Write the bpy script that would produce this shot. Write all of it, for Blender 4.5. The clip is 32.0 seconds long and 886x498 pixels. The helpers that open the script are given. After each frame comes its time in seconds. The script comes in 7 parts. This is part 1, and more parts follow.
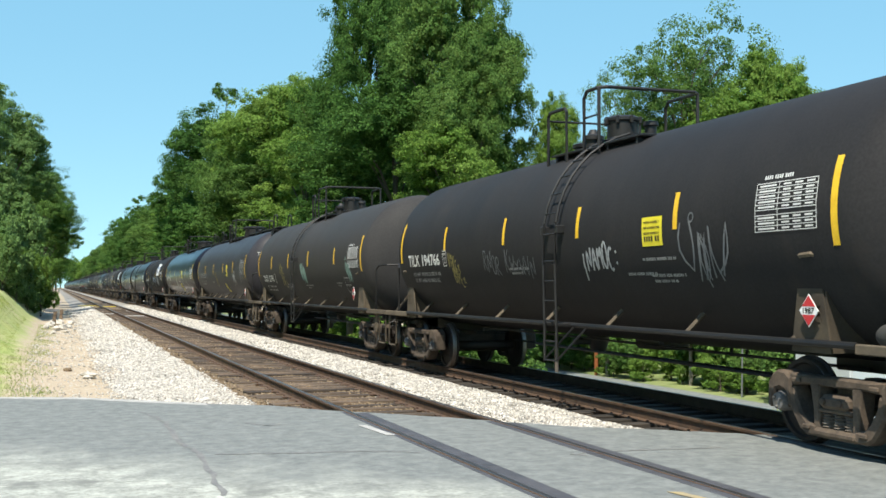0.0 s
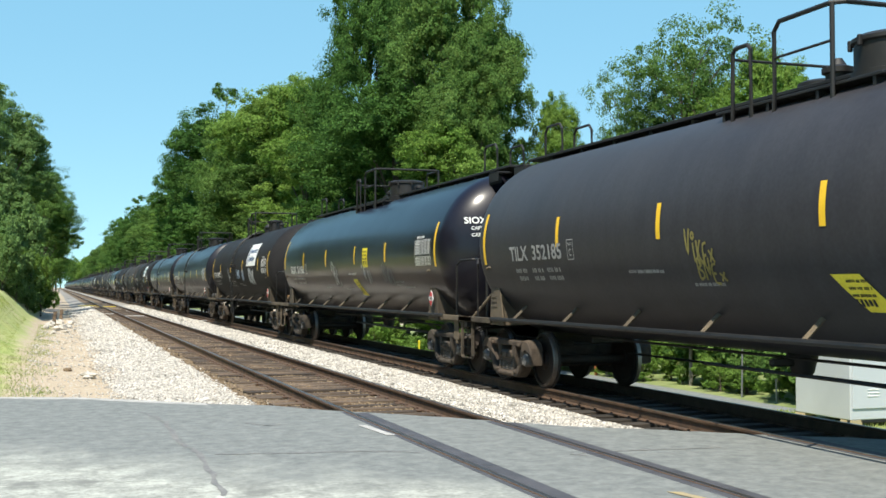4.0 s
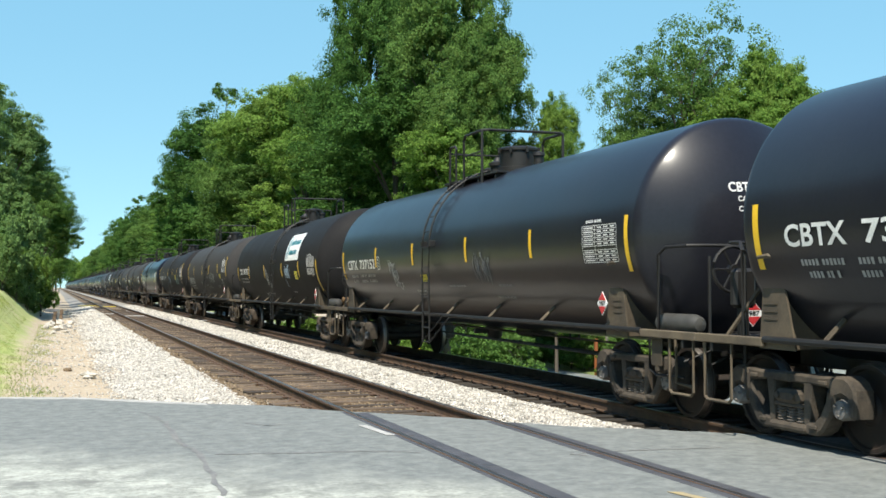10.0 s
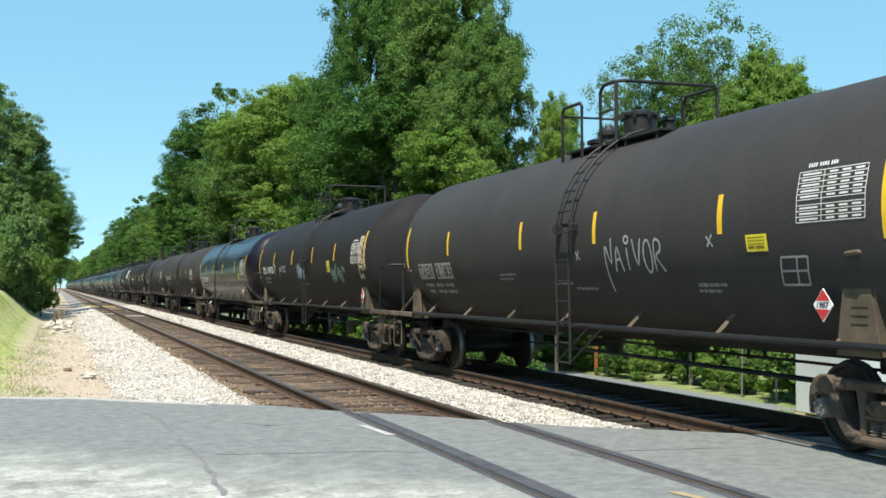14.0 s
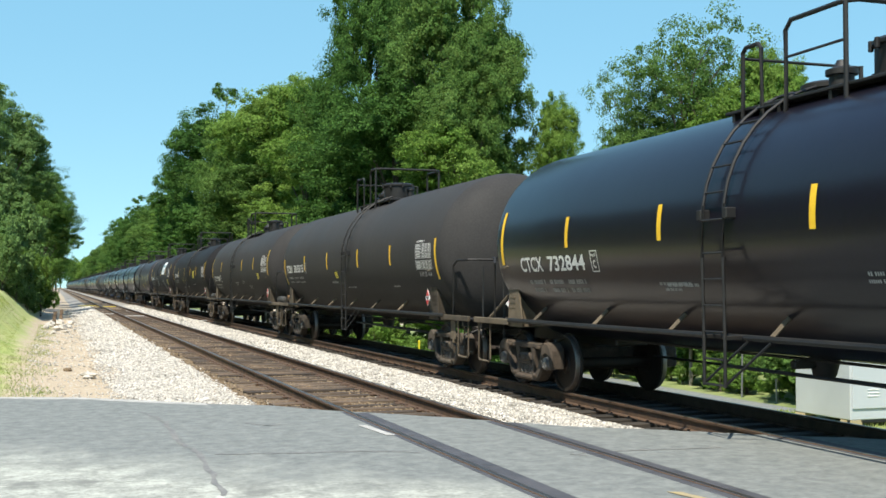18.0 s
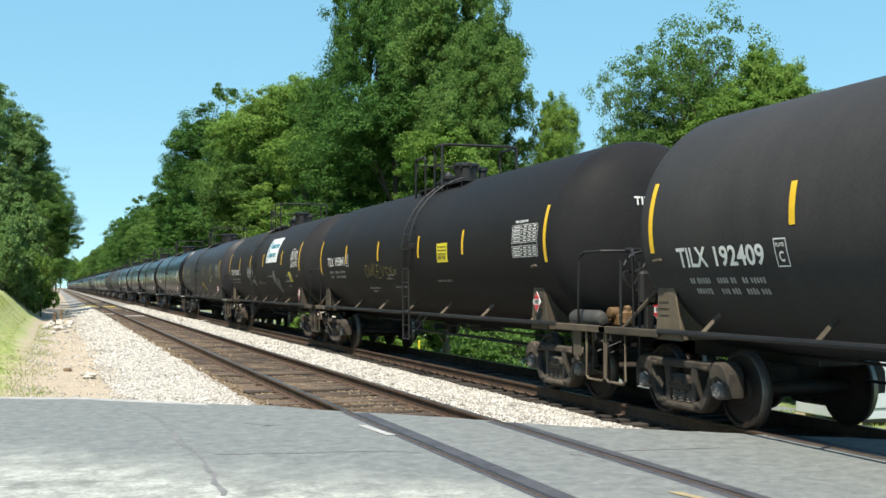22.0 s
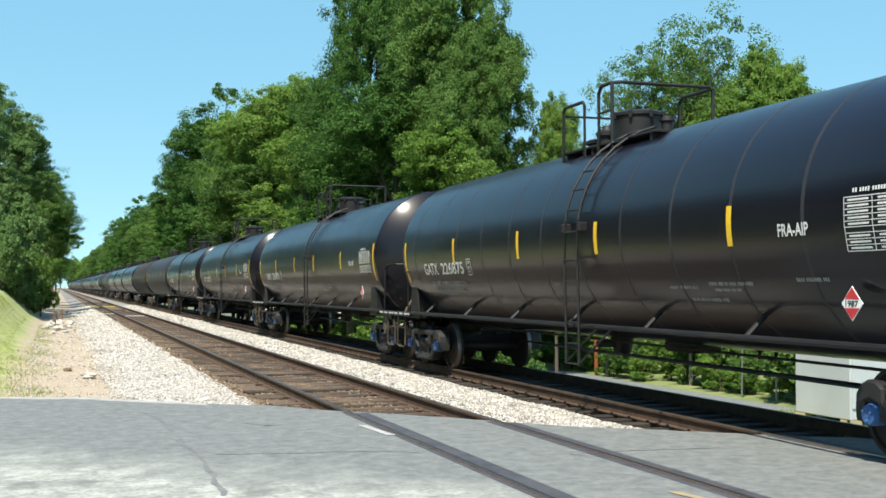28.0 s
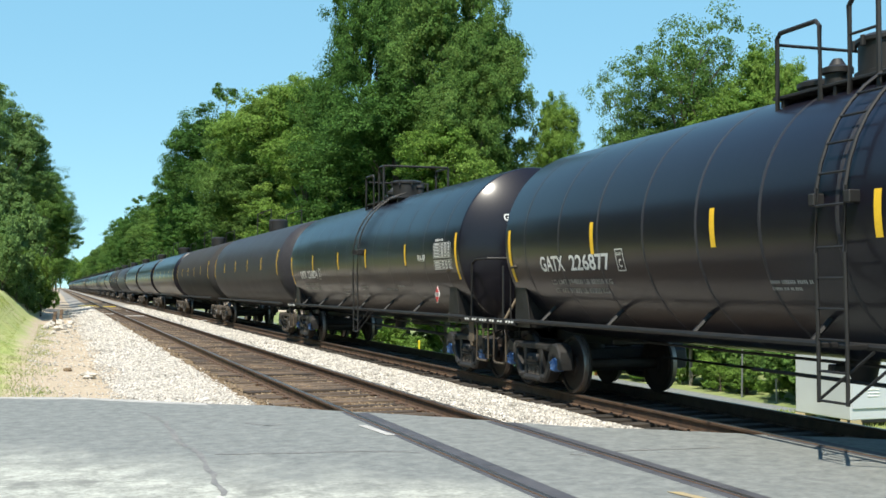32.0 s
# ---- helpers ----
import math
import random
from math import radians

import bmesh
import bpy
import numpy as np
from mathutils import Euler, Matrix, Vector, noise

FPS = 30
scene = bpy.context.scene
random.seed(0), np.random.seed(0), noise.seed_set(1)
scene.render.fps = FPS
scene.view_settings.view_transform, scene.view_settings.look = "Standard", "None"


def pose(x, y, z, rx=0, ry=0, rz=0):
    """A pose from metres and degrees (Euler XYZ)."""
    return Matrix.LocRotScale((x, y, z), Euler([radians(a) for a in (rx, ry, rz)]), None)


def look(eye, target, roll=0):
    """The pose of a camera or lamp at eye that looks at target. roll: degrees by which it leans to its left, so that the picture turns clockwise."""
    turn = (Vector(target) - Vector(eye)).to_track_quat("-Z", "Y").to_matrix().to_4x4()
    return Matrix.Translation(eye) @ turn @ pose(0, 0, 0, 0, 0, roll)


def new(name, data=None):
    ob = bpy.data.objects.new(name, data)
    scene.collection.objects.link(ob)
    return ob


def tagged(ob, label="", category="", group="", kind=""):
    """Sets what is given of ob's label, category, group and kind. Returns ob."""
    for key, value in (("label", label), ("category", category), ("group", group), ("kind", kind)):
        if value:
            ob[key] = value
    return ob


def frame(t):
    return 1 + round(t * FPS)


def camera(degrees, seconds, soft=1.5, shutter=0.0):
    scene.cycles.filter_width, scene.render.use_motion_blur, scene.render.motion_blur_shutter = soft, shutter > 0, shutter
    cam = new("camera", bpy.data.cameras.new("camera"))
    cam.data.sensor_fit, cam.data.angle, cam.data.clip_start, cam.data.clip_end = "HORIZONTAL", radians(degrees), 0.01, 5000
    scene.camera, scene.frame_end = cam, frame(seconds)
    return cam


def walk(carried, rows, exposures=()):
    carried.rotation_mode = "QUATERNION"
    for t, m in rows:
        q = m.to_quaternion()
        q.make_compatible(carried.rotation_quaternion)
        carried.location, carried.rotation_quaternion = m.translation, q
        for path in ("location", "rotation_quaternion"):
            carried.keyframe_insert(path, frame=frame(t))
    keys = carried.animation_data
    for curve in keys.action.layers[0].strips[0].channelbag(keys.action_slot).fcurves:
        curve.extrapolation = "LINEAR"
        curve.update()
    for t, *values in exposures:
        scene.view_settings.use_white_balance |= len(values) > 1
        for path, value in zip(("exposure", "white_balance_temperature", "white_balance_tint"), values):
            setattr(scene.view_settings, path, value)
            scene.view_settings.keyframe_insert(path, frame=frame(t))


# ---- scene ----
# The plan: x across the tracks, y along them away from the camera, z up from the rail heads.
FOV = 42.42
EYE = (0.0, 0.0, 1.682)
YAW, PITCH = 18.758, 1.871
NEAR_TRACK, FAR_TRACK = 4.51, 8.49        # centre lines
GAUGE = 1.505                             # between rail head centres
SPEED = 10.37                             # metres a second, towards the camera
SHIFT = 2.37

cam = camera(FOV, 32.0, soft=1.6)
STAND = look(EYE, (EYE[0] + math.sin(radians(YAW)) * math.cos(radians(PITCH)),
                   EYE[1] + math.cos(radians(YAW)) * math.cos(radians(PITCH)),
                   EYE[2] + math.sin(radians(PITCH))))
walk(cam, [(0.0, STAND), (32.0, STAND)], exposures=[(0.0, 0.55, 6790, 8.0), (32.0, 0.55, 6790, 8.0)])

# ---- light ----
SUN_WAY = Vector((-0.37, -0.48, 1.0)).normalized()
world = bpy.data.worlds.new("sky")
scene.world = world
world.use_nodes = True
_n, _l = world.node_tree.nodes, world.node_tree.links
_sky = _n.new("ShaderNodeTexSky")
_sky.sky_type, _sky.sun_disc = "NISHITA", False
_sky.sun_elevation, _sky.sun_rotation = math.asin(SUN_WAY.z), math.atan2(SUN_WAY.x, SUN_WAY.y)
_sky.air_density, _sky.dust_density, _sky.ozone_density, _sky.altitude = 0.62, 0.05, 2.2, 400.0
_bg = _n["Background"]
_bg.inputs["Strength"].default_value = 0.172
_tint = _n.new("ShaderNodeMix")                 # the clear summer sky leans to cyan
_tint.data_type, _tint.blend_type = "RGBA", "MULTIPLY"
_tint.inputs["Factor"].default_value = 1.0
_tint.inputs["B"].default_value = (0.80, 1.0, 0.95, 1)
_l.new(_sky.outputs[0], _tint.inputs["A"])
_haze = _n.new("ShaderNodeMix")                 # thin even summer haze
_haze.data_type = "RGBA"
_haze.inputs["Factor"].default_value = 0.78
_way = _n.new("ShaderNodeTexCoord")
_up = _n.new("ShaderNodeSeparateXYZ")
_deep = _n.new("ShaderNodeValToRGB")            # the haze thins from the horizon to the deeper blue overhead
_deep.color_ramp.interpolation = "EASE"
_deep.color_ramp.elements[0].position, _deep.color_ramp.elements[0].color = 0.0, (0.345, 0.665, 0.830, 1)
_deep.color_ramp.elements[1].position, _deep.color_ramp.elements[1].color = 0.80, (0.160, 0.370, 0.775, 1)
_mid = _deep.color_ramp.elements.new(0.26)
_mid.color = (0.262, 0.590, 0.828, 1)
_lift = _n.new("ShaderNodeMix")
_lift.data_type, _lift.blend_type = "RGBA", "MULTIPLY"
_lift.inputs["Factor"].default_value = 1.0
_lift.inputs["B"].default_value = (4.42, 4.48, 4.55, 1)
_l.new(_way.outputs["Generated"], _up.inputs[0])
_l.new(_up.outputs["Z"], _deep.inputs["Fac"])
_l.new(_deep.outputs["Color"], _lift.inputs["A"])
_l.new(_lift.outputs["Result"], _haze.inputs["B"])
_l.new(_tint.outputs["Result"], _haze.inputs["A"])
_l.new(_haze.outputs["Result"], _bg.inputs["Color"])
sun = new("sun", bpy.data.lights.new("sun", "SUN"))
sun.data.energy, sun.data.angle, sun.data.color = 5.0, radians(0.6), (1.0, 0.95, 0.86)
sun.matrix_world = look(SUN_WAY * 200, (0, 0, 0))


# ---- materials ----
def material(name, base, second=None, scale=4.0, rough=0.6, metal=0.0, bump=0.0, fine=60.0, stretch=(1, 1, 1),
             vary=0.0, island=False, streak=0.0, spots=None, spot_scale=2.0, spot_edge=0.6, coat=0.0, translucent=0.0, rough_var=0.12, specular=0.5, ragged=0.6, depth=0.28):
    """A procedural surface: two colours mixed by large noise, a fine grain, stains and relief."""
    m = bpy.data.materials.new(name)
    m.use_nodes = True
    nt = m.node_tree
    nodes, links = nt.nodes, nt.links
    bsdf = nodes["Principled BSDF"]
    second = second or tuple(c * 0.72 for c in base)
    tc = nodes.new("ShaderNodeTexCoord")
    mp = nodes.new("ShaderNodeMapping")
    mp.inputs["Scale"].default_value = stretch
    links.new(tc.outputs["Object"], mp.inputs["Vector"])
    big = nodes.new("ShaderNodeTexNoise")
    big.inputs["Scale"].default_value, big.inputs["Detail"].default_value, big.inputs["Roughness"].default_value = scale, 8.0, ragged
    links.new(mp.outputs[0], big.inputs["Vector"])
    ramp = nodes.new("ShaderNodeValToRGB")
    ramp.color_ramp.elements[0].position, ramp.color_ramp.elements[1].position = 0.36, 0.66
    ramp.color_ramp.elements[0].color, ramp.color_ramp.elements[1].color = (*base, 1), (*second, 1)
    links.new(big.outputs["Fac"], ramp.inputs["Fac"])
    col = ramp.outputs["Color"]
    small = nodes.new("ShaderNodeTexNoise")
    small.inputs["Scale"].default_value, small.inputs["Detail"].default_value = fine, 4.0
    links.new(tc.outputs["Object"], small.inputs["Vector"])
    grain = nodes.new("ShaderNodeMapRange")
    grain.inputs["To Min"].default_value, grain.inputs["To Max"].default_value = 1.0 - depth, 1.0 + depth
    links.new(small.outputs["Fac"], grain.inputs["Value"])

    def times(a, value):
        mix = nodes.new("ShaderNodeMix")
        mix.data_type, mix.blend_type = "RGBA", "MULTIPLY"
        mix.inputs["Factor"].default_value = 1.0
        links.new(a, mix.inputs["A"])
        links.new(value, mix.inputs["B"])
        return mix.outputs["Result"]

    col = times(col, grain.outputs[0])
    if spots:
        sn = nodes.new("ShaderNodeTexNoise")
        sn.inputs["Scale"].default_value, sn.inputs["Detail"].default_value, sn.inputs["Roughness"].default_value = spot_scale, 10.0, 0.65
        links.new(mp.outputs[0], sn.inputs["Vector"])
        sr = nodes.new("ShaderNodeMapRange")
        sr.inputs["From Min"].default_value, sr.inputs["From Max"].default_value = spot_edge - 0.06, spot_edge + 0.06
        links.new(sn.outputs["Fac"], sr.inputs["Value"])
        mx = nodes.new("ShaderNodeMix")
        mx.data_type = "RGBA"
        mx.inputs["B"].default_value = (*spots, 1)
        links.new(sr.outputs[0], mx.inputs["Factor"])
        links.new(col, mx.inputs["A"])
        col = mx.outputs["Result"]
    if streak:
        ms = nodes.new("ShaderNodeMapping")
        ms.inputs["Scale"].default_value = (0.5, 2.6, 0.35)
        links.new(tc.outputs["Object"], ms.inputs["Vector"])
        st = nodes.new("ShaderNodeTexNoise")
        st.inputs["Scale"].default_value, st.inputs["Detail"].default_value = 1.3, 9.0
        links.new(ms.outputs[0], st.inputs["Vector"])
        sr = nodes.new("ShaderNodeMapRange")
        sr.inputs["From Min"].default_value, sr.inputs["From Max"].default_value = 0.35, 0.75
        sr.inputs["To Min"].default_value, sr.inputs["To Max"].default_value = 1.0 - streak, 1.0 + streak
        links.new(st.outputs["Fac"], sr.inputs["Value"])
        col = times(col, sr.outputs[0])
    if vary:
        if island:
            geo = nodes.new("ShaderNodeNewGeometry")
            rnd = geo.outputs["Random Per Island"]
        else:
            oi = nodes.new("ShaderNodeObjectInfo")
            rnd = oi.outputs["Random"]
        vr = nodes.new("ShaderNodeMapRange")
        vr.inputs["To Min"].default_value, vr.inputs["To Max"].default_value = 1.0 - vary, 1.0 + vary
        links.new(rnd, vr.inputs["Value"])
        col = times(col, vr.outputs[0])
    links.new(col, bsdf.inputs["Base Color"])
    rr = nodes.new("ShaderNodeMapRange")
    rr.inputs["To Min"].default_value, rr.inputs["To Max"].default_value = max(0.02, rough - rough_var), min(1.0, rough + rough_var)
    links.new(big.outputs["Fac"], rr.inputs["Value"])
    links.new(rr.outputs[0], bsdf.inputs["Roughness"])
    bsdf.inputs["Metallic"].default_value = metal
    bsdf.inputs["Specular IOR Level"].default_value = specular
    if coat:
        bsdf.inputs["Coat Weight"].default_value, bsdf.inputs["Coat Roughness"].default_value = coat, 0.19
    if bump:
        bp = nodes.new("ShaderNodeBump")
        bp.inputs["Strength"].default_value, bp.inputs["Distance"].default_value = 0.6, bump
        add = nodes.new("ShaderNodeMath")
        links.new(small.outputs["Fac"], add.inputs[0])
        links.new(big.outputs["Fac"], add.inputs[1])
        links.new(add.outputs[0], bp.inputs["Height"])
        links.new(bp.outputs[0], bsdf.inputs["Normal"])
    if translucent:
        tr = nodes.new("ShaderNodeBsdfTranslucent")
        links.new(col, tr.inputs["Color"])
        mixs = nodes.new("ShaderNodeMixShader")
        mixs.inputs[0].default_value = translucent
        links.new(bsdf.outputs[0], mixs.inputs[1])
        links.new(tr.outputs[0], mixs.inputs[2])
        links.new(mixs.outputs[0], nodes["Material Output"].inputs["Surface"])
    return m


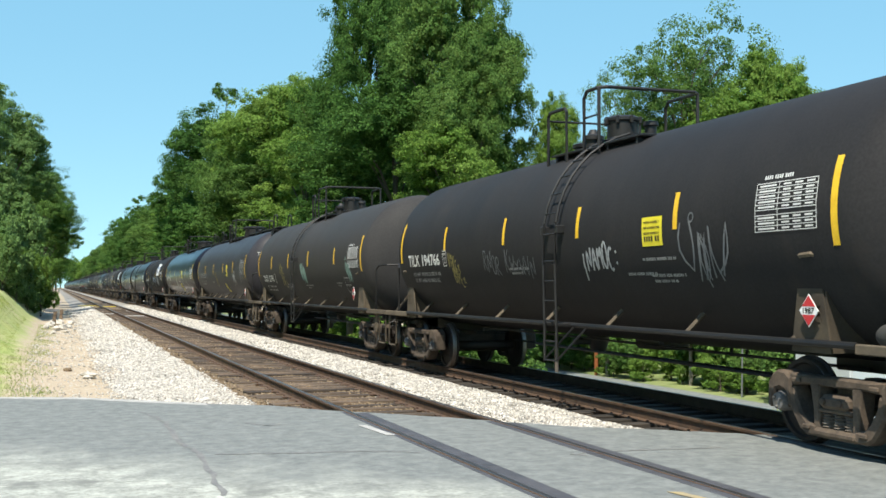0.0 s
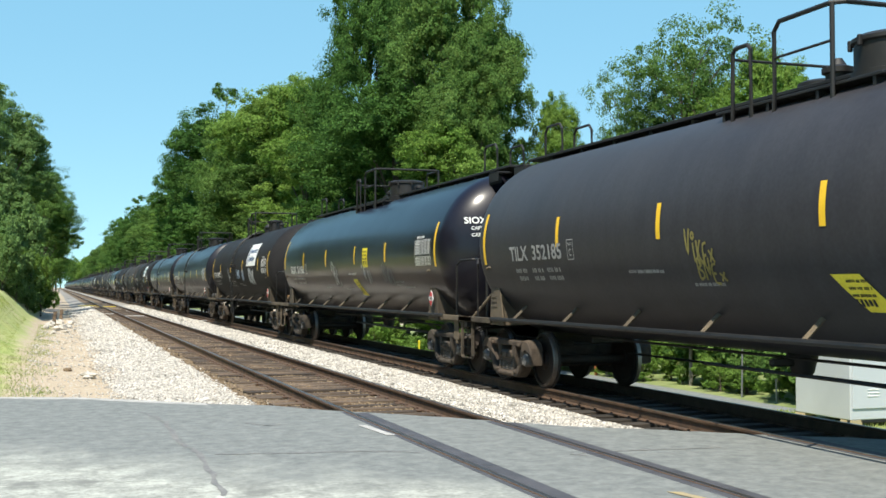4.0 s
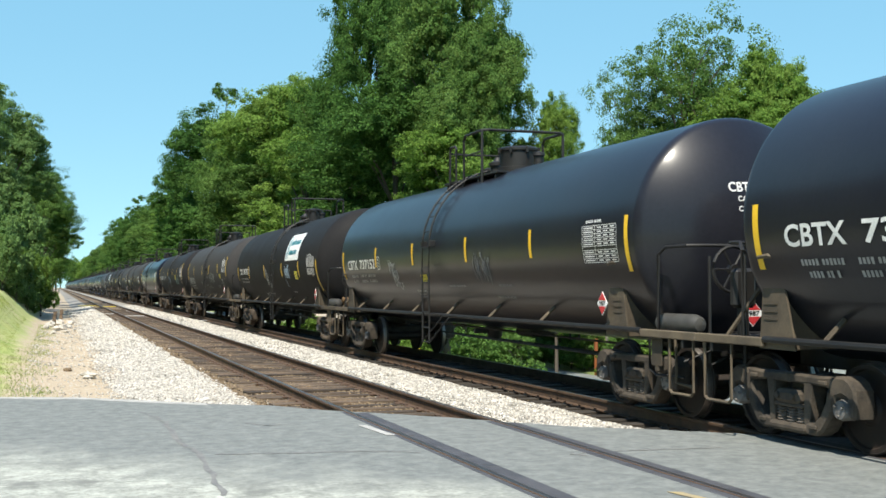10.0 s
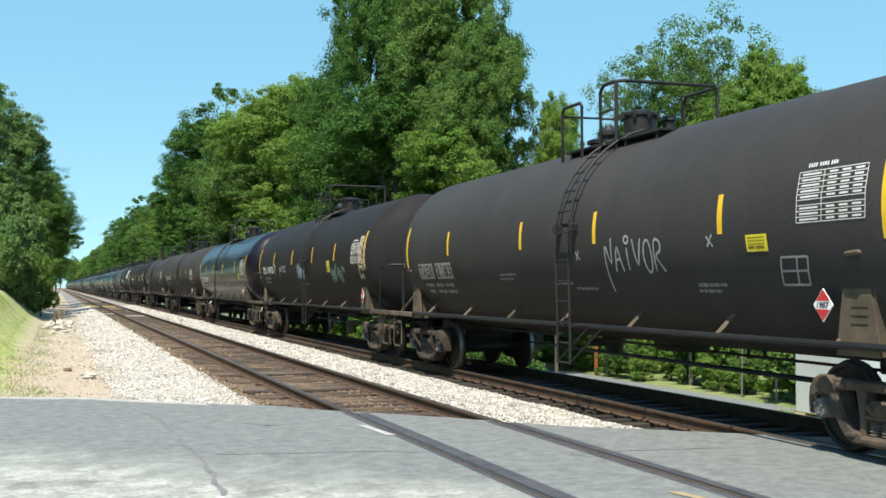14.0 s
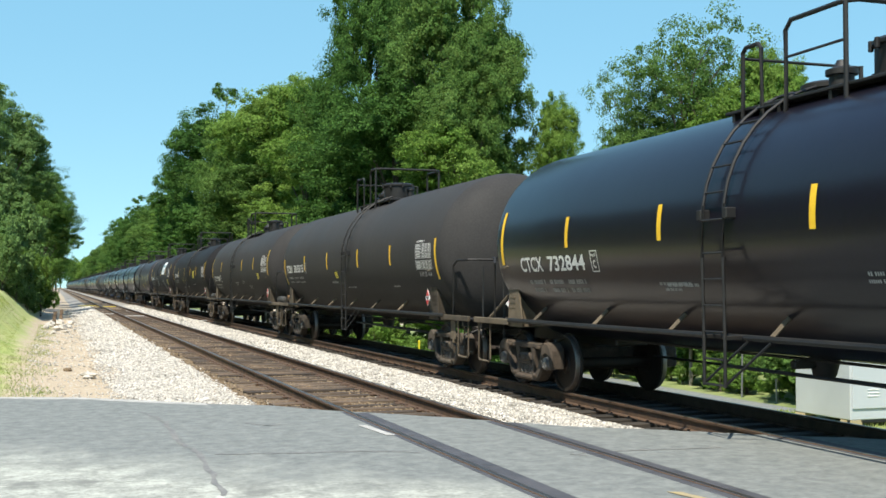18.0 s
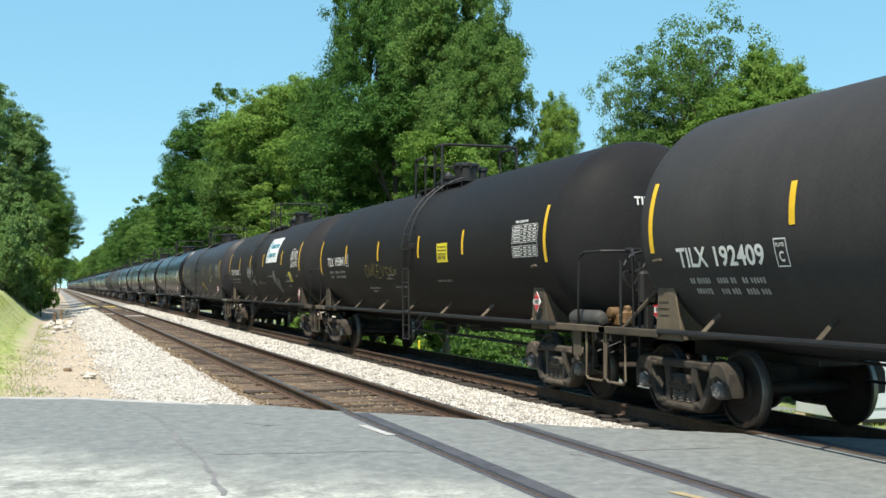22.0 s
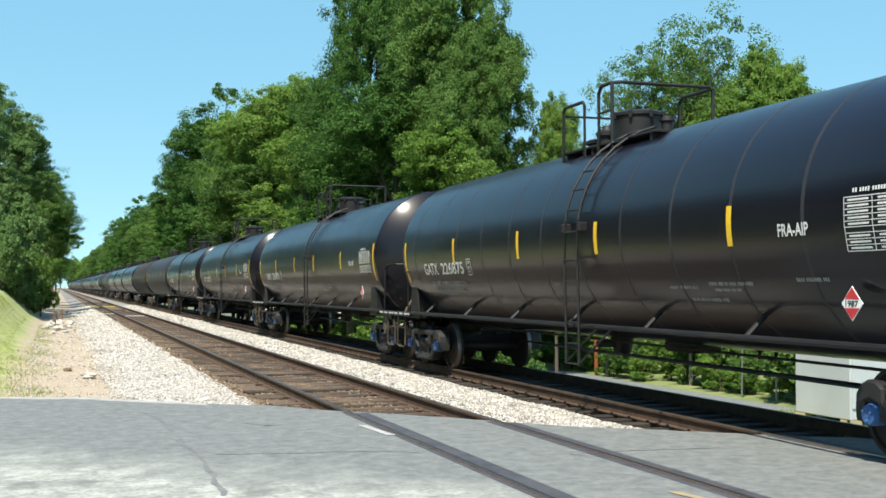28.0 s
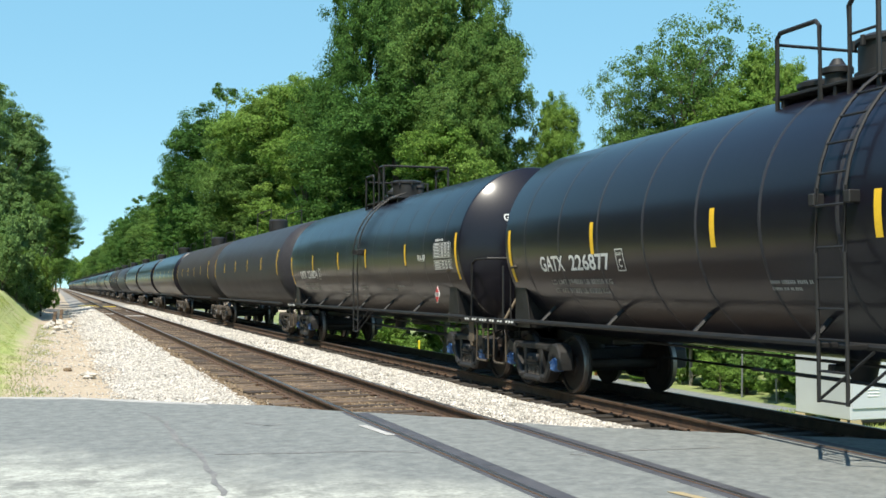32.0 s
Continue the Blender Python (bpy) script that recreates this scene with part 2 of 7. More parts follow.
M = {
    "asphalt": material("worn_asphalt", (0.189, 0.194, 0.173), (0.500, 0.512, 0.452), 2.6, 0.92, bump=0.008, fine=26, ragged=0.80, depth=0.5, spots=(0.184, 0.189, 0.171), spot_scale=1.5, spot_edge=0.585),
    "asphalt_dark": material("patched_asphalt", (0.119, 0.130, 0.126), (0.224, 0.236, 0.222), 3.0, 0.92, bump=0.008, fine=26, ragged=0.80, depth=0.5),
    "blade": material("grass_blades", (0.22, 0.30, 0.07), (0.40, 0.42, 0.15), 0.5, 0.8, vary=0.3, island=True, translucent=0.3, specular=0.2),
    "concrete_pale": material("pale_crumbled_edge", (0.432, 0.4248, 0.4032), (0.3312, 0.324, 0.3024), 4.0, 0.95, bump=0.006, fine=40),
    "tar": material("tar_seal", (0.144, 0.144, 0.1404), (0.2088, 0.2052, 0.1944), 5.0, 0.8, bump=0.003, fine=30),
    "soil": material("dry_ground", (0.36, 0.275, 0.18), (0.50, 0.42, 0.315), 1.3, 0.95, bump=0.02, fine=18, ragged=0.78, depth=0.4, spots=(0.46, 0.42, 0.36), spot_scale=2.0, spot_edge=0.59),
    "grass_ground": material("mown_grass", (0.285, 0.34, 0.095), (0.42, 0.44, 0.17), 0.5, 0.95, bump=0.03, fine=20, ragged=0.7, spots=(0.46, 0.42, 0.22), spot_scale=0.4, spot_edge=0.58),
    "verge": material("verge_grass", (0.155, 0.20, 0.062), (0.25, 0.275, 0.105), 0.5, 0.95, bump=0.03, fine=20, ragged=0.7, spots=(0.12, 0.165, 0.045), spot_scale=0.6, spot_edge=0.56),
    "ballast_bed": material("ballast_bed", (0.22, 0.205, 0.18), (0.32, 0.30, 0.27), 3.0, 0.95, bump=0.03, fine=22),
    "ballast_brown": material("rust_stained_ballast", (0.125, 0.084, 0.048), (0.19, 0.142, 0.09), 2.0, 0.95, bump=0.03, fine=22),
    "stone": material("limestone_ballast", (0.36, 0.337, 0.295), (0.57, 0.535, 0.48), 6.0, 0.9, bump=0.004, fine=60, vary=0.45, island=True),
    "stone_brown": material("stained_ballast", (0.15, 0.103, 0.06), (0.245, 0.185, 0.118), 6.0, 0.9, bump=0.004, fine=60, vary=0.4, island=True),
    "tie": material("weathered_tie", (0.066, 0.046, 0.031), (0.150, 0.106, 0.069), 5.0, 0.9, bump=0.012, fine=40, stretch=(0.25, 3, 1), vary=0.55, spots=(0.045, 0.033, 0.024), spot_scale=3.0, spot_edge=0.55),
    # near-black base colour: the train's shade is put into these ties
    "tie_shaded": material("shadow_darkened_tie", (0.024, 0.020, 0.016), (0.044, 0.036, 0.028), 5.0, 0.9, bump=0.01, fine=40, stretch=(0.25, 3, 1), vary=0.35),
    "rail_side": material("rusty_rail", (0.1224, 0.072, 0.0432), (0.072, 0.0468, 0.0324), 5.0, 0.75, 0.2, bump=0.002, fine=60),
    "rail_top": material("worn_rail_head", (0.2592, 0.2304, 0.2088), (0.18, 0.1512, 0.1296), 3.0, 0.36, 0.9, fine=80),
    # the shadow under the train is painted into this ballast colour
    "ballast_shaded": material("shadow_darkened_ballast", (0.020, 0.017, 0.013), (0.036, 0.030, 0.023), 2.0, 0.95, bump=0.03, fine=22),
    "rubber": material("crossing_rubber", (0.0504, 0.0518, 0.0576), (0.0792, 0.0792, 0.0864), 3.0, 0.7, bump=0.003, fine=50),
    "tank_matte": material("matte_black_paint", (0.0218, 0.0217, 0.0230), (0.0285, 0.0276, 0.0282), 0.6, 0.55, bump=0.0006, fine=30, streak=0.05, vary=0.15, spots=(0.0325, 0.0290, 0.0275), spot_scale=0.7, spot_edge=0.62, specular=0.04),
    "tank_grey": material("weathered_grey_black_paint", (0.0405, 0.0395, 0.0395), (0.0510, 0.0490, 0.0485), 0.6, 0.55, bump=0.0006, fine=30, streak=0.05, vary=0.15, specular=0.04),
    "tank_gloss": material("glossy_black_paint", (0.0060, 0.0054, 0.0098), (0.0076, 0.0070, 0.0118), 0.8, 0.42, bump=0.0002, fine=20, streak=0.05, vary=0.1, specular=0.16, rough_var=0.05, coat=0.50),
    "tank_satin": material("satin_blue_black_paint", (0.0108, 0.0112, 0.0158), (0.0140, 0.0144, 0.0192), 0.8, 0.42, bump=0.0003, fine=20, streak=0.05, vary=0.1, rough_var=0.05, specular=0.20, coat=0.35),
    "tank_slate": material("satin_slate_grey_paint", (0.0330, 0.0326, 0.0375), (0.0400, 0.0396, 0.0445), 0.8, 0.45, bump=0.0003, fine=20, streak=0.10, vary=0.1, rough_var=0.06, specular=0.14),
    "frame": material("black_frame_paint", (0.0066, 0.0064, 0.0065), (0.0135, 0.0124, 0.0116), 3.0, 0.6, bump=0.001, fine=50),
    "bracket": material("dusty_saddle_plate", (0.112, 0.086, 0.055), (0.060, 0.047, 0.033), 2.0, 0.8, bump=0.001, fine=40, vary=0.42),
    "bogie": material("dusty_cast_steel", (0.074, 0.058, 0.042), (0.020, 0.017, 0.014), 3.0, 0.9, bump=0.003, fine=40, ragged=0.7, vary=0.5),
    "bogie_tan": material("sun_bleached_dusty_cast_steel", (0.094, 0.069, 0.049), (0.032, 0.024, 0.018), 3.0, 0.9, bump=0.003, fine=40, ragged=0.75, vary=0.35),
    "bogie_black": material("black_painted_cast_steel", (0.013, 0.0128, 0.0135), (0.026, 0.0245, 0.023), 3.0, 0.6, bump=0.002, fine=40, ragged=0.7, vary=0.3),
    "valve": material("rust_gold_casting", (0.20, 0.115, 0.045), (0.085, 0.05, 0.028), 9.0, 0.6, 0.2, bump=0.002, fine=50),
    "spring": material("dusty_spring_steel", (0.205, 0.175, 0.145), (0.085, 0.066, 0.052), 6.0, 0.8, bump=0.002),
    "wheel": material("wheel_steel", (0.013, 0.0098, 0.0078), (0.027, 0.0175, 0.0125), 5.0, 0.7, 0.1, bump=0.001, fine=50),
    "tread": material("polished_tread", (0.24, 0.22, 0.20), (0.16, 0.14, 0.12), 4.0, 0.5, 0.85),
    "cap_blue": material("blue_bearing_cap", (0.036, 0.1152, 0.3024), (0.0576, 0.144, 0.324), 8.0, 0.5),
    "cap": material("pale_bearing_cap", (0.1872, 0.18, 0.1728), (0.1008, 0.09, 0.0792), 8.0, 0.65, 0.1, bump=0.002),
    "yellow": material("yellow_reflective_tape", (0.80, 0.50, 0.03), (0.72, 0.43, 0.02), 6.0, 0.5, fine=80),
    "worn_yellow": material("worn_yellow_road_paint", (0.40, 0.30, 0.13), (0.30, 0.26, 0.18), 9.0, 0.9, ragged=0.75),
    "label_yellow": material("yellow_label", (0.78, 0.66, 0.04), (0.7, 0.58, 0.03), 6.0, 0.5),
    "white": material("white_lettering", (0.74, 0.74, 0.72), (0.60, 0.60, 0.58), 4.0, 0.6),
    "faded": material("faded_lettering", (0.34, 0.34, 0.33), (0.22, 0.22, 0.22), 4.0, 0.7),
    "red": material("placard_red", (0.55, 0.035, 0.04), (0.45, 0.03, 0.035), 5.0, 0.5),
    "spray_white": material("white_spray_paint", (0.396, 0.4032, 0.4032), (0.2736, 0.288, 0.2952), 5.0, 0.7),
    "spray_grey": material("faded_spray_paint", (0.1584, 0.1656, 0.1728), (0.0936, 0.1008, 0.108), 5.0, 0.7),
    "spray_gold": material("gold_spray_paint", (0.2592, 0.216, 0.0576), (0.1728, 0.144, 0.0432), 5.0, 0.7),
    "spray_green": material("pale_green_spray_paint", (0.216, 0.3456, 0.3024), (0.144, 0.2448, 0.216), 5.0, 0.7),
    "spray_blue": material("pale_blue_spray_paint", (0.324, 0.4176, 0.5184), (0.216, 0.3024, 0.396), 5.0, 0.7),
    "spray_cream": material("cream_spray_paint", (0.504, 0.4176, 0.3024), (0.432, 0.3456, 0.2448), 5.0, 0.7),
    "sign_white": material("white_banner", (0.80, 0.81, 0.80), (0.7, 0.71, 0.7), 3.0, 0.5),
    "sign_blue": material("banner_dark_blue", (0.036, 0.0864, 0.216), (0.0288, 0.072, 0.18), 3.0, 0.5),
    "sign_teal": material("banner_teal", (0.0144, 0.2592, 0.3168), (0.0216, 0.216, 0.288), 3.0, 0.5),
    "bark": material("grey_brown_bark", (0.0792, 0.0648, 0.0504), (0.1296, 0.108, 0.0864), 3.0, 0.95, bump=0.02, fine=14, stretch=(3, 3, 0.4)),
    "leaf_dark": material("dark_oak_leaves", (0.044, 0.112, 0.022), (0.080, 0.165, 0.034), 0.35, 0.75, vary=0.40, island=True, translucent=0.28, specular=0.15),
    "leaf_mid": material("green_leaves", (0.078, 0.165, 0.036), (0.135, 0.225, 0.055), 0.3, 0.75, vary=0.38, island=True, translucent=0.36, specular=0.15),
    "leaf_light": material("light_green_leaves", (0.14, 0.255, 0.046), (0.205, 0.31, 0.068), 0.3, 0.75, vary=0.36, island=True, translucent=0.46, specular=0.15),
    "leaf_pale": material("pale_yellow_green_leaves", (0.130, 0.235, 0.070), (0.185, 0.290, 0.102), 0.3, 0.8, vary=0.36, island=True, translucent=0.42, specular=0.15),
    "cabinet": material("white_cabinet_paint", (0.53, 0.565, 0.60), (0.48, 0.515, 0.55), 0.7, 0.5, fine=1.5, depth=0.1),
    "concrete": material("yellowed_concrete", (0.3744, 0.3024, 0.1728), (0.432, 0.36, 0.2376), 3.0, 0.9, bump=0.004),
    "galv": material("galvanised_post", (0.3024, 0.3096, 0.3096), (0.2304, 0.2376, 0.2376), 6.0, 0.5, 0.6),
    "wood_post": material("grey_wood_post", (0.1872, 0.1656, 0.1368), (0.2592, 0.2376, 0.2088), 4.0, 0.9, bump=0.005, stretch=(4, 4, 0.6)),
    "orange_post": material("orange_marker_paint", (0.324, 0.1008, 0.0288), (0.2592, 0.0792, 0.0252), 4.0, 0.7),
    "sign_green": material("green_sign_paint", (0.0216, 0.216, 0.1152), (0.0216, 0.18, 0.1008), 4.0, 0.5),
    "car_white": material("white_car_paint", (0.78, 0.79, 0.80), (0.74, 0.75, 0.76), 2.0, 0.25, coat=0.8, rough_var=0.05),
    "car_silver": material("grey_green_truck_paint", (0.144, 0.1656, 0.1728), (0.1224, 0.144, 0.1512), 2.0, 0.3, 0.3, coat=0.8, rough_var=0.05),
    "glass": material("dark_car_glass", (0.015, 0.018, 0.02), (0.02, 0.022, 0.025), 2.0, 0.06, rough_var=0.02),
    "tyre": material("black_tyre", (0.02, 0.02, 0.02), (0.03, 0.03, 0.03), 5.0, 0.8),
    "lamp_glass": material("clear_headlamp", (0.75, 0.77, 0.8), (0.6, 0.62, 0.65), 5.0, 0.15),
    "reservoir": material("grey_reservoir_paint", (0.062, 0.06, 0.055), (0.042, 0.04, 0.036), 3.0, 0.6),
}


def blend(name, first, second, rule, noise_scale, amount):
    """Two surfaces in one: rule (a, b, c, lo, hi) mixes from the first to the second as a*x + b*y + c*noise goes from lo to hi."""
    m = M[first].copy()
    m.name = name
    nt = m.node_tree
    nodes, links = nt.nodes, nt.links
    base = nodes["Principled BSDF"].inputs["Base Color"]
    col = base.links[0].from_socket
    other = {n.name: n for n in M[second].node_tree.nodes}
    ramp = next(n for n in other.values() if n.bl_idname == "ShaderNodeValToRGB")
    tc = nodes.new("ShaderNodeTexCoord")
    nz = nodes.new("ShaderNodeTexNoise")
    nz.inputs["Scale"].default_value, nz.inputs["Detail"].default_value, nz.inputs["Roughness"].default_value = noise_scale, 10.0, 0.62
    links.new(tc.outputs["Object"], nz.inputs["Vector"])
    r2 = nodes.new("ShaderNodeValToRGB")
    for k in (0, 1):
        r2.color_ramp.elements[k].position = (0.36, 0.64)[k]
        r2.color_ramp.elements[k].color = ramp.color_ramp.elements[k].color
    n2 = nodes.new("ShaderNodeTexNoise")
    n2.inputs["Scale"].default_value, n2.inputs["Detail"].default_value, n2.inputs["Roughness"].default_value = 5.5, 10.0, 0.78
    links.new(tc.outputs["Object"], n2.inputs["Vector"])
    links.new(n2.outputs["Fac"], r2.inputs["Fac"])
    sep = nodes.new("ShaderNodeSeparateXYZ")
    links.new(tc.outputs["Object"], sep.inputs[0])
    total = None
    a, b, lo, hi = rule
    for k, sock in ((a, sep.outputs["X"]), (b, sep.outputs["Y"]), (amount, nz.outputs["Fac"])):
        mul = nodes.new("ShaderNodeMath")
        mul.operation = "MULTIPLY_ADD"
        mul.inputs[1].default_value = k
        mul.inputs[2].default_value = 0.0 if sock is not nz.outputs["Fac"] else -amount / 2
        links.new(sock, mul.inputs[0])
        if total is None:
            total = mul.outputs[0]
        else:
            add = nodes.new("ShaderNodeMath")
            links.new(total, add.inputs[0])
            links.new(mul.outputs[0], add.inputs[1])
            total = add.outputs[0]
    mr = nodes.new("ShaderNodeMapRange")
    mr.inputs["From Min"].default_value, mr.inputs["From Max"].default_value = lo, hi
    links.new(total, mr.inputs["Value"])
    mix = nodes.new("ShaderNodeMix")
    mix.data_type = "RGBA"
    links.new(mr.outputs[0], mix.inputs["Factor"])
    links.new(col, mix.inputs["A"])
    links.new(r2.outputs["Color"], mix.inputs["B"])
    links.new(mix.outputs["Result"], base)
    return m


M["ground_mix"] = blend("grass_running_into_bare_soil", "grass_ground", "soil", (1.0, 0.0, -0.45, -0.05), 1.4, 1.6)
M["road_mix"] = blend("asphalt_patched_along_the_tracks", "asphalt", "asphalt_dark", (0.98, 1.0, 13.7, 15.6), 0.55, 5.0)


# ---- mesh building ----
class Build:
    """Collects vertices and faces of one part."""

    def __init__(self):
        self.v, self.f = [], []

    def add(self, verts, faces):
        o = len(self.v)
        self.v.extend(tuple(p) for p in verts)
        self.f.extend(tuple(i + o for i in f) for f in faces)
        return self

    def box(self, c, s, bev=0.0, rot=None):
        hx, hy, hz = s[0] / 2, s[1] / 2, s[2] / 2
        if bev <= 0:
            vs = [Vector((x * hx, y * hy, z * hz)) for x in (-1, 1) for y in (-1, 1) for z in (-1, 1)]
            fs = [(0, 1, 3, 2), (4, 6, 7, 5), (0, 4, 5, 1), (2, 3, 7, 6), (0, 2, 6, 4), (1, 5, 7, 3)]
        else:
            b = min(bev, hx * 0.9, hy * 0.9, hz * 0.9)
            vs, idx = [], {}
            for x in (-1, 1):
                for y in (-1, 1):
                    for z in (-1, 1):
                        for k in range(3):
                            d = [hx - b, hy - b, hz - b]
                            d[k] += b
                            idx[x, y, z, k] = len(vs)
                            vs.append(Vector((x * d[0], y * d[1], z * d[2])))
            fs = []
            for k in range(3):
                o = [i for i in range(3) if i != k]
                for s0 in (-1, 1):
                    ring = []
                    for p, q in ((-1, -1), (1, -1), (1, 1), (-1, 1)):
                        key = [0, 0, 0]
                        key[k], key[o[0]], key[o[1]] = s0, p, q
                        ring.append(idx[(*key, k)])
                    fs.append(tuple(ring) if (s0 > 0) != (k == 1) else tuple(reversed(ring)))
                for p in (-1, 1):
                    for q in (-1, 1):
                        a, b2 = [0, 0, 0], [0, 0, 0]
                        a[k], b2[k] = -1, 1
                        a[o[0]] = b2[o[0]] = p
                        a[o[1]] = b2[o[1]] = q
                        fs.append((idx[(*a, o[0])], idx[(*b2, o[0])], idx[(*b2, o[1])], idx[(*a, o[1])]))
            for x in (-1, 1):
                for y in (-1, 1):
                    for z in (-1, 1):
                        fs.append(tuple(idx[x, y, z, k] for k in range(3)))
        if rot is not None:
            vs = [rot @ p for p in vs]
        return self.add([p + Vector(c) for p in vs], fs)

    def tube(self, pts, r, n=8, cap=True, r_end=None):
        pts = [Vector(p) for p in pts]
        k = len(pts)
        vs, fs = [], []
        for i, p in enumerate(pts):
            d = (pts[min(i + 1, k - 1)] - pts[max(i - 1, 0)]).normalized()
            a = d.cross(Vector((0, 0, 1)))
            if a.length < 0.05:
                a = d.cross(Vector((1, 0, 0)))
            a.normalize()
            b = d.cross(a)
            rr = r if r_end is None else r + (r_end - r) * i / (k - 1)
            for j in range(n):
                t = 2 * math.pi * j / n
                vs.append(p + a * (math.cos(t) * rr) + b * (math.sin(t) * rr))
        for i in range(k - 1):
            for j in range(n):
                fs.append((i * n + j, i * n + (j + 1) % n, (i + 1) * n + (j + 1) % n, (i + 1) * n + j))
        if cap:
            fs.append(tuple(reversed(range(n))))
            fs.append(tuple(range((k - 1) * n, k * n)))
        return self.add(vs, fs)

    def lathe(self, profile, n=32, axis="y", centre=(0, 0, 0)):
        """profile: (along, radius) pairs; turned about an axis through the centre."""
        vs, fs = [], []
        for s, r in profile:
            for j in range(n):
                t = 2 * math.pi * j / n
                c, d = math.cos(t) * r, math.sin(t) * r
                p = {"y": (c, s, d), "x": (s, c, d), "z": (c, d, s)}[axis]
                vs.append(Vector(p) + Vector(centre))
        k = len(profile)
        flip = axis == "y"
        for i in range(k - 1):
            for j in range(n):
                q = (i * n + j, i * n + (j + 1) % n, (i + 1) * n + (j + 1) % n, (i + 1) * n + j)
                fs.append(q if flip else tuple(reversed(q)))
        fs.append(tuple(range(n)) if not flip else tuple(reversed(range(n))))
        fs.append(tuple(range((k - 1) * n, k * n)) if flip else tuple(reversed(range((k - 1) * n, k * n))))
        return self.add(vs, fs)

    def prism(self, outline, lo, hi, axis="x", holes=()):
        """A plate: an outline of (u, w) pairs, drawn out along an axis. For x: u is y and w is z."""
        def p(u, w, s):
            return {"x": (s, u, w), "y": (u, s, w), "z": (u, w, s)}[axis]
        n = len(outline)
        vs = [p(u, w, lo) for u, w in outline] + [p(u, w, hi) for u, w in outline]
        fs = [tuple(range(n)), tuple(reversed(range(n, 2 * n)))]
        fs += [((i + 1) % n, i, n + i, n + (i + 1) % n) for i in range(n)]
        return self.add(vs, fs)

    def mesh(self, name, mat, smooth=35):
        me = bpy.data.meshes.new(name)
        me.from_pydata([tuple(p) for p in self.v], [], self.f)
        me.materials.append(mat)
        if smooth:
            me.polygons.foreach_set("use_smooth", [True] * len(me.polygons))
            me.set_sharp_from_angle(angle=radians(smooth))
        me.update()
        return me


def part(name, made, mat, parent=None, label="", m=None, smooth=35):
    """One mesh object, under a thing or a part. made: a Build, or a mesh that is shared."""
    me = made.mesh(name, mat, smooth) if isinstance(made, Build) else made
    ob = new(name, me)
    if parent is not None:
        ob.parent = parent
    if m is not None:
        ob.matrix_basis = m
    return tagged(ob, label)


def array_mesh(name, verts, quads, mat, smooth=False):
    """A mesh out of numpy arrays of vertices and equal-sided faces."""
    k = quads.shape[1]
    me = bpy.data.meshes.new(name)
    me.vertices.add(len(verts))
    me.vertices.foreach_set("co", np.ascontiguousarray(verts, dtype=np.float32).ravel())
    me.loops.add(quads.size)
    me.loops.foreach_set("vertex_index", np.ascontiguousarray(quads, dtype=np.int32).ravel())
    me.polygons.add(len(quads))
    me.polygons.foreach_set("loop_start", np.arange(0, quads.size, k, dtype=np.int32))
    me.materials.append(mat)
    me.update(calc_edges=True)
    if smooth:
        me.polygons.foreach_set("use_smooth", [True] * len(me.polygons))
    return me


SHARED = {}


def shared(key, make, mat, smooth=35):
    if key not in SHARED:
        SHARED[key] = make().mesh(key, mat, smooth)
    return SHARED[key]


# ---- ground, road, tracks ----
def ease(a, b, x):
    t = np.clip((x - a) / (b - a), 0, 1)
    return t * t * (3 - 2 * t)


def ground_z(x, y):
    """Grass bank to one side; to the other the land falls from the tracks to the lower road."""
    x, y = np.asarray(x, float), np.asarray(y, float)
    z = -0.42 + 0.14 * ease(1.0, -1.5, x)
    z = z + ease(-0.7, -3.4, x) * ease(26, 52, y) * 1.95 + ease(-3, -9, x) * 0.5
    z = z - 0.55 * ease(10.4, 11.6, x)
    steep = ease(19.5, 27, y)
    z = z - 2.66 * (steep * ease(11.3, 21.0, x) + (1 - steep) * ease(17.0, 28.0, x))
    z = z + 4.0 * ease(46, 95, x) + 1.5 * ease(60, 300, x)
    return z + 0.03 * np.sin(x * 1.7 + 0.6 * y) * np.sin(0.9 * y - 0.4 * x)


def sheet(name, xs, ys, mat, lift=0.0, height=ground_z, kind="structure", label="", category="", thick=0.0, wobble=0.0):
    gx, gy = np.meshgrid(xs, ys, indexing="ij")
    if wobble:
        w = np.sin(gy * 1.3) * 0.5 + np.sin(gy * 3.1 + 1.0) * 0.3 + np.sin(gy * 7.7) * 0.2
        edge = np.zeros_like(gx)
        edge[0], edge[-1] = -1, 1
        gx = gx + edge * w * wobble
    gz = height(gx, gy) + lift
    verts = np.stack([gx, gy, gz], -1).reshape(-1, 3)
    a, b = len(xs), len(ys)
    i = (np.arange(a - 1)[:, None] * b + np.arange(b - 1)[None]).ravel()
    quads = np.stack([i, i + b, i + b + 1, i + 1], 1)
    ob = new(name, array_mesh(name, verts, quads, mat, True))
    return tagged(ob, label, category, kind=kind)


def steps(lo, hi, fine_lo, fine_hi, d, coarse):
    return np.array(sorted(set(np.round(np.concatenate([np.linspace(lo, fine_lo, coarse), np.arange(fine_lo, fine_hi, d), np.linspace(fine_hi, hi, coarse)]), 3))))


sheet("ground", steps(-900, 900, -14, 44, 0.7, 14), steps(-300, 1800, -10, 130, 1.2, 20), M["ground_mix"],
      label="mown grass running into bare tan soil", category="ground")


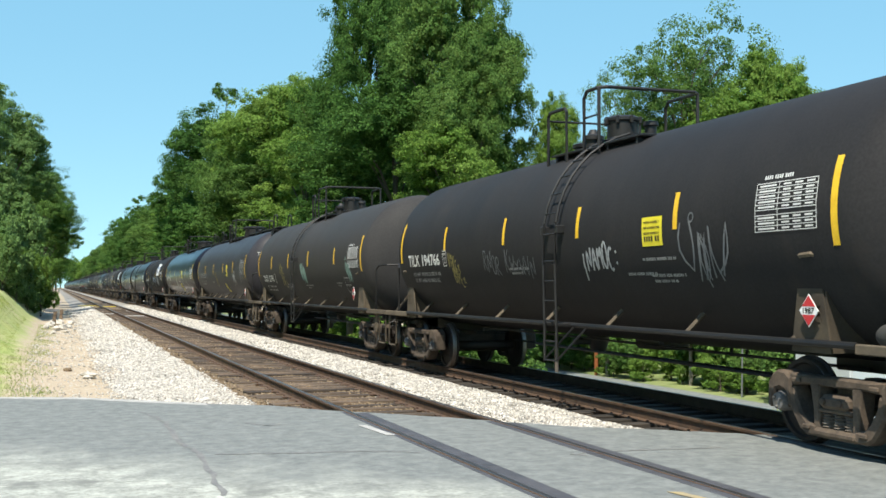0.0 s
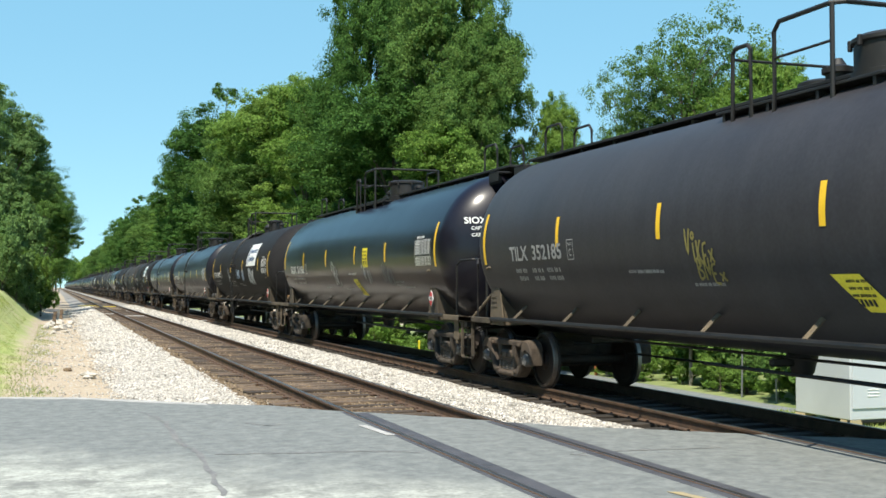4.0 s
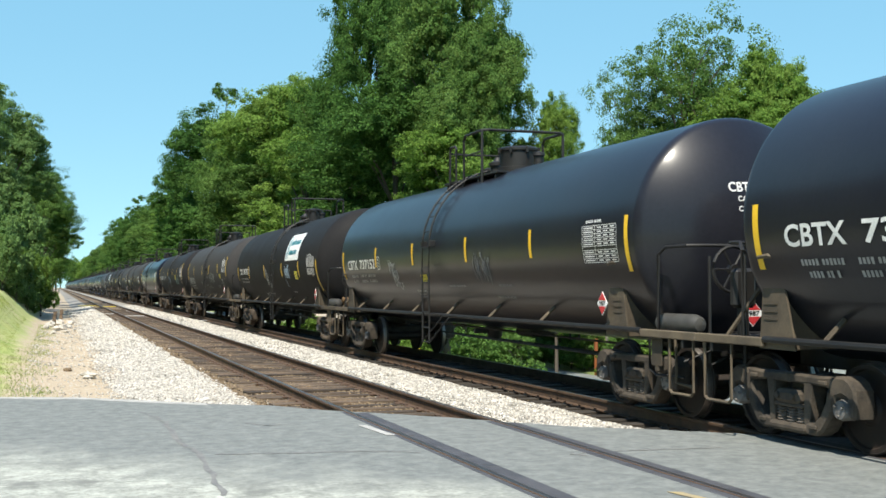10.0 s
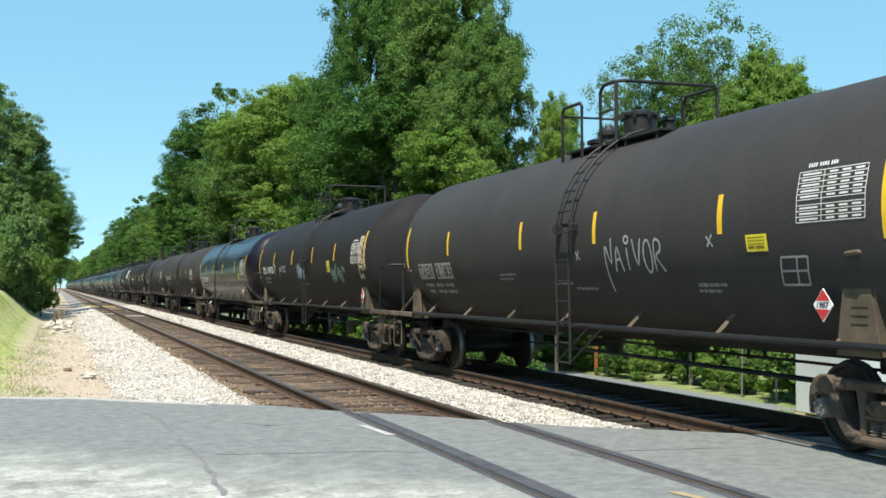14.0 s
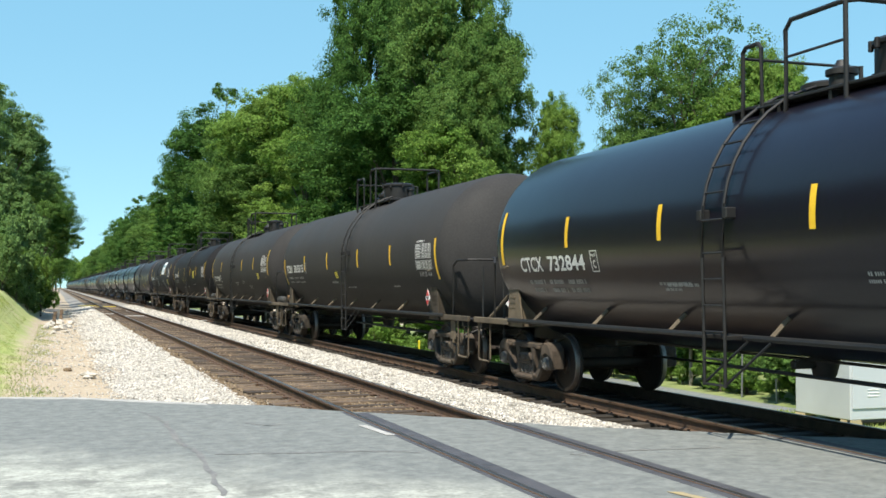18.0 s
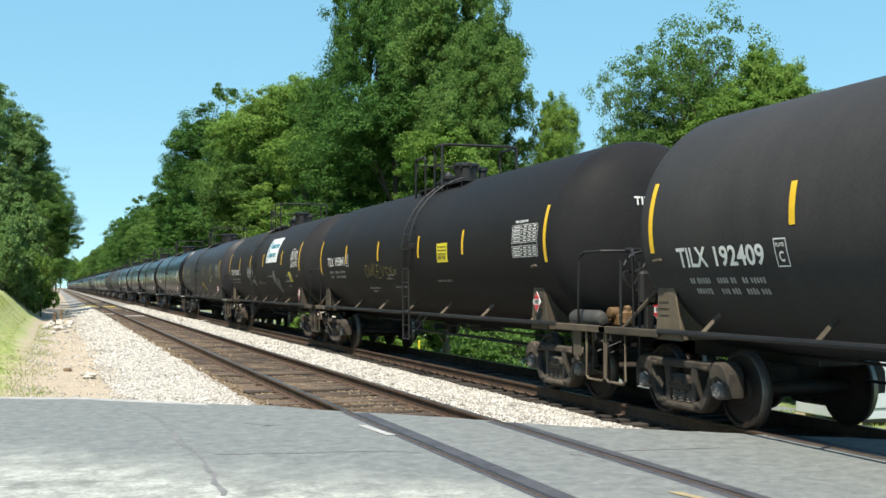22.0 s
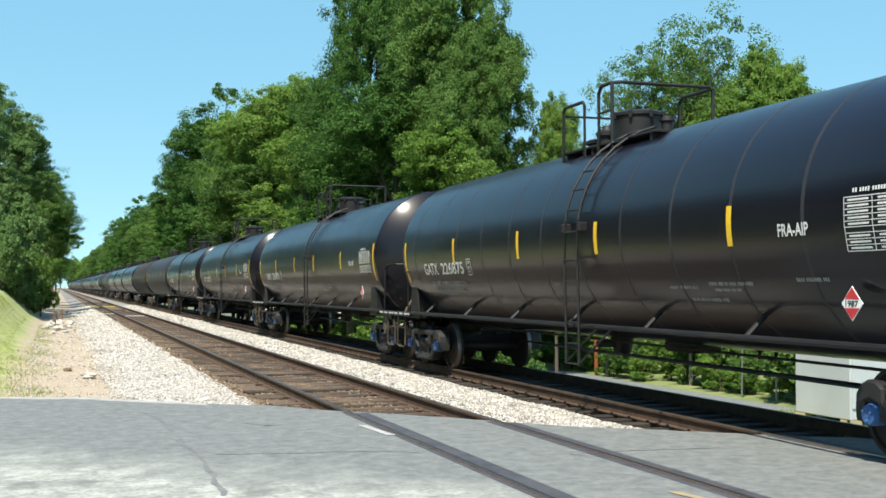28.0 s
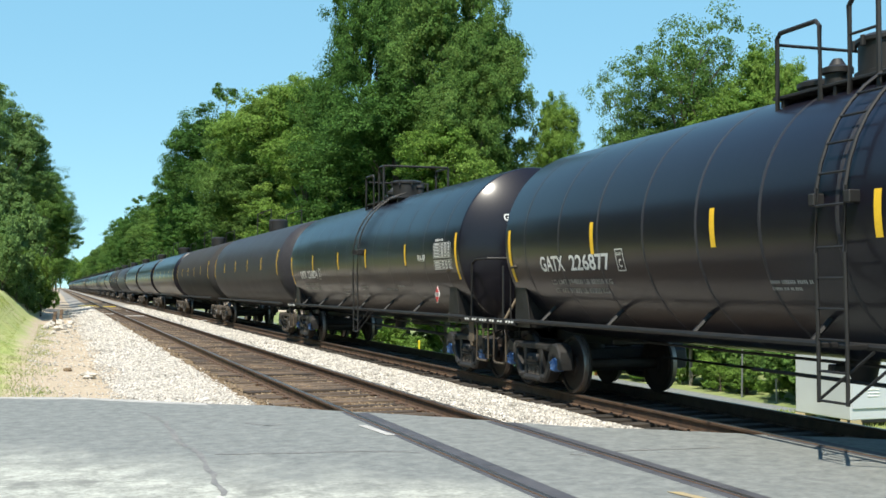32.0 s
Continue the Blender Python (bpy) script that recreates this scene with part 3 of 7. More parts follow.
def bed_z(x, y):
    """The ballast's cross-section under both tracks."""
    x = np.asarray(x, float)
    z = np.interp(x, [1.1, 1.9, 2.95, 3.15, 3.3, 5.6, 5.9, 6.5, 7.0, 7.3, 9.8, 10.2, 11.2], [-0.46, -0.36, -0.20, -0.20, -0.206, -0.206, -0.14, -0.11, -0.14, -0.23, -0.23, -0.25, -0.80])
    return z + 0.012 * np.sin(np.asarray(y) * 2.3 + x * 5)


sheet("ballast_left", np.array([1.15, 1.5, 1.9, 2.3, 2.7, 2.97]), steps(13, 900, 14, 90, 0.5, 20), M["ballast_bed"], 0.0, bed_z, wobble=0.05,
      label="pale crushed limestone ballast shoulder", category="ballast")
sheet("ballast_near_track", np.array([2.97, 3.3, 3.6, 4.0, 4.5, 5.0, 5.4]), steps(-20, 900, 8, 90, 0.5, 20), M["ballast_brown"], 0.0, bed_z,
      label="rust-brown fouled ballast between the rails", category="ballast")
sheet("ballast_middle", np.array([5.4, 5.7, 6.1, 6.5, 6.9, 7.2]), steps(-20, 900, 8, 90, 0.5, 20), M["ballast_bed"], 0.0, bed_z,
      label="pale limestone ballast between the two tracks", category="ballast")
sheet("ballast_far_track", np.array([7.2, 7.4, 7.6, 7.86]), steps(-20, 900, 8, 90, 0.5, 20), M["ballast_brown"], 0.0, bed_z,
      label="rust-brown ballast along the far track", category="ballast")
# darkened bed from the shadow's near edge outwards, shade held in its colour
sheet("ballast_far_bed", np.array([7.86, 8.0, 8.6, 9.4, 9.8, 10.2, 10.7, 11.2]), steps(-20, 900, 8, 90, 0.5, 20), M["ballast_shaded"], 0.0, bed_z,
      label="ballast under the train, darkened for its shadow", category="ballast")


EDGE = [(-14.0, 25.0), (-6.0, 21.6), (-0.78, 18.74), (0.44, 18.2), (1.82, 16.96), (2.93, 16.2), (3.67, 15.2), (4.65, 14.23), (5.39, 13.3), (5.89, 12.72), (6.53, 12.21), (7.44, 11.45), (9.4, 9.9), (10.9, 8.6)]


def edge_y(x):
    return float(np.interp(x, [p[0] for p in EDGE], [p[1] for p in EDGE]))


def slab(name, xs, far, near, top, thick, mat, label, category, ragged=0.0):
    """A thin paved sheet between two lines y = far(x) and y = near(x)."""
    rnd = random.Random(name)
    n = len(xs)
    up = [(x, far(x) + rnd.uniform(-ragged, ragged)) for x in xs]
    lo = [(x, near(x) + rnd.uniform(-ragged, ragged)) for x in xs]
    vs = [(u, w, top) for u, w in lo + up] + [(u, w, top - thick) for u, w in lo + up]
    fs = []
    for i in range(n - 1):
        fs += [(i, i + 1, n + i + 1, n + i), (n + i, n + i + 1, 3 * n + i + 1, 3 * n + i), (i + 1, i, 2 * n + i, 2 * n + i + 1)]
    b = Build().add(vs, fs)
    ob = new(name, b.mesh(name, mat, 0))
    return tagged(ob, label, category, kind="structure")


XS = list(np.arange(-14, 10.91, 0.15))
slab("road", XS, edge_y, lambda x: -25.0, -0.012, 0.5, M["road_mix"], "sun-bleached grey asphalt road at the level crossing", "road", 0.05)
slab("road_edge", list(np.arange(-14, 2.2, 0.12)), lambda x: edge_y(x) + 0.03, lambda x: edge_y(x) - 0.24 + 0.05 * math.sin(x * 5), -0.007, 0.02, M["concrete_pale"],
     "pale crumbled edge of the asphalt", "road edge", 0.04)


def seam(name, line, width, label, mat="tar"):
    """A sealed crack: a thin dark strip along a line on the road."""
    rg = random.Random(name + str(line[0]))
    pts = []
    for (x0, y0), (x1, y1) in zip(line, line[1:]):
        n = 7
        for i in range(n):
            t = i / n
            pts.append((x0 + (x1 - x0) * t + rg.uniform(-0.03, 0.03), y0 + (y1 - y0) * t + rg.uniform(-0.03, 0.03)))
    vs, fs = [], []
    for i, (x, y) in enumerate(pts):
        q, p = pts[min(i + 1, len(pts) - 1)], pts[max(i - 1, 0)]
        dx, dy = q[0] - p[0], q[1] - p[1]
        ln = math.hypot(dx, dy) or 1
        w = width * rg.uniform(0.4, 1.1)
        vs += [(x - dy / ln * w, y + dx / ln * w, -0.0085), (x + dy / ln * w, y - dx / ln * w, -0.0085)]
    fs = [(2 * i, 2 * i + 1, 2 * i + 3, 2 * i + 2) for i in range(len(pts) - 1)]
    return tagged(part(name, Build().add(vs, fs), M[mat], None, label, None, 0), label, "road seam", kind="structure")


seam("road_seam", [(1.12, 15.93), (1.31, 14.71), (1.28, 13.03), (1.39, 11.85), (1.35, 10.23), (1.31, 9.24)], 0.035, "dark sealed crack in the asphalt")
seam("road_seam", [(2.28, 14.19), (2.44, 13.89), (2.66, 13.94)], 0.03, "dark sealed crack in the asphalt")
seam("road_seam", [(1.54, 11.67), (2.31, 11.53), (3.11, 11.39), (3.62, 11.09)], 0.03, "dark sealed crack in the asphalt")
seam("road_seam", [(4.95, 10.55), (5.07, 10.35)], 0.02, "dark sealed crack in the asphalt")
seam("road_seam", [(5.09, 10.59), (5.73, 10.58), (6.79, 10.45)], 0.025, "dark sealed crack in the asphalt")


def rail_profile(x):
    pts = [(-0.070, -0.172), (-0.070, -0.160), (-0.012, -0.145), (-0.009, -0.045), (-0.035, -0.034), (-0.036, -0.006), (-0.028, 0.0),
           (0.028, 0.0), (0.036, -0.006), (0.035, -0.034), (0.009, -0.045), (0.012, -0.145), (0.070, -0.160), (0.070, -0.172)]
    return [(x + a, z) for a, z in pts]


def railway(name, centre, y_ties, label, wood="tie"):
    track = tagged(new(name), label, "railway track", kind="structure")
    for s in (-1, 1):
        x = centre + s * GAUGE / 2
        part("rail", Build().prism(rail_profile(x), -60, 1500, "y"), M["rail_side"], track, smooth=0)
        part("rail_head", Build().prism([(x - 0.027, 0.001), (x - 0.024, 0.0035), (x + 0.024, 0.0035), (x + 0.027, 0.001)], -60, 1500, "y"), M["rail_top"], track, "bright worn running surface", smooth=0)
    rnd = random.Random(name)
    variants = []
    for k in range(6):
        b = Build()
        n = 6
        prof = [(-0.115, -0.09), (-0.115, 0.082), (-0.10, 0.094), (0.10, 0.094), (0.115, 0.082), (0.115, -0.09)]
        rings = []
        for i in range(n):
            u = -1.3 + 2.6 * i / (n - 1)
            rings.append([(u + (rnd.uniform(-0.03, 0.03) if i in (0, n - 1) else 0), a + rnd.uniform(-0.008, 0.008), w + rnd.uniform(-0.008, 0.006)) for a, w in prof])
        vs = [p for r in rings for p in r]
        fs = [(i * 6 + j, (i + 1) * 6 + j, (i + 1) * 6 + (j + 1) % 6, i * 6 + (j + 1) % 6) for i in range(n - 1) for j in range(6)]
        fs += [tuple(range(6)), tuple(reversed(range((n - 1) * 6, n * 6)))]
        b.add(vs, fs)
        variants.append(b.mesh("tie", M[wood], 0))
    plate = shared("tie_plate", lambda: Build().box((0, 0, 0), (0.32, 0.19, 0.022), 0.004).box((-0.11, 0.06, 0.02), (0.03, 0.03, 0.03)).box((0.11, -0.06, 0.02), (0.03, 0.03, 0.03)), M["rail_side"], 0)
    y0, y1 = y_ties
    i = 0
    y = y0
    while y < y1:
        t = part("tie", variants[rnd.randrange(6)], None, track, m=pose(centre + rnd.uniform(-0.06, 0.06), y + rnd.uniform(-0.03, 0.03), -0.255 + rnd.uniform(-0.01, 0.01), 0, 0, rnd.uniform(-1.5, 1.5)))
        if y < 34:
            for s in (-1, 1):
                part("tie_plate", plate, None, track, m=pose(centre + s * GAUGE / 2, y, -0.163))
        y += 0.53 if y < 70 else 0.53
    return track


railway("railway_near", NEAR_TRACK, (12.6, 95), "empty railway track with rusty rails on wooden ties")
# far ties take the colour darkened for the train's shadow
railway("railway_far", FAR_TRACK, (9.0, 60), "railway track under the passing train", "tie_shaded")

# rubber flangeway strips in the crossing
CROSSING = tagged(new("crossing_panels"), "dark rubber strips beside the rails in the road", "crossing panel", kind="structure")
for cx in (NEAR_TRACK, FAR_TRACK):
    for s in (-1, 1):
        x = cx + s * GAUGE / 2
        for a, b in (((0.045, 0.22) if s < 0 else (0.045, 0.18)), ((-0.10, -0.045) if s < 0 else (-0.14, -0.045))):
            lo, hi = x + min(a, b), x + max(a, b)
            far = edge_y((lo + hi) / 2) - 0.15
            y = far
            while y > -12:
                w = min(2.4, y + 12.001)
                part("rubber_panel", Build().box(((lo + hi) / 2, y - w / 2, -0.055), (hi - lo, w - 0.012, 0.10), 0.008), M["rubber"], CROSSING, smooth=0)
                y -= 2.4


def scatter(name, spots, sizes, mat, label, seed):
    """Loose stones as one heap: rough eight-sided pieces."""
    rng = np.random.default_rng(seed)
    n = len(spots)
    base = np.array([(1, 0, 0), (-1, 0, 0), (0, 1, 0), (0, -1, 0), (0, 0, 1), (0, 0, -1)], float)
    tri = np.array([(0, 2, 4), (2, 1, 4), (1, 3, 4), (3, 0, 4), (2, 0, 5), (1, 2, 5), (3, 1, 5), (0, 3, 5)])
    v = base[None] * rng.uniform(0.55, 1.25, (n, 6, 1)) + rng.normal(0, 0.22, (n, 6, 3))
    q = rng.normal(size=(n, 4))
    q /= np.linalg.norm(q, axis=1, keepdims=True)
    w, x, y, z = q.T
    R = np.stack([1 - 2 * (y * y + z * z), 2 * (x * y - z * w), 2 * (x * z + y * w), 2 * (x * y + z * w), 1 - 2 * (x * x + z * z), 2 * (y * z - x * w),
                  2 * (x * z - y * w), 2 * (y * z + x * w), 1 - 2 * (x * x + y * y)], 1).reshape(n, 3, 3)
    v = np.einsum("nij,nkj->nki", R, v) * sizes[:, None, None]
    v[:, :, 2] *= 0.8
    v += spots[:, None, :]
    f = (tri[None] + (np.arange(n) * 6)[:, None, None]).reshape(-1, 3)
    return tagged(new(name, array_mesh(name, v.reshape(-1, 3), f, mat)), label, "ballast", kind="stuff")


def stones(name, x0, x1, rows, mat, label, seed, limit=None):
    rng = np.random.default_rng(seed)
    P, S = [], []
    for y0, y1, density, size in rows:
        n = int((x1 - x0) * (y1 - y0) * density)
        x, y = rng.uniform(x0, x1, n), rng.uniform(y0, y1, n)
        x = x + np.where(rng.random(n) < 0.06, rng.normal(0, 0.25, n), 0)
        keep = y > np.interp(x, [p[0] for p in EDGE], [p[1] for p in EDGE]) + 0.02 + rng.exponential(0.05, n)
        if limit:
            keep &= limit(x, y, rng)
        x, y = x[keep], y[keep]
        s = rng.uniform(0.55, 1.35, len(x)) * size
        P.append(np.stack([x, y, np.maximum(bed_z(x, y), ground_z(x, y)) + s * 0.25], 1))
        S.append(s)
    scatter(name, np.concatenate(P), np.concatenate(S), mat, label, seed)


stones("ballast_stones", 1.0, 3.02, [(13, 24, 1000, 0.025), (24, 34, 640, 0.029), (34, 58, 260, 0.04), (58, 110, 70, 0.065)], M["stone"], "loose pale limestone ballast on the shoulder", 3, lambda x, y, rng: (x > 1.35 + 0.25 * np.sin(y * 0.7)) | (rng.random(len(x)) < 0.25))
stones("loose_stones", -0.7, 1.5, [(17, 30, 34, 0.022), (30, 60, 26, 0.03)], M["stone"], "small pale stones strewn over the bare soil", 9)
stones("ballast_stones", 5.42, 7.16, [(11, 22, 1000, 0.025), (22, 32, 640, 0.029), (32, 56, 260, 0.04), (56, 110, 70, 0.065)], M["stone"], "loose pale limestone ballast between the tracks", 4)
stones("stained_stones", 2.95, 5.4, [(13, 30, 430, 0.027), (30, 60, 130, 0.036)], M["stone_brown"], "rust-stained stones between the ties", 5)
stones("stained_stones", 7.1, 7.9, [(10, 30, 160, 0.028), (30, 60, 60, 0.035)], M["stone_brown"], "rust-stained stones under the far track", 6)

sheet("verge", steps(10.95, 260, 11.2, 60, 0.7, 12), steps(-60, 420, -10, 130, 1.2, 14), M["verge"], 0.03,
      label="pale mown grass falling away beyond the tracks", category="grass")
sheet("lower_road", np.array([25.2, 26.8, 28.4, 30.2]), steps(-160, 420, -20, 120, 3.0, 10), M["asphalt_dark"], 0.0, lambda x, y: -3.57 + 0.0 * x,
      label="grey asphalt road running beside the railway", category="road")


def grass(name, x0, x1, y0, y1, count, high, mat, label, seed, keep=None):
    """Blades of grass as one growth: narrow bent triangles."""
    rng = np.random.default_rng(seed)
    x, y = rng.uniform(x0, x1, count), rng.uniform(y0, y1, count)
    if keep is not None:
        k = keep(x, y, rng)
        x, y = x[k], y[k]
    n = len(x)
    z = ground_z(x, y) - 0.01
    t = rng.uniform(0, 2 * np.pi, n)
    h = rng.uniform(0.4, 1.2, n) * high
    w = h * rng.uniform(0.10, 0.2, n)
    lean = rng.normal(0, 0.35, (n, 2)) * h[:, None]
    p = np.stack([x, y, z], 1)
    d = np.stack([np.cos(t) * w, np.sin(t) * w, 0 * w], 1)
    tip = p + np.stack([lean[:, 0], lean[:, 1], h], 1)
    v = np.stack([p - d, p + d, tip], 1).reshape(-1, 3)
    return tagged(new(name, array_mesh(name, v, np.arange(3 * n).reshape(-1, 3), mat)), label, "grass", kind="stuff")


grass("grass_blades", -5.0, 0.2, 17, 62, 70000, 0.055, M["blade"], "short sunlit grass on the bank", 21,
      lambda x, y, rng: (x < -0.28 + 0.25 * np.sin(y * 0.9) + rng.normal(0, 0.18, len(x))) & (y > np.interp(x, [p[0] for p in EDGE], [p[1] for p in EDGE]) + 0.1))
grass("grass_blades", 11.0, 17.0, 9, 30, 12000, 0.12, M["blade"], "green grass on the verge beyond the tracks", 22)


# ---- trees ----
def crown_mesh(name, seed, height, spread, low, boughs, leaves, leaf, mat, shape=1.0, ragged=0.3):
    """Boughs in an uneven crown, clumps of twigs on the boughs, leaves round the clumps. height: top; low: lowest leaves."""
    rng = np.random.default_rng(seed)
    mid, half = (height + low) / 2, (height - low) / 2
    u = rng.normal(size=(boughs, 3))
    u /= np.linalg.norm(u, axis=1, keepdims=True)
    rad = rng.uniform(0.45, 0.86, boughs) * (1 + ragged * rng.uniform(-0.7, 0.7, boughs))
    c = u * rad[:, None]
    taper = 1 - 0.42 * np.clip(c[:, 2], 0, 1) * shape - 0.12 * np.clip(-c[:, 2], 0, 1)
    size = rng.uniform(0.20, 0.36, boughs) * spread
    bc = np.stack([c[:, 0] * spread * taper, c[:, 1] * spread * taper, mid + c[:, 2] * half * 1.02], 1)
    per = 18
    d = rng.normal(size=(boughs, per, 3))
    d /= np.linalg.norm(d, axis=2, keepdims=True)
    tw = bc[:, None] + d * (rng.uniform(0.35, 1.0, (boughs, per, 1)) ** 0.5) * size[:, None, None] * np.array([1.14, 1.14, 0.90])
    tw = tw.reshape(-1, 3)
    ts = np.repeat(size, per) * rng.uniform(0.18, 0.46, boughs * per)
    which = rng.integers(0, len(tw), leaves)
    o = rng.normal(size=(leaves, 3))
    o /= np.linalg.norm(o, axis=1, keepdims=True)
    p = tw[which] + o * (rng.uniform(0, 1, (leaves, 1)) ** 0.45) * ts[which][:, None] * np.array([1.12, 1.12, 0.74])
    heart = np.repeat(bc, per, 0)[which]
    n = rng.normal(size=(leaves, 3)) * 0.5 + o * 0.55 + (p - heart) / (spread * 0.25) * 0.45 + np.array([0, 0, 0.45])
    n /= np.linalg.norm(n, axis=1, keepdims=True)
    a = np.cross(n, rng.normal(size=(leaves, 3)))
    a /= np.linalg.norm(a, axis=1, keepdims=True)
    b = np.cross(n, a)
    s = (rng.uniform(0.6, 1.3, leaves) * leaf)[:, None]
    v = np.stack([p - a * s, p - b * s * 0.6 + n * s * 0.15, p + a * s, p + b * s * 0.6 + n * s * 0.15], 1).reshape(-1, 3)
    return array_mesh(name, v, np.arange(leaves * 4).reshape(-1, 4), mat), bc


def trunk_build(cx, low, height, r, seed, limbs=10):
    rng = random.Random(seed)
    b = Build()
    lean = (rng.uniform(-0.5, 0.5), rng.uniform(-0.5, 0.5))
    top = low + (height - low) * 0.62
    line = [(lean[0] * t * t, lean[1] * t * t, -0.6 + (top + 0.6) * t) for t in (0, 0.2, 0.45, 0.7, 1.0)]
    b.tube(line, r, 8, True, r * 0.3)
    order = sorted(range(len(cx)), key=lambda i: rng.random())[:limbs]
    for i in order:
        tip = Vector(cx[i])
        t = min(0.95, max(0.25, (tip.z * 0.75) / max(top, 0.1)))
        k = min(3, int(t * 4))
        s = Vector(line[k]).lerp(Vector(line[k + 1]), t * 4 - k)
        midp = s.lerp(tip, 0.5) + Vector((rng.uniform(-0.4, 0.4), rng.uniform(-0.4, 0.4), 0.4))
        b.tube([s, midp, tip], r * 0.32, 5, False, r * 0.05)
    return b


TREE_KINDS = {}


def tree_kind(key, *args, r=0.28, limbs=10):
    name, seed, height, spread, low = args[0], args[1], args[2], args[3], args[4]
    crown, cx = crown_mesh(*args)
    trunk = trunk_build(cx, low, height, r, seed, limbs).mesh("trunk", M["bark"], 60)
    TREE_KINDS[key] = (trunk, crown)


tree_kind("oak_dark", "crown", 11, 26.0, 6.6, 4.0, 84, 170000, 0.088, M["leaf_dark"], 0.8, 0.30, r=0.42, limbs=30)
tree_kind("oak_dark_b", "crown", 12, 24.0, 5.6, 3.0, 68, 135000, 0.088, M["leaf_dark"], 1.0, 0.34, r=0.38, limbs=26)
tree_kind("ash_mid", "crown", 13, 23.0, 5.2, 2.5, 62, 125000, 0.083, M["leaf_mid"], 0.9, 0.40, r=0.32, limbs=26)
tree_kind("ash_light", "crown", 14, 20.0, 4.6, 2.0, 54, 105000, 0.083, M["leaf_light"], 1.0, 0.36, r=0.28, limbs=24)
tree_kind("ash_pale", "crown", 14, 20.0, 4.4, 1.6, 60, 110000, 0.083, M["leaf_pale"], 1.0, 0.22, r=0.28, limbs=24)
tree_kind("thin", "crown", 15, 22.0, 5.2, 6.0, 36, 27000, 0.085, M["leaf_mid"], 0.5, 0.5, r=0.26, limbs=30)
tree_kind("bush", "crown", 16, 2.6, 1.8, 0.1, 14, 9000, 0.065, M["leaf_light"], 0.6, 0.3, r=0.06, limbs=10)
tree_kind("bush_pale", "crown", 19, 2.6, 1.8, 0.1, 16, 11000, 0.06, M["leaf_pale"], 0.6, 0.3, r=0.06, limbs=10)
tree_kind("bush_dark", "crown", 17, 4.4, 2.4, 0.1, 18, 14000, 0.08, M["leaf_mid"], 0.6, 0.35, r=0.08, limbs=12)


def tree(kind, x, y, label, category="tree", scale=1.0, wide=1.0, turn=None, name="tree", z=None, group=""):
    trunk, crown = TREE_KINDS[kind]
    rnd = random.Random(f"{kind}{x}{y}")
    t = tagged(new(name), label, category, group)
    base = float(ground_z(x, y)) if z is None else z
    t.matrix_basis = pose(x, y, base, 0, 0, rnd.uniform(0, 360) if turn is None else turn) @ Matrix.Diagonal((scale * wide, scale * wide, scale, 1))
    part("trunk", trunk, None, t)
    part("crown", crown, None, t)
    return t


WOODS = [
    # kind, across, along, size, width
    ("ash_mid", 16, 304.8, 0.98, 1.2), ("oak_dark_b", 16.5, 240.8, 0.94, 1.1), ("ash_mid", 17, 200.6, 0.95, 1.1), ("oak_dark_b", 17.5, 165.2, 1.04, 0.95),
    ("oak_dark_b", 18.2, 136.1, 1.19, 1.1), ("ash_mid", 18.5, 116.2, 1.10, 1.05), ("ash_light", 19, 106.1, 1.31, 1.1), ("ash_light", 20, 101.7, 1.33, 1.1),
    ("ash_mid", 17, 101.9, 0.82, 1.2), ("ash_light", 18, 85.8, 0.91, 1.2), ("oak_dark", 21.5, 92.4, 0.98, 0.58), ("oak_dark", 22.7, 84.4, 1.36, 0.5),
    ("oak_dark_b", 25, 82.1, 1.28, 0.65), ("ash_mid", 23.5, 68.5, 1.36, 0.62), ("ash_mid", 24.5, 64.1, 1.10, 0.6), ("ash_mid", 22.5, 62.5, 0.96, 0.65),
    ("oak_dark_b", 20.5, 69.8, 0.84, 1.2), ("oak_dark", 20, 79.6, 0.75, 1.0), ("ash_light", 25.5, 66.0, 0.74, 0.8), ("ash_light", 28.3, 62.3, 0.93, 0.50),
    ("ash_light", 21, 61.2, 0.80, 1.1), ("ash_light", 26, 64.5, 0.58, 1.0),
]
BEYOND = [
    ("thin", 41.0, 75.7, 1.10, 0.62), ("thin", 42, 71.8, 1.24, 0.9), ("thin", 43.6, 69.4, 1.12, 0.85), ("ash_light", 44.6, 64.2, 1.17, 0.72),
    ("ash_light", 45.2, 62.5, 1.06, 0.7), ("ash_light", 43, 64.5, 1.01, 1.0), ("ash_light", 52, 66.3, 0.96, 0.7), ("ash_mid", 41, 73.7, 0.90, 1.0),
    ("ash_light", 43, 70.1, 0.95, 1.0), ("ash_mid", 55, 65.9, 0.88, 1.0), ("ash_light", 44, 61.0, 0.93, 1.1),
]
LEAFY = {"ash_pale": "pale yellow-green tree in bright sun", "oak_dark": "tall dark green oak in full summer leaf", "oak_dark_b": "dark green oak with a dense summer crown", "ash_mid": "tall green ash tree in summer leaf",
         "ash_light": "light green young tree in sunlit leaf", "thin": "open-crowned tree with sky showing through its limbs"}
for k, x, y, s, w in WOODS:
    tree(k, x, y, LEAFY[k] + " beside the railway", scale=s, wide=w, group="trees beside the railway")
for k, x, y, s, w in BEYOND:
    tree(k, x, y, LEAFY[k], scale=s, wide=w)
rnd = random.Random(5)
y = 185.0
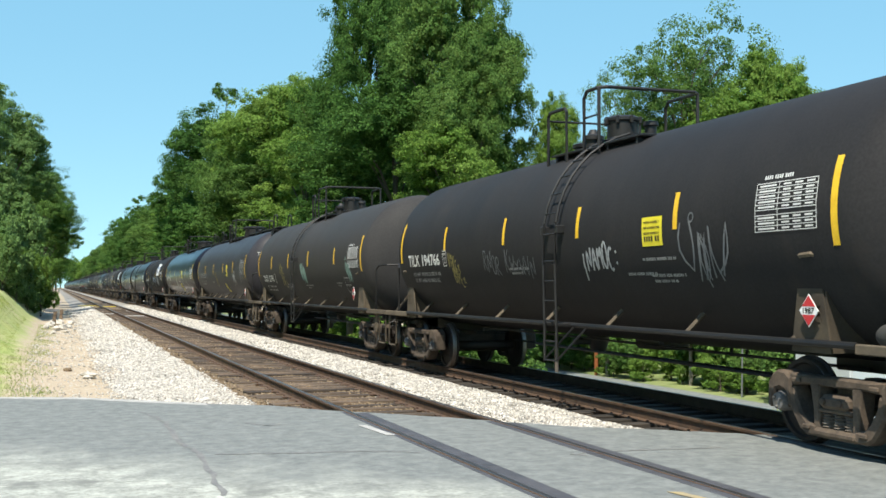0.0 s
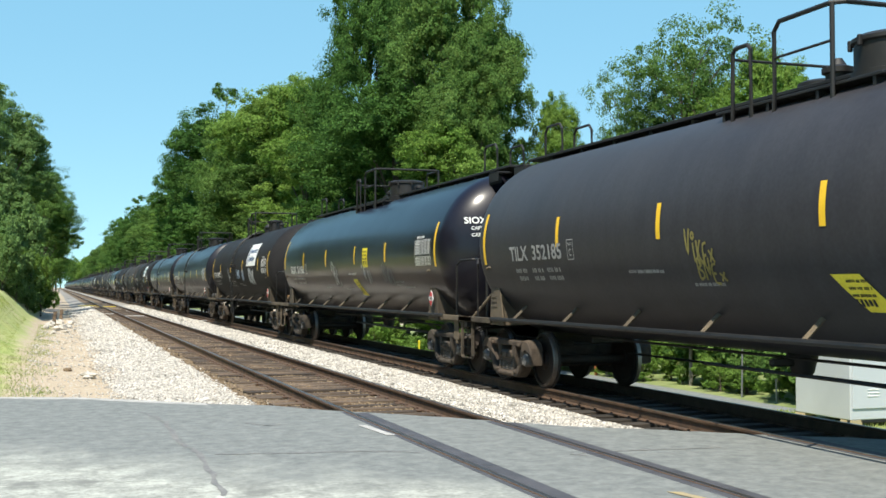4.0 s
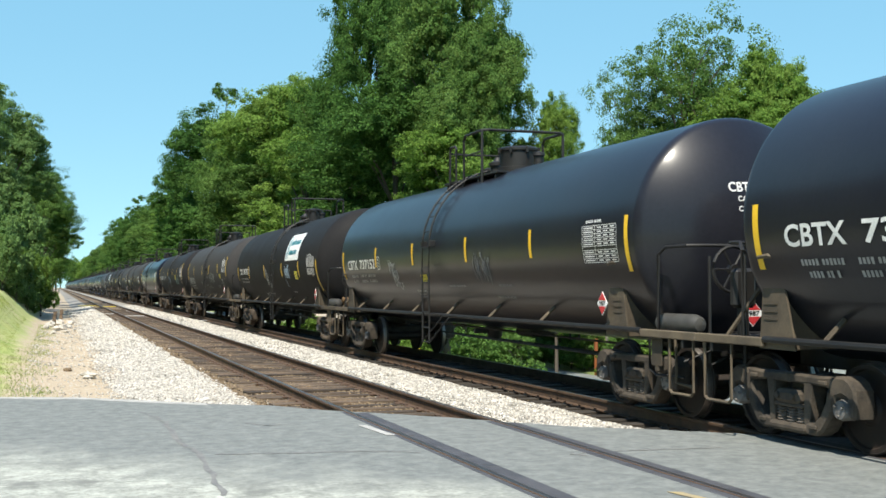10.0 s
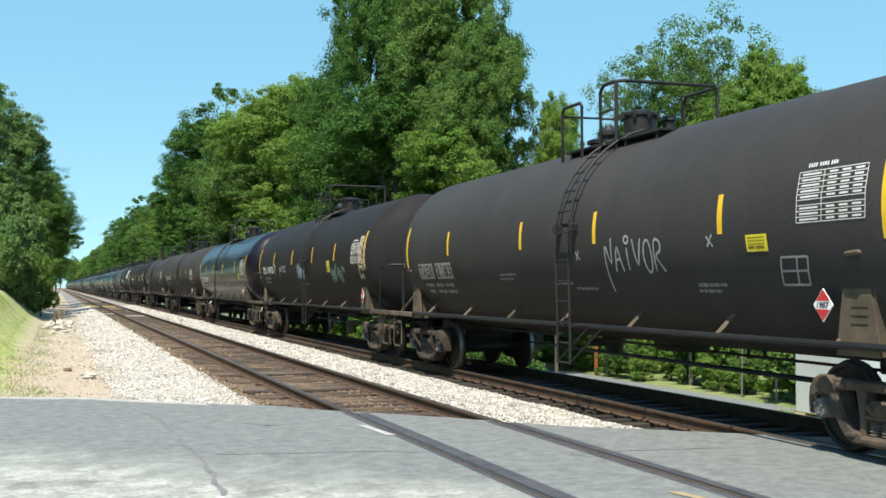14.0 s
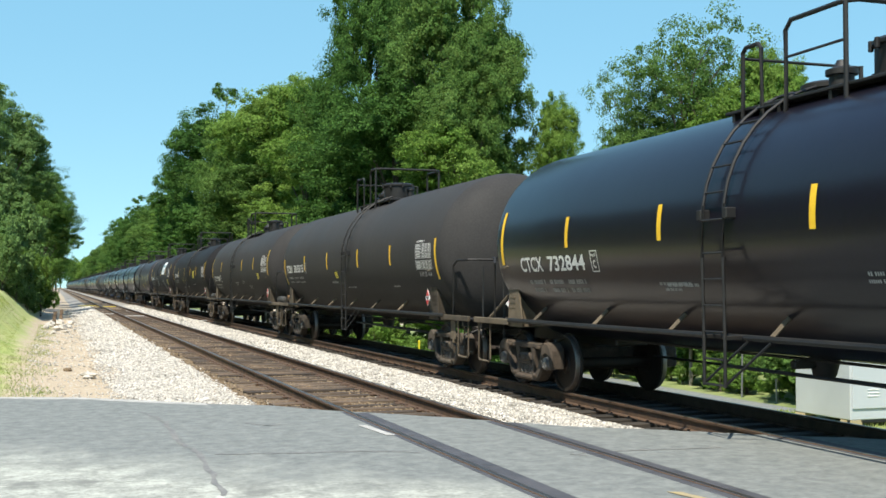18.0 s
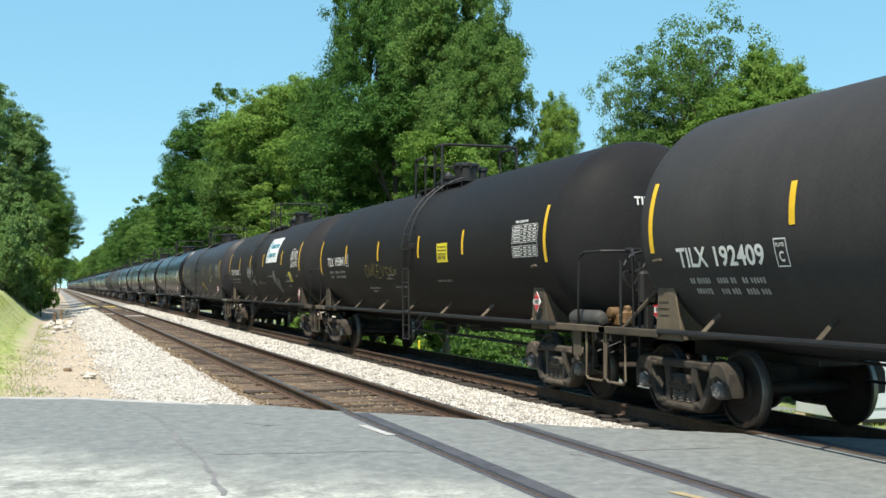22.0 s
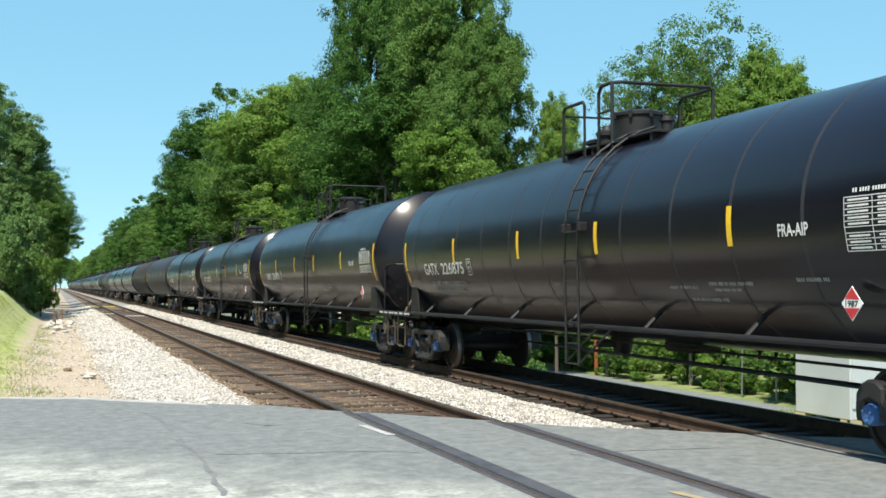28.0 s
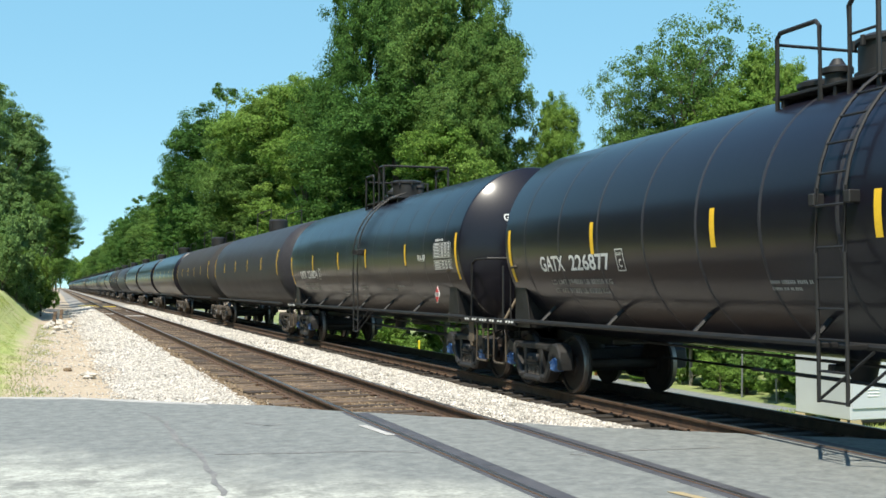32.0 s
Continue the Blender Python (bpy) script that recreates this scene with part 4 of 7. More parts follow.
while y < 700:
    k = rnd.choice(["ash_mid", "oak_dark_b", "ash_light", "ash_mid"])
    size = rnd.uniform(0.84, 1.0) * 23.0 / {"oak_dark_b": 24, "ash_mid": 23, "ash_light": 20}[k]
    tree(k, 16.8 + rnd.uniform(-0.6, 3.0), y, LEAFY[k] + " beside the railway", scale=size, wide=1.2, group="trees beside the railway")
    y += 9 + (y - 150) * 0.04
for k, x, y, s in [("ash_pale", -4.9, 84, 0.74), ("ash_pale", -3.3, 94, 0.80), ("ash_pale", -10.5, 80, 0.70), ("ash_pale", -6, 100, 0.80), ("ash_mid", -0.9, 116, 0.62), ("oak_dark_b", -1.8, 128, 0.70),
                   ("ash_mid", -3.4, 150, 0.7), ("ash_mid", -2.4, 190, 0.75), ("ash_mid", 11.9, 745, 0.95), ("ash_mid", 12.5, 830, 1.05), ("oak_dark_b", 12.2, 930, 1.1), ("ash_mid", -3.5, 1060, 1.2),
                   ("oak_dark_b", 4.5, 1080, 1.25), ("ash_mid", 12.5, 1090, 1.3), ("ash_mid", -0.8, 232, 0.62), ("ash_mid", -0.6, 330, 0.80), ("oak_dark_b", -2.2, 520, 1.0), ("ash_mid", -2.5, 260, 0.8), ("ash_mid", -3, 400, 0.95),
                   ("ash_mid", 0.3, 430, 0.70), ("oak_dark_b", 0.1, 610, 0.85)]:
    tree(k, x, y, LEAFY[k] + " on the grass bank", scale=s)
for k, x, y, s in [("bush_pale", -1.6, 74, 1.3), ("bush_pale", -1.2, 80, 1.3), ("bush_pale", -2.9, 70, 1.5), ("bush_pale", -2.2, 72, 1.0), 
                   ("bush_pale", -2.4, 76, 1.9), ("bush_pale", -3.7, 72, 1.9), ("bush_pale", -1.6, 84, 1.8), ("bush_pale", -3.6, 77, 2.4), ("bush_pale", -2.5, 80, 2.5), ("bush_pale", -4.6, 75, 2.2)]:
    tree(k, x, y, "sunlit green bush at the edge of the grass bank", "bush", s, wide=0.62, name="bush")
tree("bush", -0.85, 76, "bright green bush at the end of the grass bank", "bush", 1.6, wide=0.45, name="bush")
tree("bush", -1.7, 75, "bright green bush at the end of the grass bank", "bush", 1.45, wide=0.5, name="bush")
rnd = random.Random(78)
for i in range(13):                      # a hedge added under the wood, unseen, for dark reflections in the tanks
    tree("bush_dark", -6.9 + rnd.uniform(-0.7, 0.4), 22 + i * 3.3 + rnd.uniform(-0.6, 0.6), "dense green bush added along the bank", "bush", rnd.uniform(0.9, 1.2), name="bush", group="hedge along the bank")
rnd = random.Random(77)
for i in range(9):                       # trees added along the bank, out of view, to darken the tanks' reflections
    tree(rnd.choice(["oak_dark", "oak_dark_b"]), -16.5 + rnd.uniform(-2.5, 0.5), 26 + i * 7.0 + rnd.uniform(-1, 1), LEAFY["oak_dark"] + " added along the bank", scale=rnd.uniform(0.62, 0.75), wide=1.0, group="trees along the bank")
# trees added outside the view, so that the tanks' flanks mirror dark leaves
rnd = random.Random(31)
for i in range(26):
    k = rnd.choice(["ash_mid", "oak_dark_b", "oak_dark", "ash_light"])
    a = radians(100 + i * 7.0)
    d = rnd.uniform(30, 40) + (9 if i > 18 else 0)
    if i < 5 or i > 15:
        continue
    tree(k, 4 + d * math.cos(a) * 1.0, 18 + d * 1.45 * math.sin(a) * (1 if math.sin(a) < 0 else 1.1), LEAFY[k] + " added across the road", scale=rnd.uniform(0.7, 0.95), wide=1.15, group="trees across the road")
rnd = random.Random(8)
for i in range(66):
    yy = 31 + i * 1.05 + rnd.uniform(-0.7, 0.7)
    xx = 31.9 + rnd.uniform(-1.0, 3.0)
    k = rnd.choice(["bush", "bush_dark"])
    tree(k, xx, yy, "light green bush along the lower road" if k == "bush" else "large green bush along the lower road", "bush", rnd.uniform(0.6, 1.25) * (1.3 if xx > 32.9 else 0.75), name="bush", group="roadside bushes")
for i in range(22):
    tree(rnd.choice(["bush_dark", "bush"]), 17.5 + rnd.uniform(-1, 5), 52 + i * 2.2 + rnd.uniform(-0.6, 0.6), "green bush on the slope below the tracks", "bush", rnd.uniform(0.75, 1.1), name="bush", group="bushes on the slope")
for i in range(16):
    tree("ash_mid", 45 + rnd.uniform(0, 6), 40 + i * 5.5, "shady tree behind the roadside bushes", scale=rnd.uniform(0.34, 0.5), wide=1.25, group="trees behind the bushes")



# ---- tank cars ----
def wrap(r, zc, s, w, proud=0.006, side=-1):
    """A place on the tank's near flank: s along the car, w the height above the rails."""
    a = math.asin(max(-0.999, min(0.999, (w - zc) / r)))
    rr = r + proud
    return (side * rr * math.cos(a), s, zc + rr * math.sin(a))


def patch(b, r, zc, corners, proud=0.006, nu=1, nv=4, side=-1):
    """A four-cornered sheet bent onto the flank; corners (s, w) in turn."""
    (a0, a1), (b0, b1), (c0, c1), (d0, d1) = corners
    vs, fs = [], []
    for i in range(nu + 1):
        for j in range(nv + 1):
            u, v = i / nu, j / nv
            s = (a0 * (1 - u) + b0 * u) * (1 - v) + (d0 * (1 - u) + c0 * u) * v
            w = (a1 * (1 - u) + b1 * u) * (1 - v) + (d1 * (1 - u) + c1 * u) * v
            vs.append(wrap(r, zc, s, w, proud, side))
    for i in range(nu):
        for j in range(nv):
            k = i * (nv + 1) + j
            fs.append((k, k + 1, k + nv + 2, k + nv + 1))
    return b.add(vs, fs)


def bar(b, r, zc, s, w, length, high, proud=0.007):
    """A flat strip of lettering height: s its middle along the car, length along it."""
    return patch(b, r, zc, [(s - length / 2, w - high / 2), (s + length / 2, w - high / 2), (s + length / 2, w + high / 2), (s - length / 2, w + high / 2)], proud, 1, 2)


def dashes(b, r, zc, s, w, length, high, proud=0.007):
    """A line of small unreadable lettering: short bars in groups."""
    rg = random.Random(f"{s:.3f}{w:.3f}")
    step = high * 0.82
    u = s + length / 2
    left = rg.randint(2, 6)
    while u > s - length / 2 + step:
        if left == 0:
            left = rg.randint(2, 7)
            u -= step * 0.7
            continue
        bar(b, r, zc, u - step / 2, w, step * 0.66, high * rg.uniform(0.8, 1.0), proud)
        u -= step
        left -= 1
    return b


FONT = bpy.data.curves.new("lettering", "FONT")


def letters(text):
    """Flat triangles of a text, fitted to a unit box: (u, v) and faces."""
    FONT.body = text
    FONT.size, FONT.resolution_u, FONT.offset = 1.0, 3, 0.022
    ob = bpy.data.objects.new("lettering", FONT)
    me = bpy.data.meshes.new_from_object(ob)
    co = np.array([v.co[:2] for v in me.vertices])
    fs = [tuple(p.vertices) for p in me.polygons]
    bpy.data.objects.remove(ob)
    bpy.data.meshes.remove(me)
    lo, hi = co.min(0), co.max(0)
    return (co - lo) / (hi - lo), fs


def flank_text(b, text, r, zc, s_mid, w_mid, length, high, proud=0.009):
    uv, fs = letters(text)
    vs = [wrap(r, zc, s_mid + length * (0.5 - u), w_mid + high * (v - 0.5), proud) for u, v in uv]
    return b.add(vs, [tuple(reversed(f)) for f in fs])


def end_text(b, text, y, x_mid, z_mid, length, high):
    """Lettering on a flat upright sheet that faces along -y."""
    uv, fs = letters(text)
    return b.add([(x_mid + length * (u - 0.5), y, z_mid + high * (v - 0.5)) for u, v in uv], fs)


def scribble(b, r, zc, s_mid, w_mid, length, high, seed, strokes=9, thick=0.028, proud=0.008):
    """Spray-can glyphs that cannot be read: angular and curled ribbons on the flank, one after another."""
    rg = random.Random(seed)
    cell = length / strokes
    for k in range(strokes):
        u = s_mid + length * 0.5 - cell * (k + 0.5)
        drop = math.sin(k * 1.3 + seed) * 0.10 * high - (k / strokes - 0.5) * 0.25 * high
        pts = []
        kind = rg.random()
        n = rg.choice((3, 4, 4, 5))
        for i in range(n):
            up = (i + (0 if kind < 0.5 else 1)) % 2
            pts.append((u + cell * rg.uniform(-0.85, 0.85), w_mid + drop + high * (0.48 if up else -0.48) * rg.uniform(0.55, 1.1)))
        fine_pts = []
        for i in range(len(pts) - 1):
            bow = rg.uniform(-0.25, 0.25)
            for j in range(4):
                t = j / 4
                dx, dy = pts[i + 1][0] - pts[i][0], pts[i + 1][1] - pts[i][1]
                fine_pts.append((pts[i][0] + dx * t - dy * bow * math.sin(math.pi * t), pts[i][1] + dy * t + dx * bow * math.sin(math.pi * t)))
        fine_pts.append(pts[-1])
        if rg.random() < 0.25:
            cx, cy, rr = u, w_mid + drop + high * 0.55, cell * 0.35
            fine_pts = [(cx + rr * math.cos(t), cy + rr * math.sin(t)) for t in [i * math.pi / 5 for i in range(11)]]
        th = thick * rg.uniform(0.7, 1.15)
        n = len(fine_pts)
        vs, fs = [], []
        for i, (s, w) in enumerate(fine_pts):
            q, p = fine_pts[min(i + 1, n - 1)], fine_pts[max(i - 1, 0)]
            dx, dy = q[0] - p[0], q[1] - p[1]
            ln = math.hypot(dx, dy) or 1
            ox, oy = -dy / ln * th / 2, dx / ln * th / 2
            vs += [wrap(r, zc, s + ox, w + oy, proud + k * 0.0003), wrap(r, zc, s - ox, w - oy, proud + k * 0.0003)]
        for i in range(n - 1):
            fs.append((2 * i, 2 * i + 1, 2 * i + 3, 2 * i + 2))
        b.add(vs, fs)
    return b


# bogie, built once
WHEEL_R = 0.457
AXLE = 0.89


def wheelset_build():
    b = Build()
    b.lathe([(-1.02, 0.07), (-0.80, 0.085), (0.80, 0.085), (1.02, 0.07)], 14, "x")
    for s in (-1, 1):
        p = [(0.66, 0.10), (0.665, 0.15), (0.69, 0.17), (0.70, 0.36), (0.683, 0.385), (0.683, 0.475), (0.715, 0.482), (0.728, 0.455), (0.80, 0.449),
             (0.806, 0.444), (0.806, 0.40), (0.775, 0.385), (0.765, 0.17), (0.80, 0.14), (0.80, 0.10)]
        prof = [(s * a, c) for a, c in p]
        b.lathe(prof if s > 0 else list(reversed(prof)), 40, "x")
    return b


def plate(b, outline, half, bev):
    """A cast plate across x with worn, bevelled rims."""
    n = len(outline)
    area = sum(outline[i][0] * outline[(i + 1) % n][1] - outline[(i + 1) % n][0] * outline[i][1] for i in range(n))
    if area < 0:
        outline = outline[::-1]
    inner = []
    for i in range(n):
        p, q, o = Vector(outline[i - 1]), Vector(outline[i]), Vector(outline[(i + 1) % n])
        a, c = (q - p).normalized(), (o - q).normalized()
        m = Vector((-a.y, a.x)) + Vector((-c.y, c.x))
        m = m.normalized() if m.length > 0.01 else Vector((0, 0))
        inner.append(q + m * bev)
    rings = [(-half, inner), (-half + bev, outline), (half - bev, outline), (half, inner)]
    vs = [(x, u[0], u[1]) for x, ring in rings for u in ring]
    fs = [tuple(reversed(range(n))), tuple(range(3 * n, 4 * n))]
    fs += [(k * n + i, k * n + (i + 1) % n, (k + 1) * n + (i + 1) % n, (k + 1) * n + i) for k in range(3) for i in range(n)]
    return b.add(vs, fs)


def frame_build():
    """One cast side frame: humped over the journals, a bowed top chord, arms sloping to the spring seat, open windows between."""
    b = Build()
    for s in (-1, 1):
        # hump and pedestal round the journal
        plate(b, [(s * u, w) for u, w in ((0.70, 0.72), (0.80, 0.785), (0.93, 0.79), (1.03, 0.745), (1.095, 0.66), (1.11, 0.52), (1.09, 0.38), (1.02, 0.38), (1.01, 0.50), (0.97, 0.575), (0.89, 0.60), (0.80, 0.575), (0.765, 0.50), (0.755, 0.40), (0.70, 0.42))], 0.125, 0.028)
        # top chord, thinner than the humps
        plate(b, [(s * u, w) for u, w in ((-0.01, 0.765), (0.45, 0.76), (0.74, 0.77), (0.74, 0.62), (0.62, 0.655), (0.40, 0.665), (-0.01, 0.665))], 0.10, 0.024)
        # diagonal arm to the spring seat
        plate(b, [(s * u, w) for u, w in ((0.76, 0.60), (0.655, 0.64), (0.62, 0.52), (0.52, 0.36), (0.43, 0.285), (0.30, 0.265), (0.30, 0.15), (0.46, 0.145), (0.57, 0.20), (0.70, 0.36), (0.755, 0.46))], 0.112, 0.028)
        # column beside the bolster
        plate(b, [(s * u, w) for u, w in ((0.255, 0.22), (0.345, 0.22), (0.355, 0.42), (0.40, 0.70), (0.255, 0.70))], 0.095, 0.016)
        b.box((0, s * AXLE, 0.585), (0.17, 0.20, 0.07), 0.02)
        b.box((-0.118, s * 0.60, 0.70), (0.03, 0.14, 0.05), 0.012)          # cast pads and lettering bosses
        b.box((-0.118, s * 0.44, 0.235), (0.03, 0.12, 0.05), 0.012)
    b.box((0, 0, 0.195), (0.26, 0.66, 0.10), 0.035)
    b.box((0, 0, 0.515), (0.27, 0.42, 0.15), 0.04)
    b.box((0, 0, 0.425), (0.22, 0.50, 0.04), 0.012)
    for k in (-0.13, 0.13):
        b.lathe([(-0.165, 0.02), (-0.160, 0.035), (-0.13, 0.04)], 10, "x", (0, k, 0.52))
    return b


def spring_build():
    prof = [(0.245, 0.05)]
    for k in range(5):
        z = 0.262 + k * 0.032
        prof += [(z - 0.011, 0.052), (z, 0.074), (z + 0.011, 0.052)]
    return Build().lathe(prof + [(0.41, 0.05)], 14, "z")


def bolster_build():
    b = Build()
    b.box((0, 0, 0.56), (1.9, 0.36, 0.24), 0.04)
    b.lathe([(0.66, 0.19), (0.74, 0.19), (0.76, 0.17)], 20, "z")
    for s in (-1, 1):
        b.box((s * 0.55, s * 0.0, 0.70), (0.18, 0.3, 0.09), 0.02)
        b.box((0, s * 0.42, 0.36), (1.5, 0.10, 0.10), 0.02)       # brake beams
        b.box((s * 0.72, s * 0.40, 0.40), (0.10, 0.08, 0.30), 0.02)
    return b


def cap_build():
    b = Build()
    b.lathe([(-0.10, 0.108), (0.03, 0.108), (0.05, 0.098), (0.075, 0.09), (0.08, 0.05), (0.082, 0.0001)], 18, "x")
    for k in range(3):
        t = k * 2 * math.pi / 3 + 0.4
        b.lathe([(0.075, 0.018), (0.10, 0.016), (0.101, 0.001)], 6, "x", (0, 0.06 * math.cos(t), 0.06 * math.sin(t)))
    return b


def bogie(car, y, cap_mat, rolling=True, cast="bogie"):
    g = part("bogie", shared("bolster_" + cast, bolster_build, M[cast]), None, car, "black cast steel bogie" if cast == "bogie_black" else "dusty cast steel bogie", pose(0, y, 0))
    for s in (-1, 1):
        part("side_frame", shared("side_frame_" + cast, frame_build, M[cast], 30), None, g, "", pose(s * 1.0, 0, 0))
        for k in (-0.17, 0.0, 0.17):
            part("spring", shared("spring", spring_build, M["spring"]), None, g, "dusty coil spring", pose(s * 1.03, k, 0))
        for a in (-1, 1):
            part("bearing_cap", shared("bearing_cap_" + cap_mat, cap_build, M[cap_mat]), None, g, "", pose(s * 1.07, a * AXLE, WHEEL_R, 0, 0, 0 if s > 0 else 180))
    for a in (-1, 1):
        me = shared("wheelset", wheelset_build, M["wheel"])
        if len(me.materials) == 1:
            me.materials.append(M["tread"])
            for p in me.polygons:
                c = p.center
                if 0.735 < abs(c.x) < 0.8045 and math.hypot(c.y, c.z) > 0.435:
                    p.material_index = 1
        w = part("wheelset", me, None, g, "dark steel wheels with bright rims", pose(0, a * AXLE, WHEEL_R))
        if rolling:
            ROLLING.append((w, a * AXLE))
    return g


ROLLING = []      # wheelsets and their seat along the bogie
TRAIN = []        # cars and the moment at which each passes


def head_curve(r, dish=None):
    """Half a tank head from its rim to its crown, as (depth, radius) pairs: a 2:1 ellipse, or a dished crown with a tight knuckle (crown radius, knuckle radius)."""
    if dish is None:
        return [(0.5 * r * math.sin(math.pi / 2 * i / 14), max(0.002, r * math.cos(math.pi / 2 * i / 14))) for i in range(15)]
    big, knuckle = dish
    tilt = math.asin((r - knuckle) / (big - knuckle))
    depth = big - (big - knuckle) * math.cos(tilt)
    out = [(knuckle * math.cos(t), r - knuckle + knuckle * math.sin(t)) for t in [math.pi / 2 + (tilt - math.pi / 2) * i / 6 for i in range(7)]]
    out += [(depth - big * (1 - math.cos(t)), max(0.002, big * math.sin(t))) for t in [tilt * (1 - i / 9) for i in range(1, 10)]]
    return out


def head_depth(r, dish, rho):
    """How far the head stands out at a distance rho from the tank's axis."""
    if dish is None:
        return 0.5 * r * math.sqrt(max(0.0, 1 - (rho / r) ** 2))
    big, knuckle = dish
    tilt = math.asin((r - knuckle) / (big - knuckle))
    return big - (big - knuckle) * math.cos(tilt) - big + math.sqrt(big * big - rho * rho)


def shell_build(a, r, zc, n=72, dish=None):
    head = head_curve(r, dish)
    prof = [(-a - d, c) for d, c in reversed(head)]
    prof += [(-a + 2 * a * i / 6, r) for i in range(1, 6)]
    prof += [(a + d, c) for d, c in head]
    return Build().lathe(prof, n, "y", (0, 0, zc))


def tank_car(mark, front, rear, paint, r=1.52, zc=2.39, stripe=2.48, ladder=0.88, walkway=False, caps="cap", detail=True, label="", end=1.72,
             fractions=(-1, -0.6, -0.2, 0.2, 0.6, 1), bands=0, jacket=False, text_s=0.79, text_z=2.18, text_w=2.0, weights=None, faded=False, extras=(), placard=True, tape="yellow", dish=None, cast="bogie", head_x=0.05, ends_at=None, dome=None, head_lines=None, table=None, diamond=(0.56, 1.44), boxed=False):
    """One tank car. front, rear: the moments at which its end stripes pass abreast of the camera's picture plane."""
    span = (rear - front) * SPEED
    half = span / 2
    a = half + 0.16
    ends = half + end                        # to the coupler faces
    car = tagged(new("tank_car"), label, "tank car", "cars of the train")
    TRAIN.append((car, (front + rear) / 2))
    part("tank", shell_build(a, r, zc, 72 if detail else 40, dish), M[paint], car, smooth=30)
    # stub sills, bolster saddles, pipes
    for s in (-1, 1):
        part("stub_sill", Build().box((0, s * (half + 0.3), 0.93), (0.55, 2 * (end - 0.3) + 1.0, 0.34), 0.02), M["frame"], car)
        cb = Build().box((0, s * (ends - 0.18), 0.86), (0.16, 0.5, 0.22), 0.03).box((0, s * (ends - 0.02), 0.86), (0.26, 0.24, 0.28), 0.06)
        part("coupler", cb, M["bogie"], car, "rusty knuckle coupler")
        bogie(car, s * (half - 0.15) + (0.2 if s > 0 else 0.42), caps, detail, cast)
        if not detail:
            continue
        for q in (-1, 1):
            # saddle plate that widens down from the tank
            y0 = s * (half - 0.15) + (0.16 if s > 0 else 0.44)
            lo, hi = (-0.30, 0.16) if s > 0 else (-0.16, 0.30)
            b = Build().prism([(y0 + lo * 0.4, 2.08), (y0 + hi * 0.6, 2.08), (y0 + hi + 0.05, 1.02), (y0 + lo - 0.12, 1.02)][::-1], q * 1.32 - 0.012, q * 1.32 + 0.012, "x")
            b.prism([(q * 1.32, 1.02), (q * 1.32, 2.06), (q * 0.4, 1.10), (q * 0.4, 1.02)][::q], y0 - 0.20, y0 - 0.18, "y")
            b.prism([(q * 1.32, 1.02), (q * 1.32, 2.06), (q * 0.4, 1.10), (q * 0.4, 1.02)][::q], y0 + 0.14, y0 + 0.16, "y")
            for k in range(3):
                b.box((q * 1.338, y0, 1.34 + k * 0.08), (0.008, 0.24, 0.02))
            part("saddle", b, M["bracket"] if not jacket else M["frame"], car, "dusty tapered saddle plate" if not jacket else "")
        # end platform
        yp = s * (half + 0.16 + 0.5 * r + 0.02)
        yo = s * (ends - 0.42)
        part("end_platform", Build().box((0, (yp + yo) / 2, 1.07), (2.7, abs(yo - yp) + 0.5, 0.035), 0.006).box((0, yo + s * 0.1, 1.02), (2.75, 0.05, 0.16), 0.01), M["frame"], car)
        for q in (-1, 1):
            part("platform_edge", Build().box((q * 1.36, s * (half + 0.55 + (end - 1.0) / 2), 1.09), (0.06, end - 0.1, 0.10), 0.012), M["bracket" if not jacket else "frame"], car, "dusty platform edge angle" if not jacket else "black platform edge angle")
            if jacket:
                eb = Build()
                for k in range(9):
                    if k not in (3, 6):
                        eb.box((q * 1.3915, s * (half + 0.55 + (end - 1.0) / 2) + (k - 4) * 0.125, 1.095), (0.004, 0.085, 0.035))
                part("edge_lettering", eb, M["white"], car, "white bars of small lettering", smooth=0)
        # handrail round the end
        yr = yo + s * 0.05
        rail = [(-1.34, yr - s * 0.55, 1.06), (-1.34, yr - s * 0.55, 2.08), (-1.30, yr - s * 0.45, 2.17), (-1.2, yr - s * 0.1, 2.18), (-1.0, yr, 2.18), (1.0, yr, 2.18), (1.2, yr - s * 0.1, 2.18), (1.30, yr - s * 0.45, 2.17), (1.34, yr - s * 0.55, 2.08), (1.34, yr - s * 0.55, 1.06)]
        hb = Build().tube(rail, 0.022, 7)
        for q in (-1, 1):
            hb.tube([(q * 0.95, yr, 0.75), (q * 0.95, yr, 2.05)], 0.02, 6)
        if jacket:
            for q in (-1, 1):
                hb.tube([(q * 0.70, yr, 0.75), (q * 0.70, yr, 1.75), (q * 0.55, yr, 1.80), (q * 0.40, yr, 1.75), (q * 0.40, yr, 0.9)], 0.03, 7)
        part("end_handrail", hb, M["frame"], car)
        for q in (-1, 1):
            if s > 0:
                part("end_stay", Build().tube([(q * 1.30, yo - s * 0.1, 1.10), (q * 0.95, yp - s * 0.25, 1.72)], 0.028, 6), M["bracket"], car, "dusty slanting stay")
            part("saddle_hook", Build().tube([(q * 1.31, y0 + 0.10, 1.90), (q * 1.46, y0 + 0.02, 1.99), (q * 1.47, y0 - 0.16, 2.0), (q * 1.40, y0 - 0.24, 1.98)], 0.028, 6), M["bracket"], car)
            ys = yo + s * 0.02
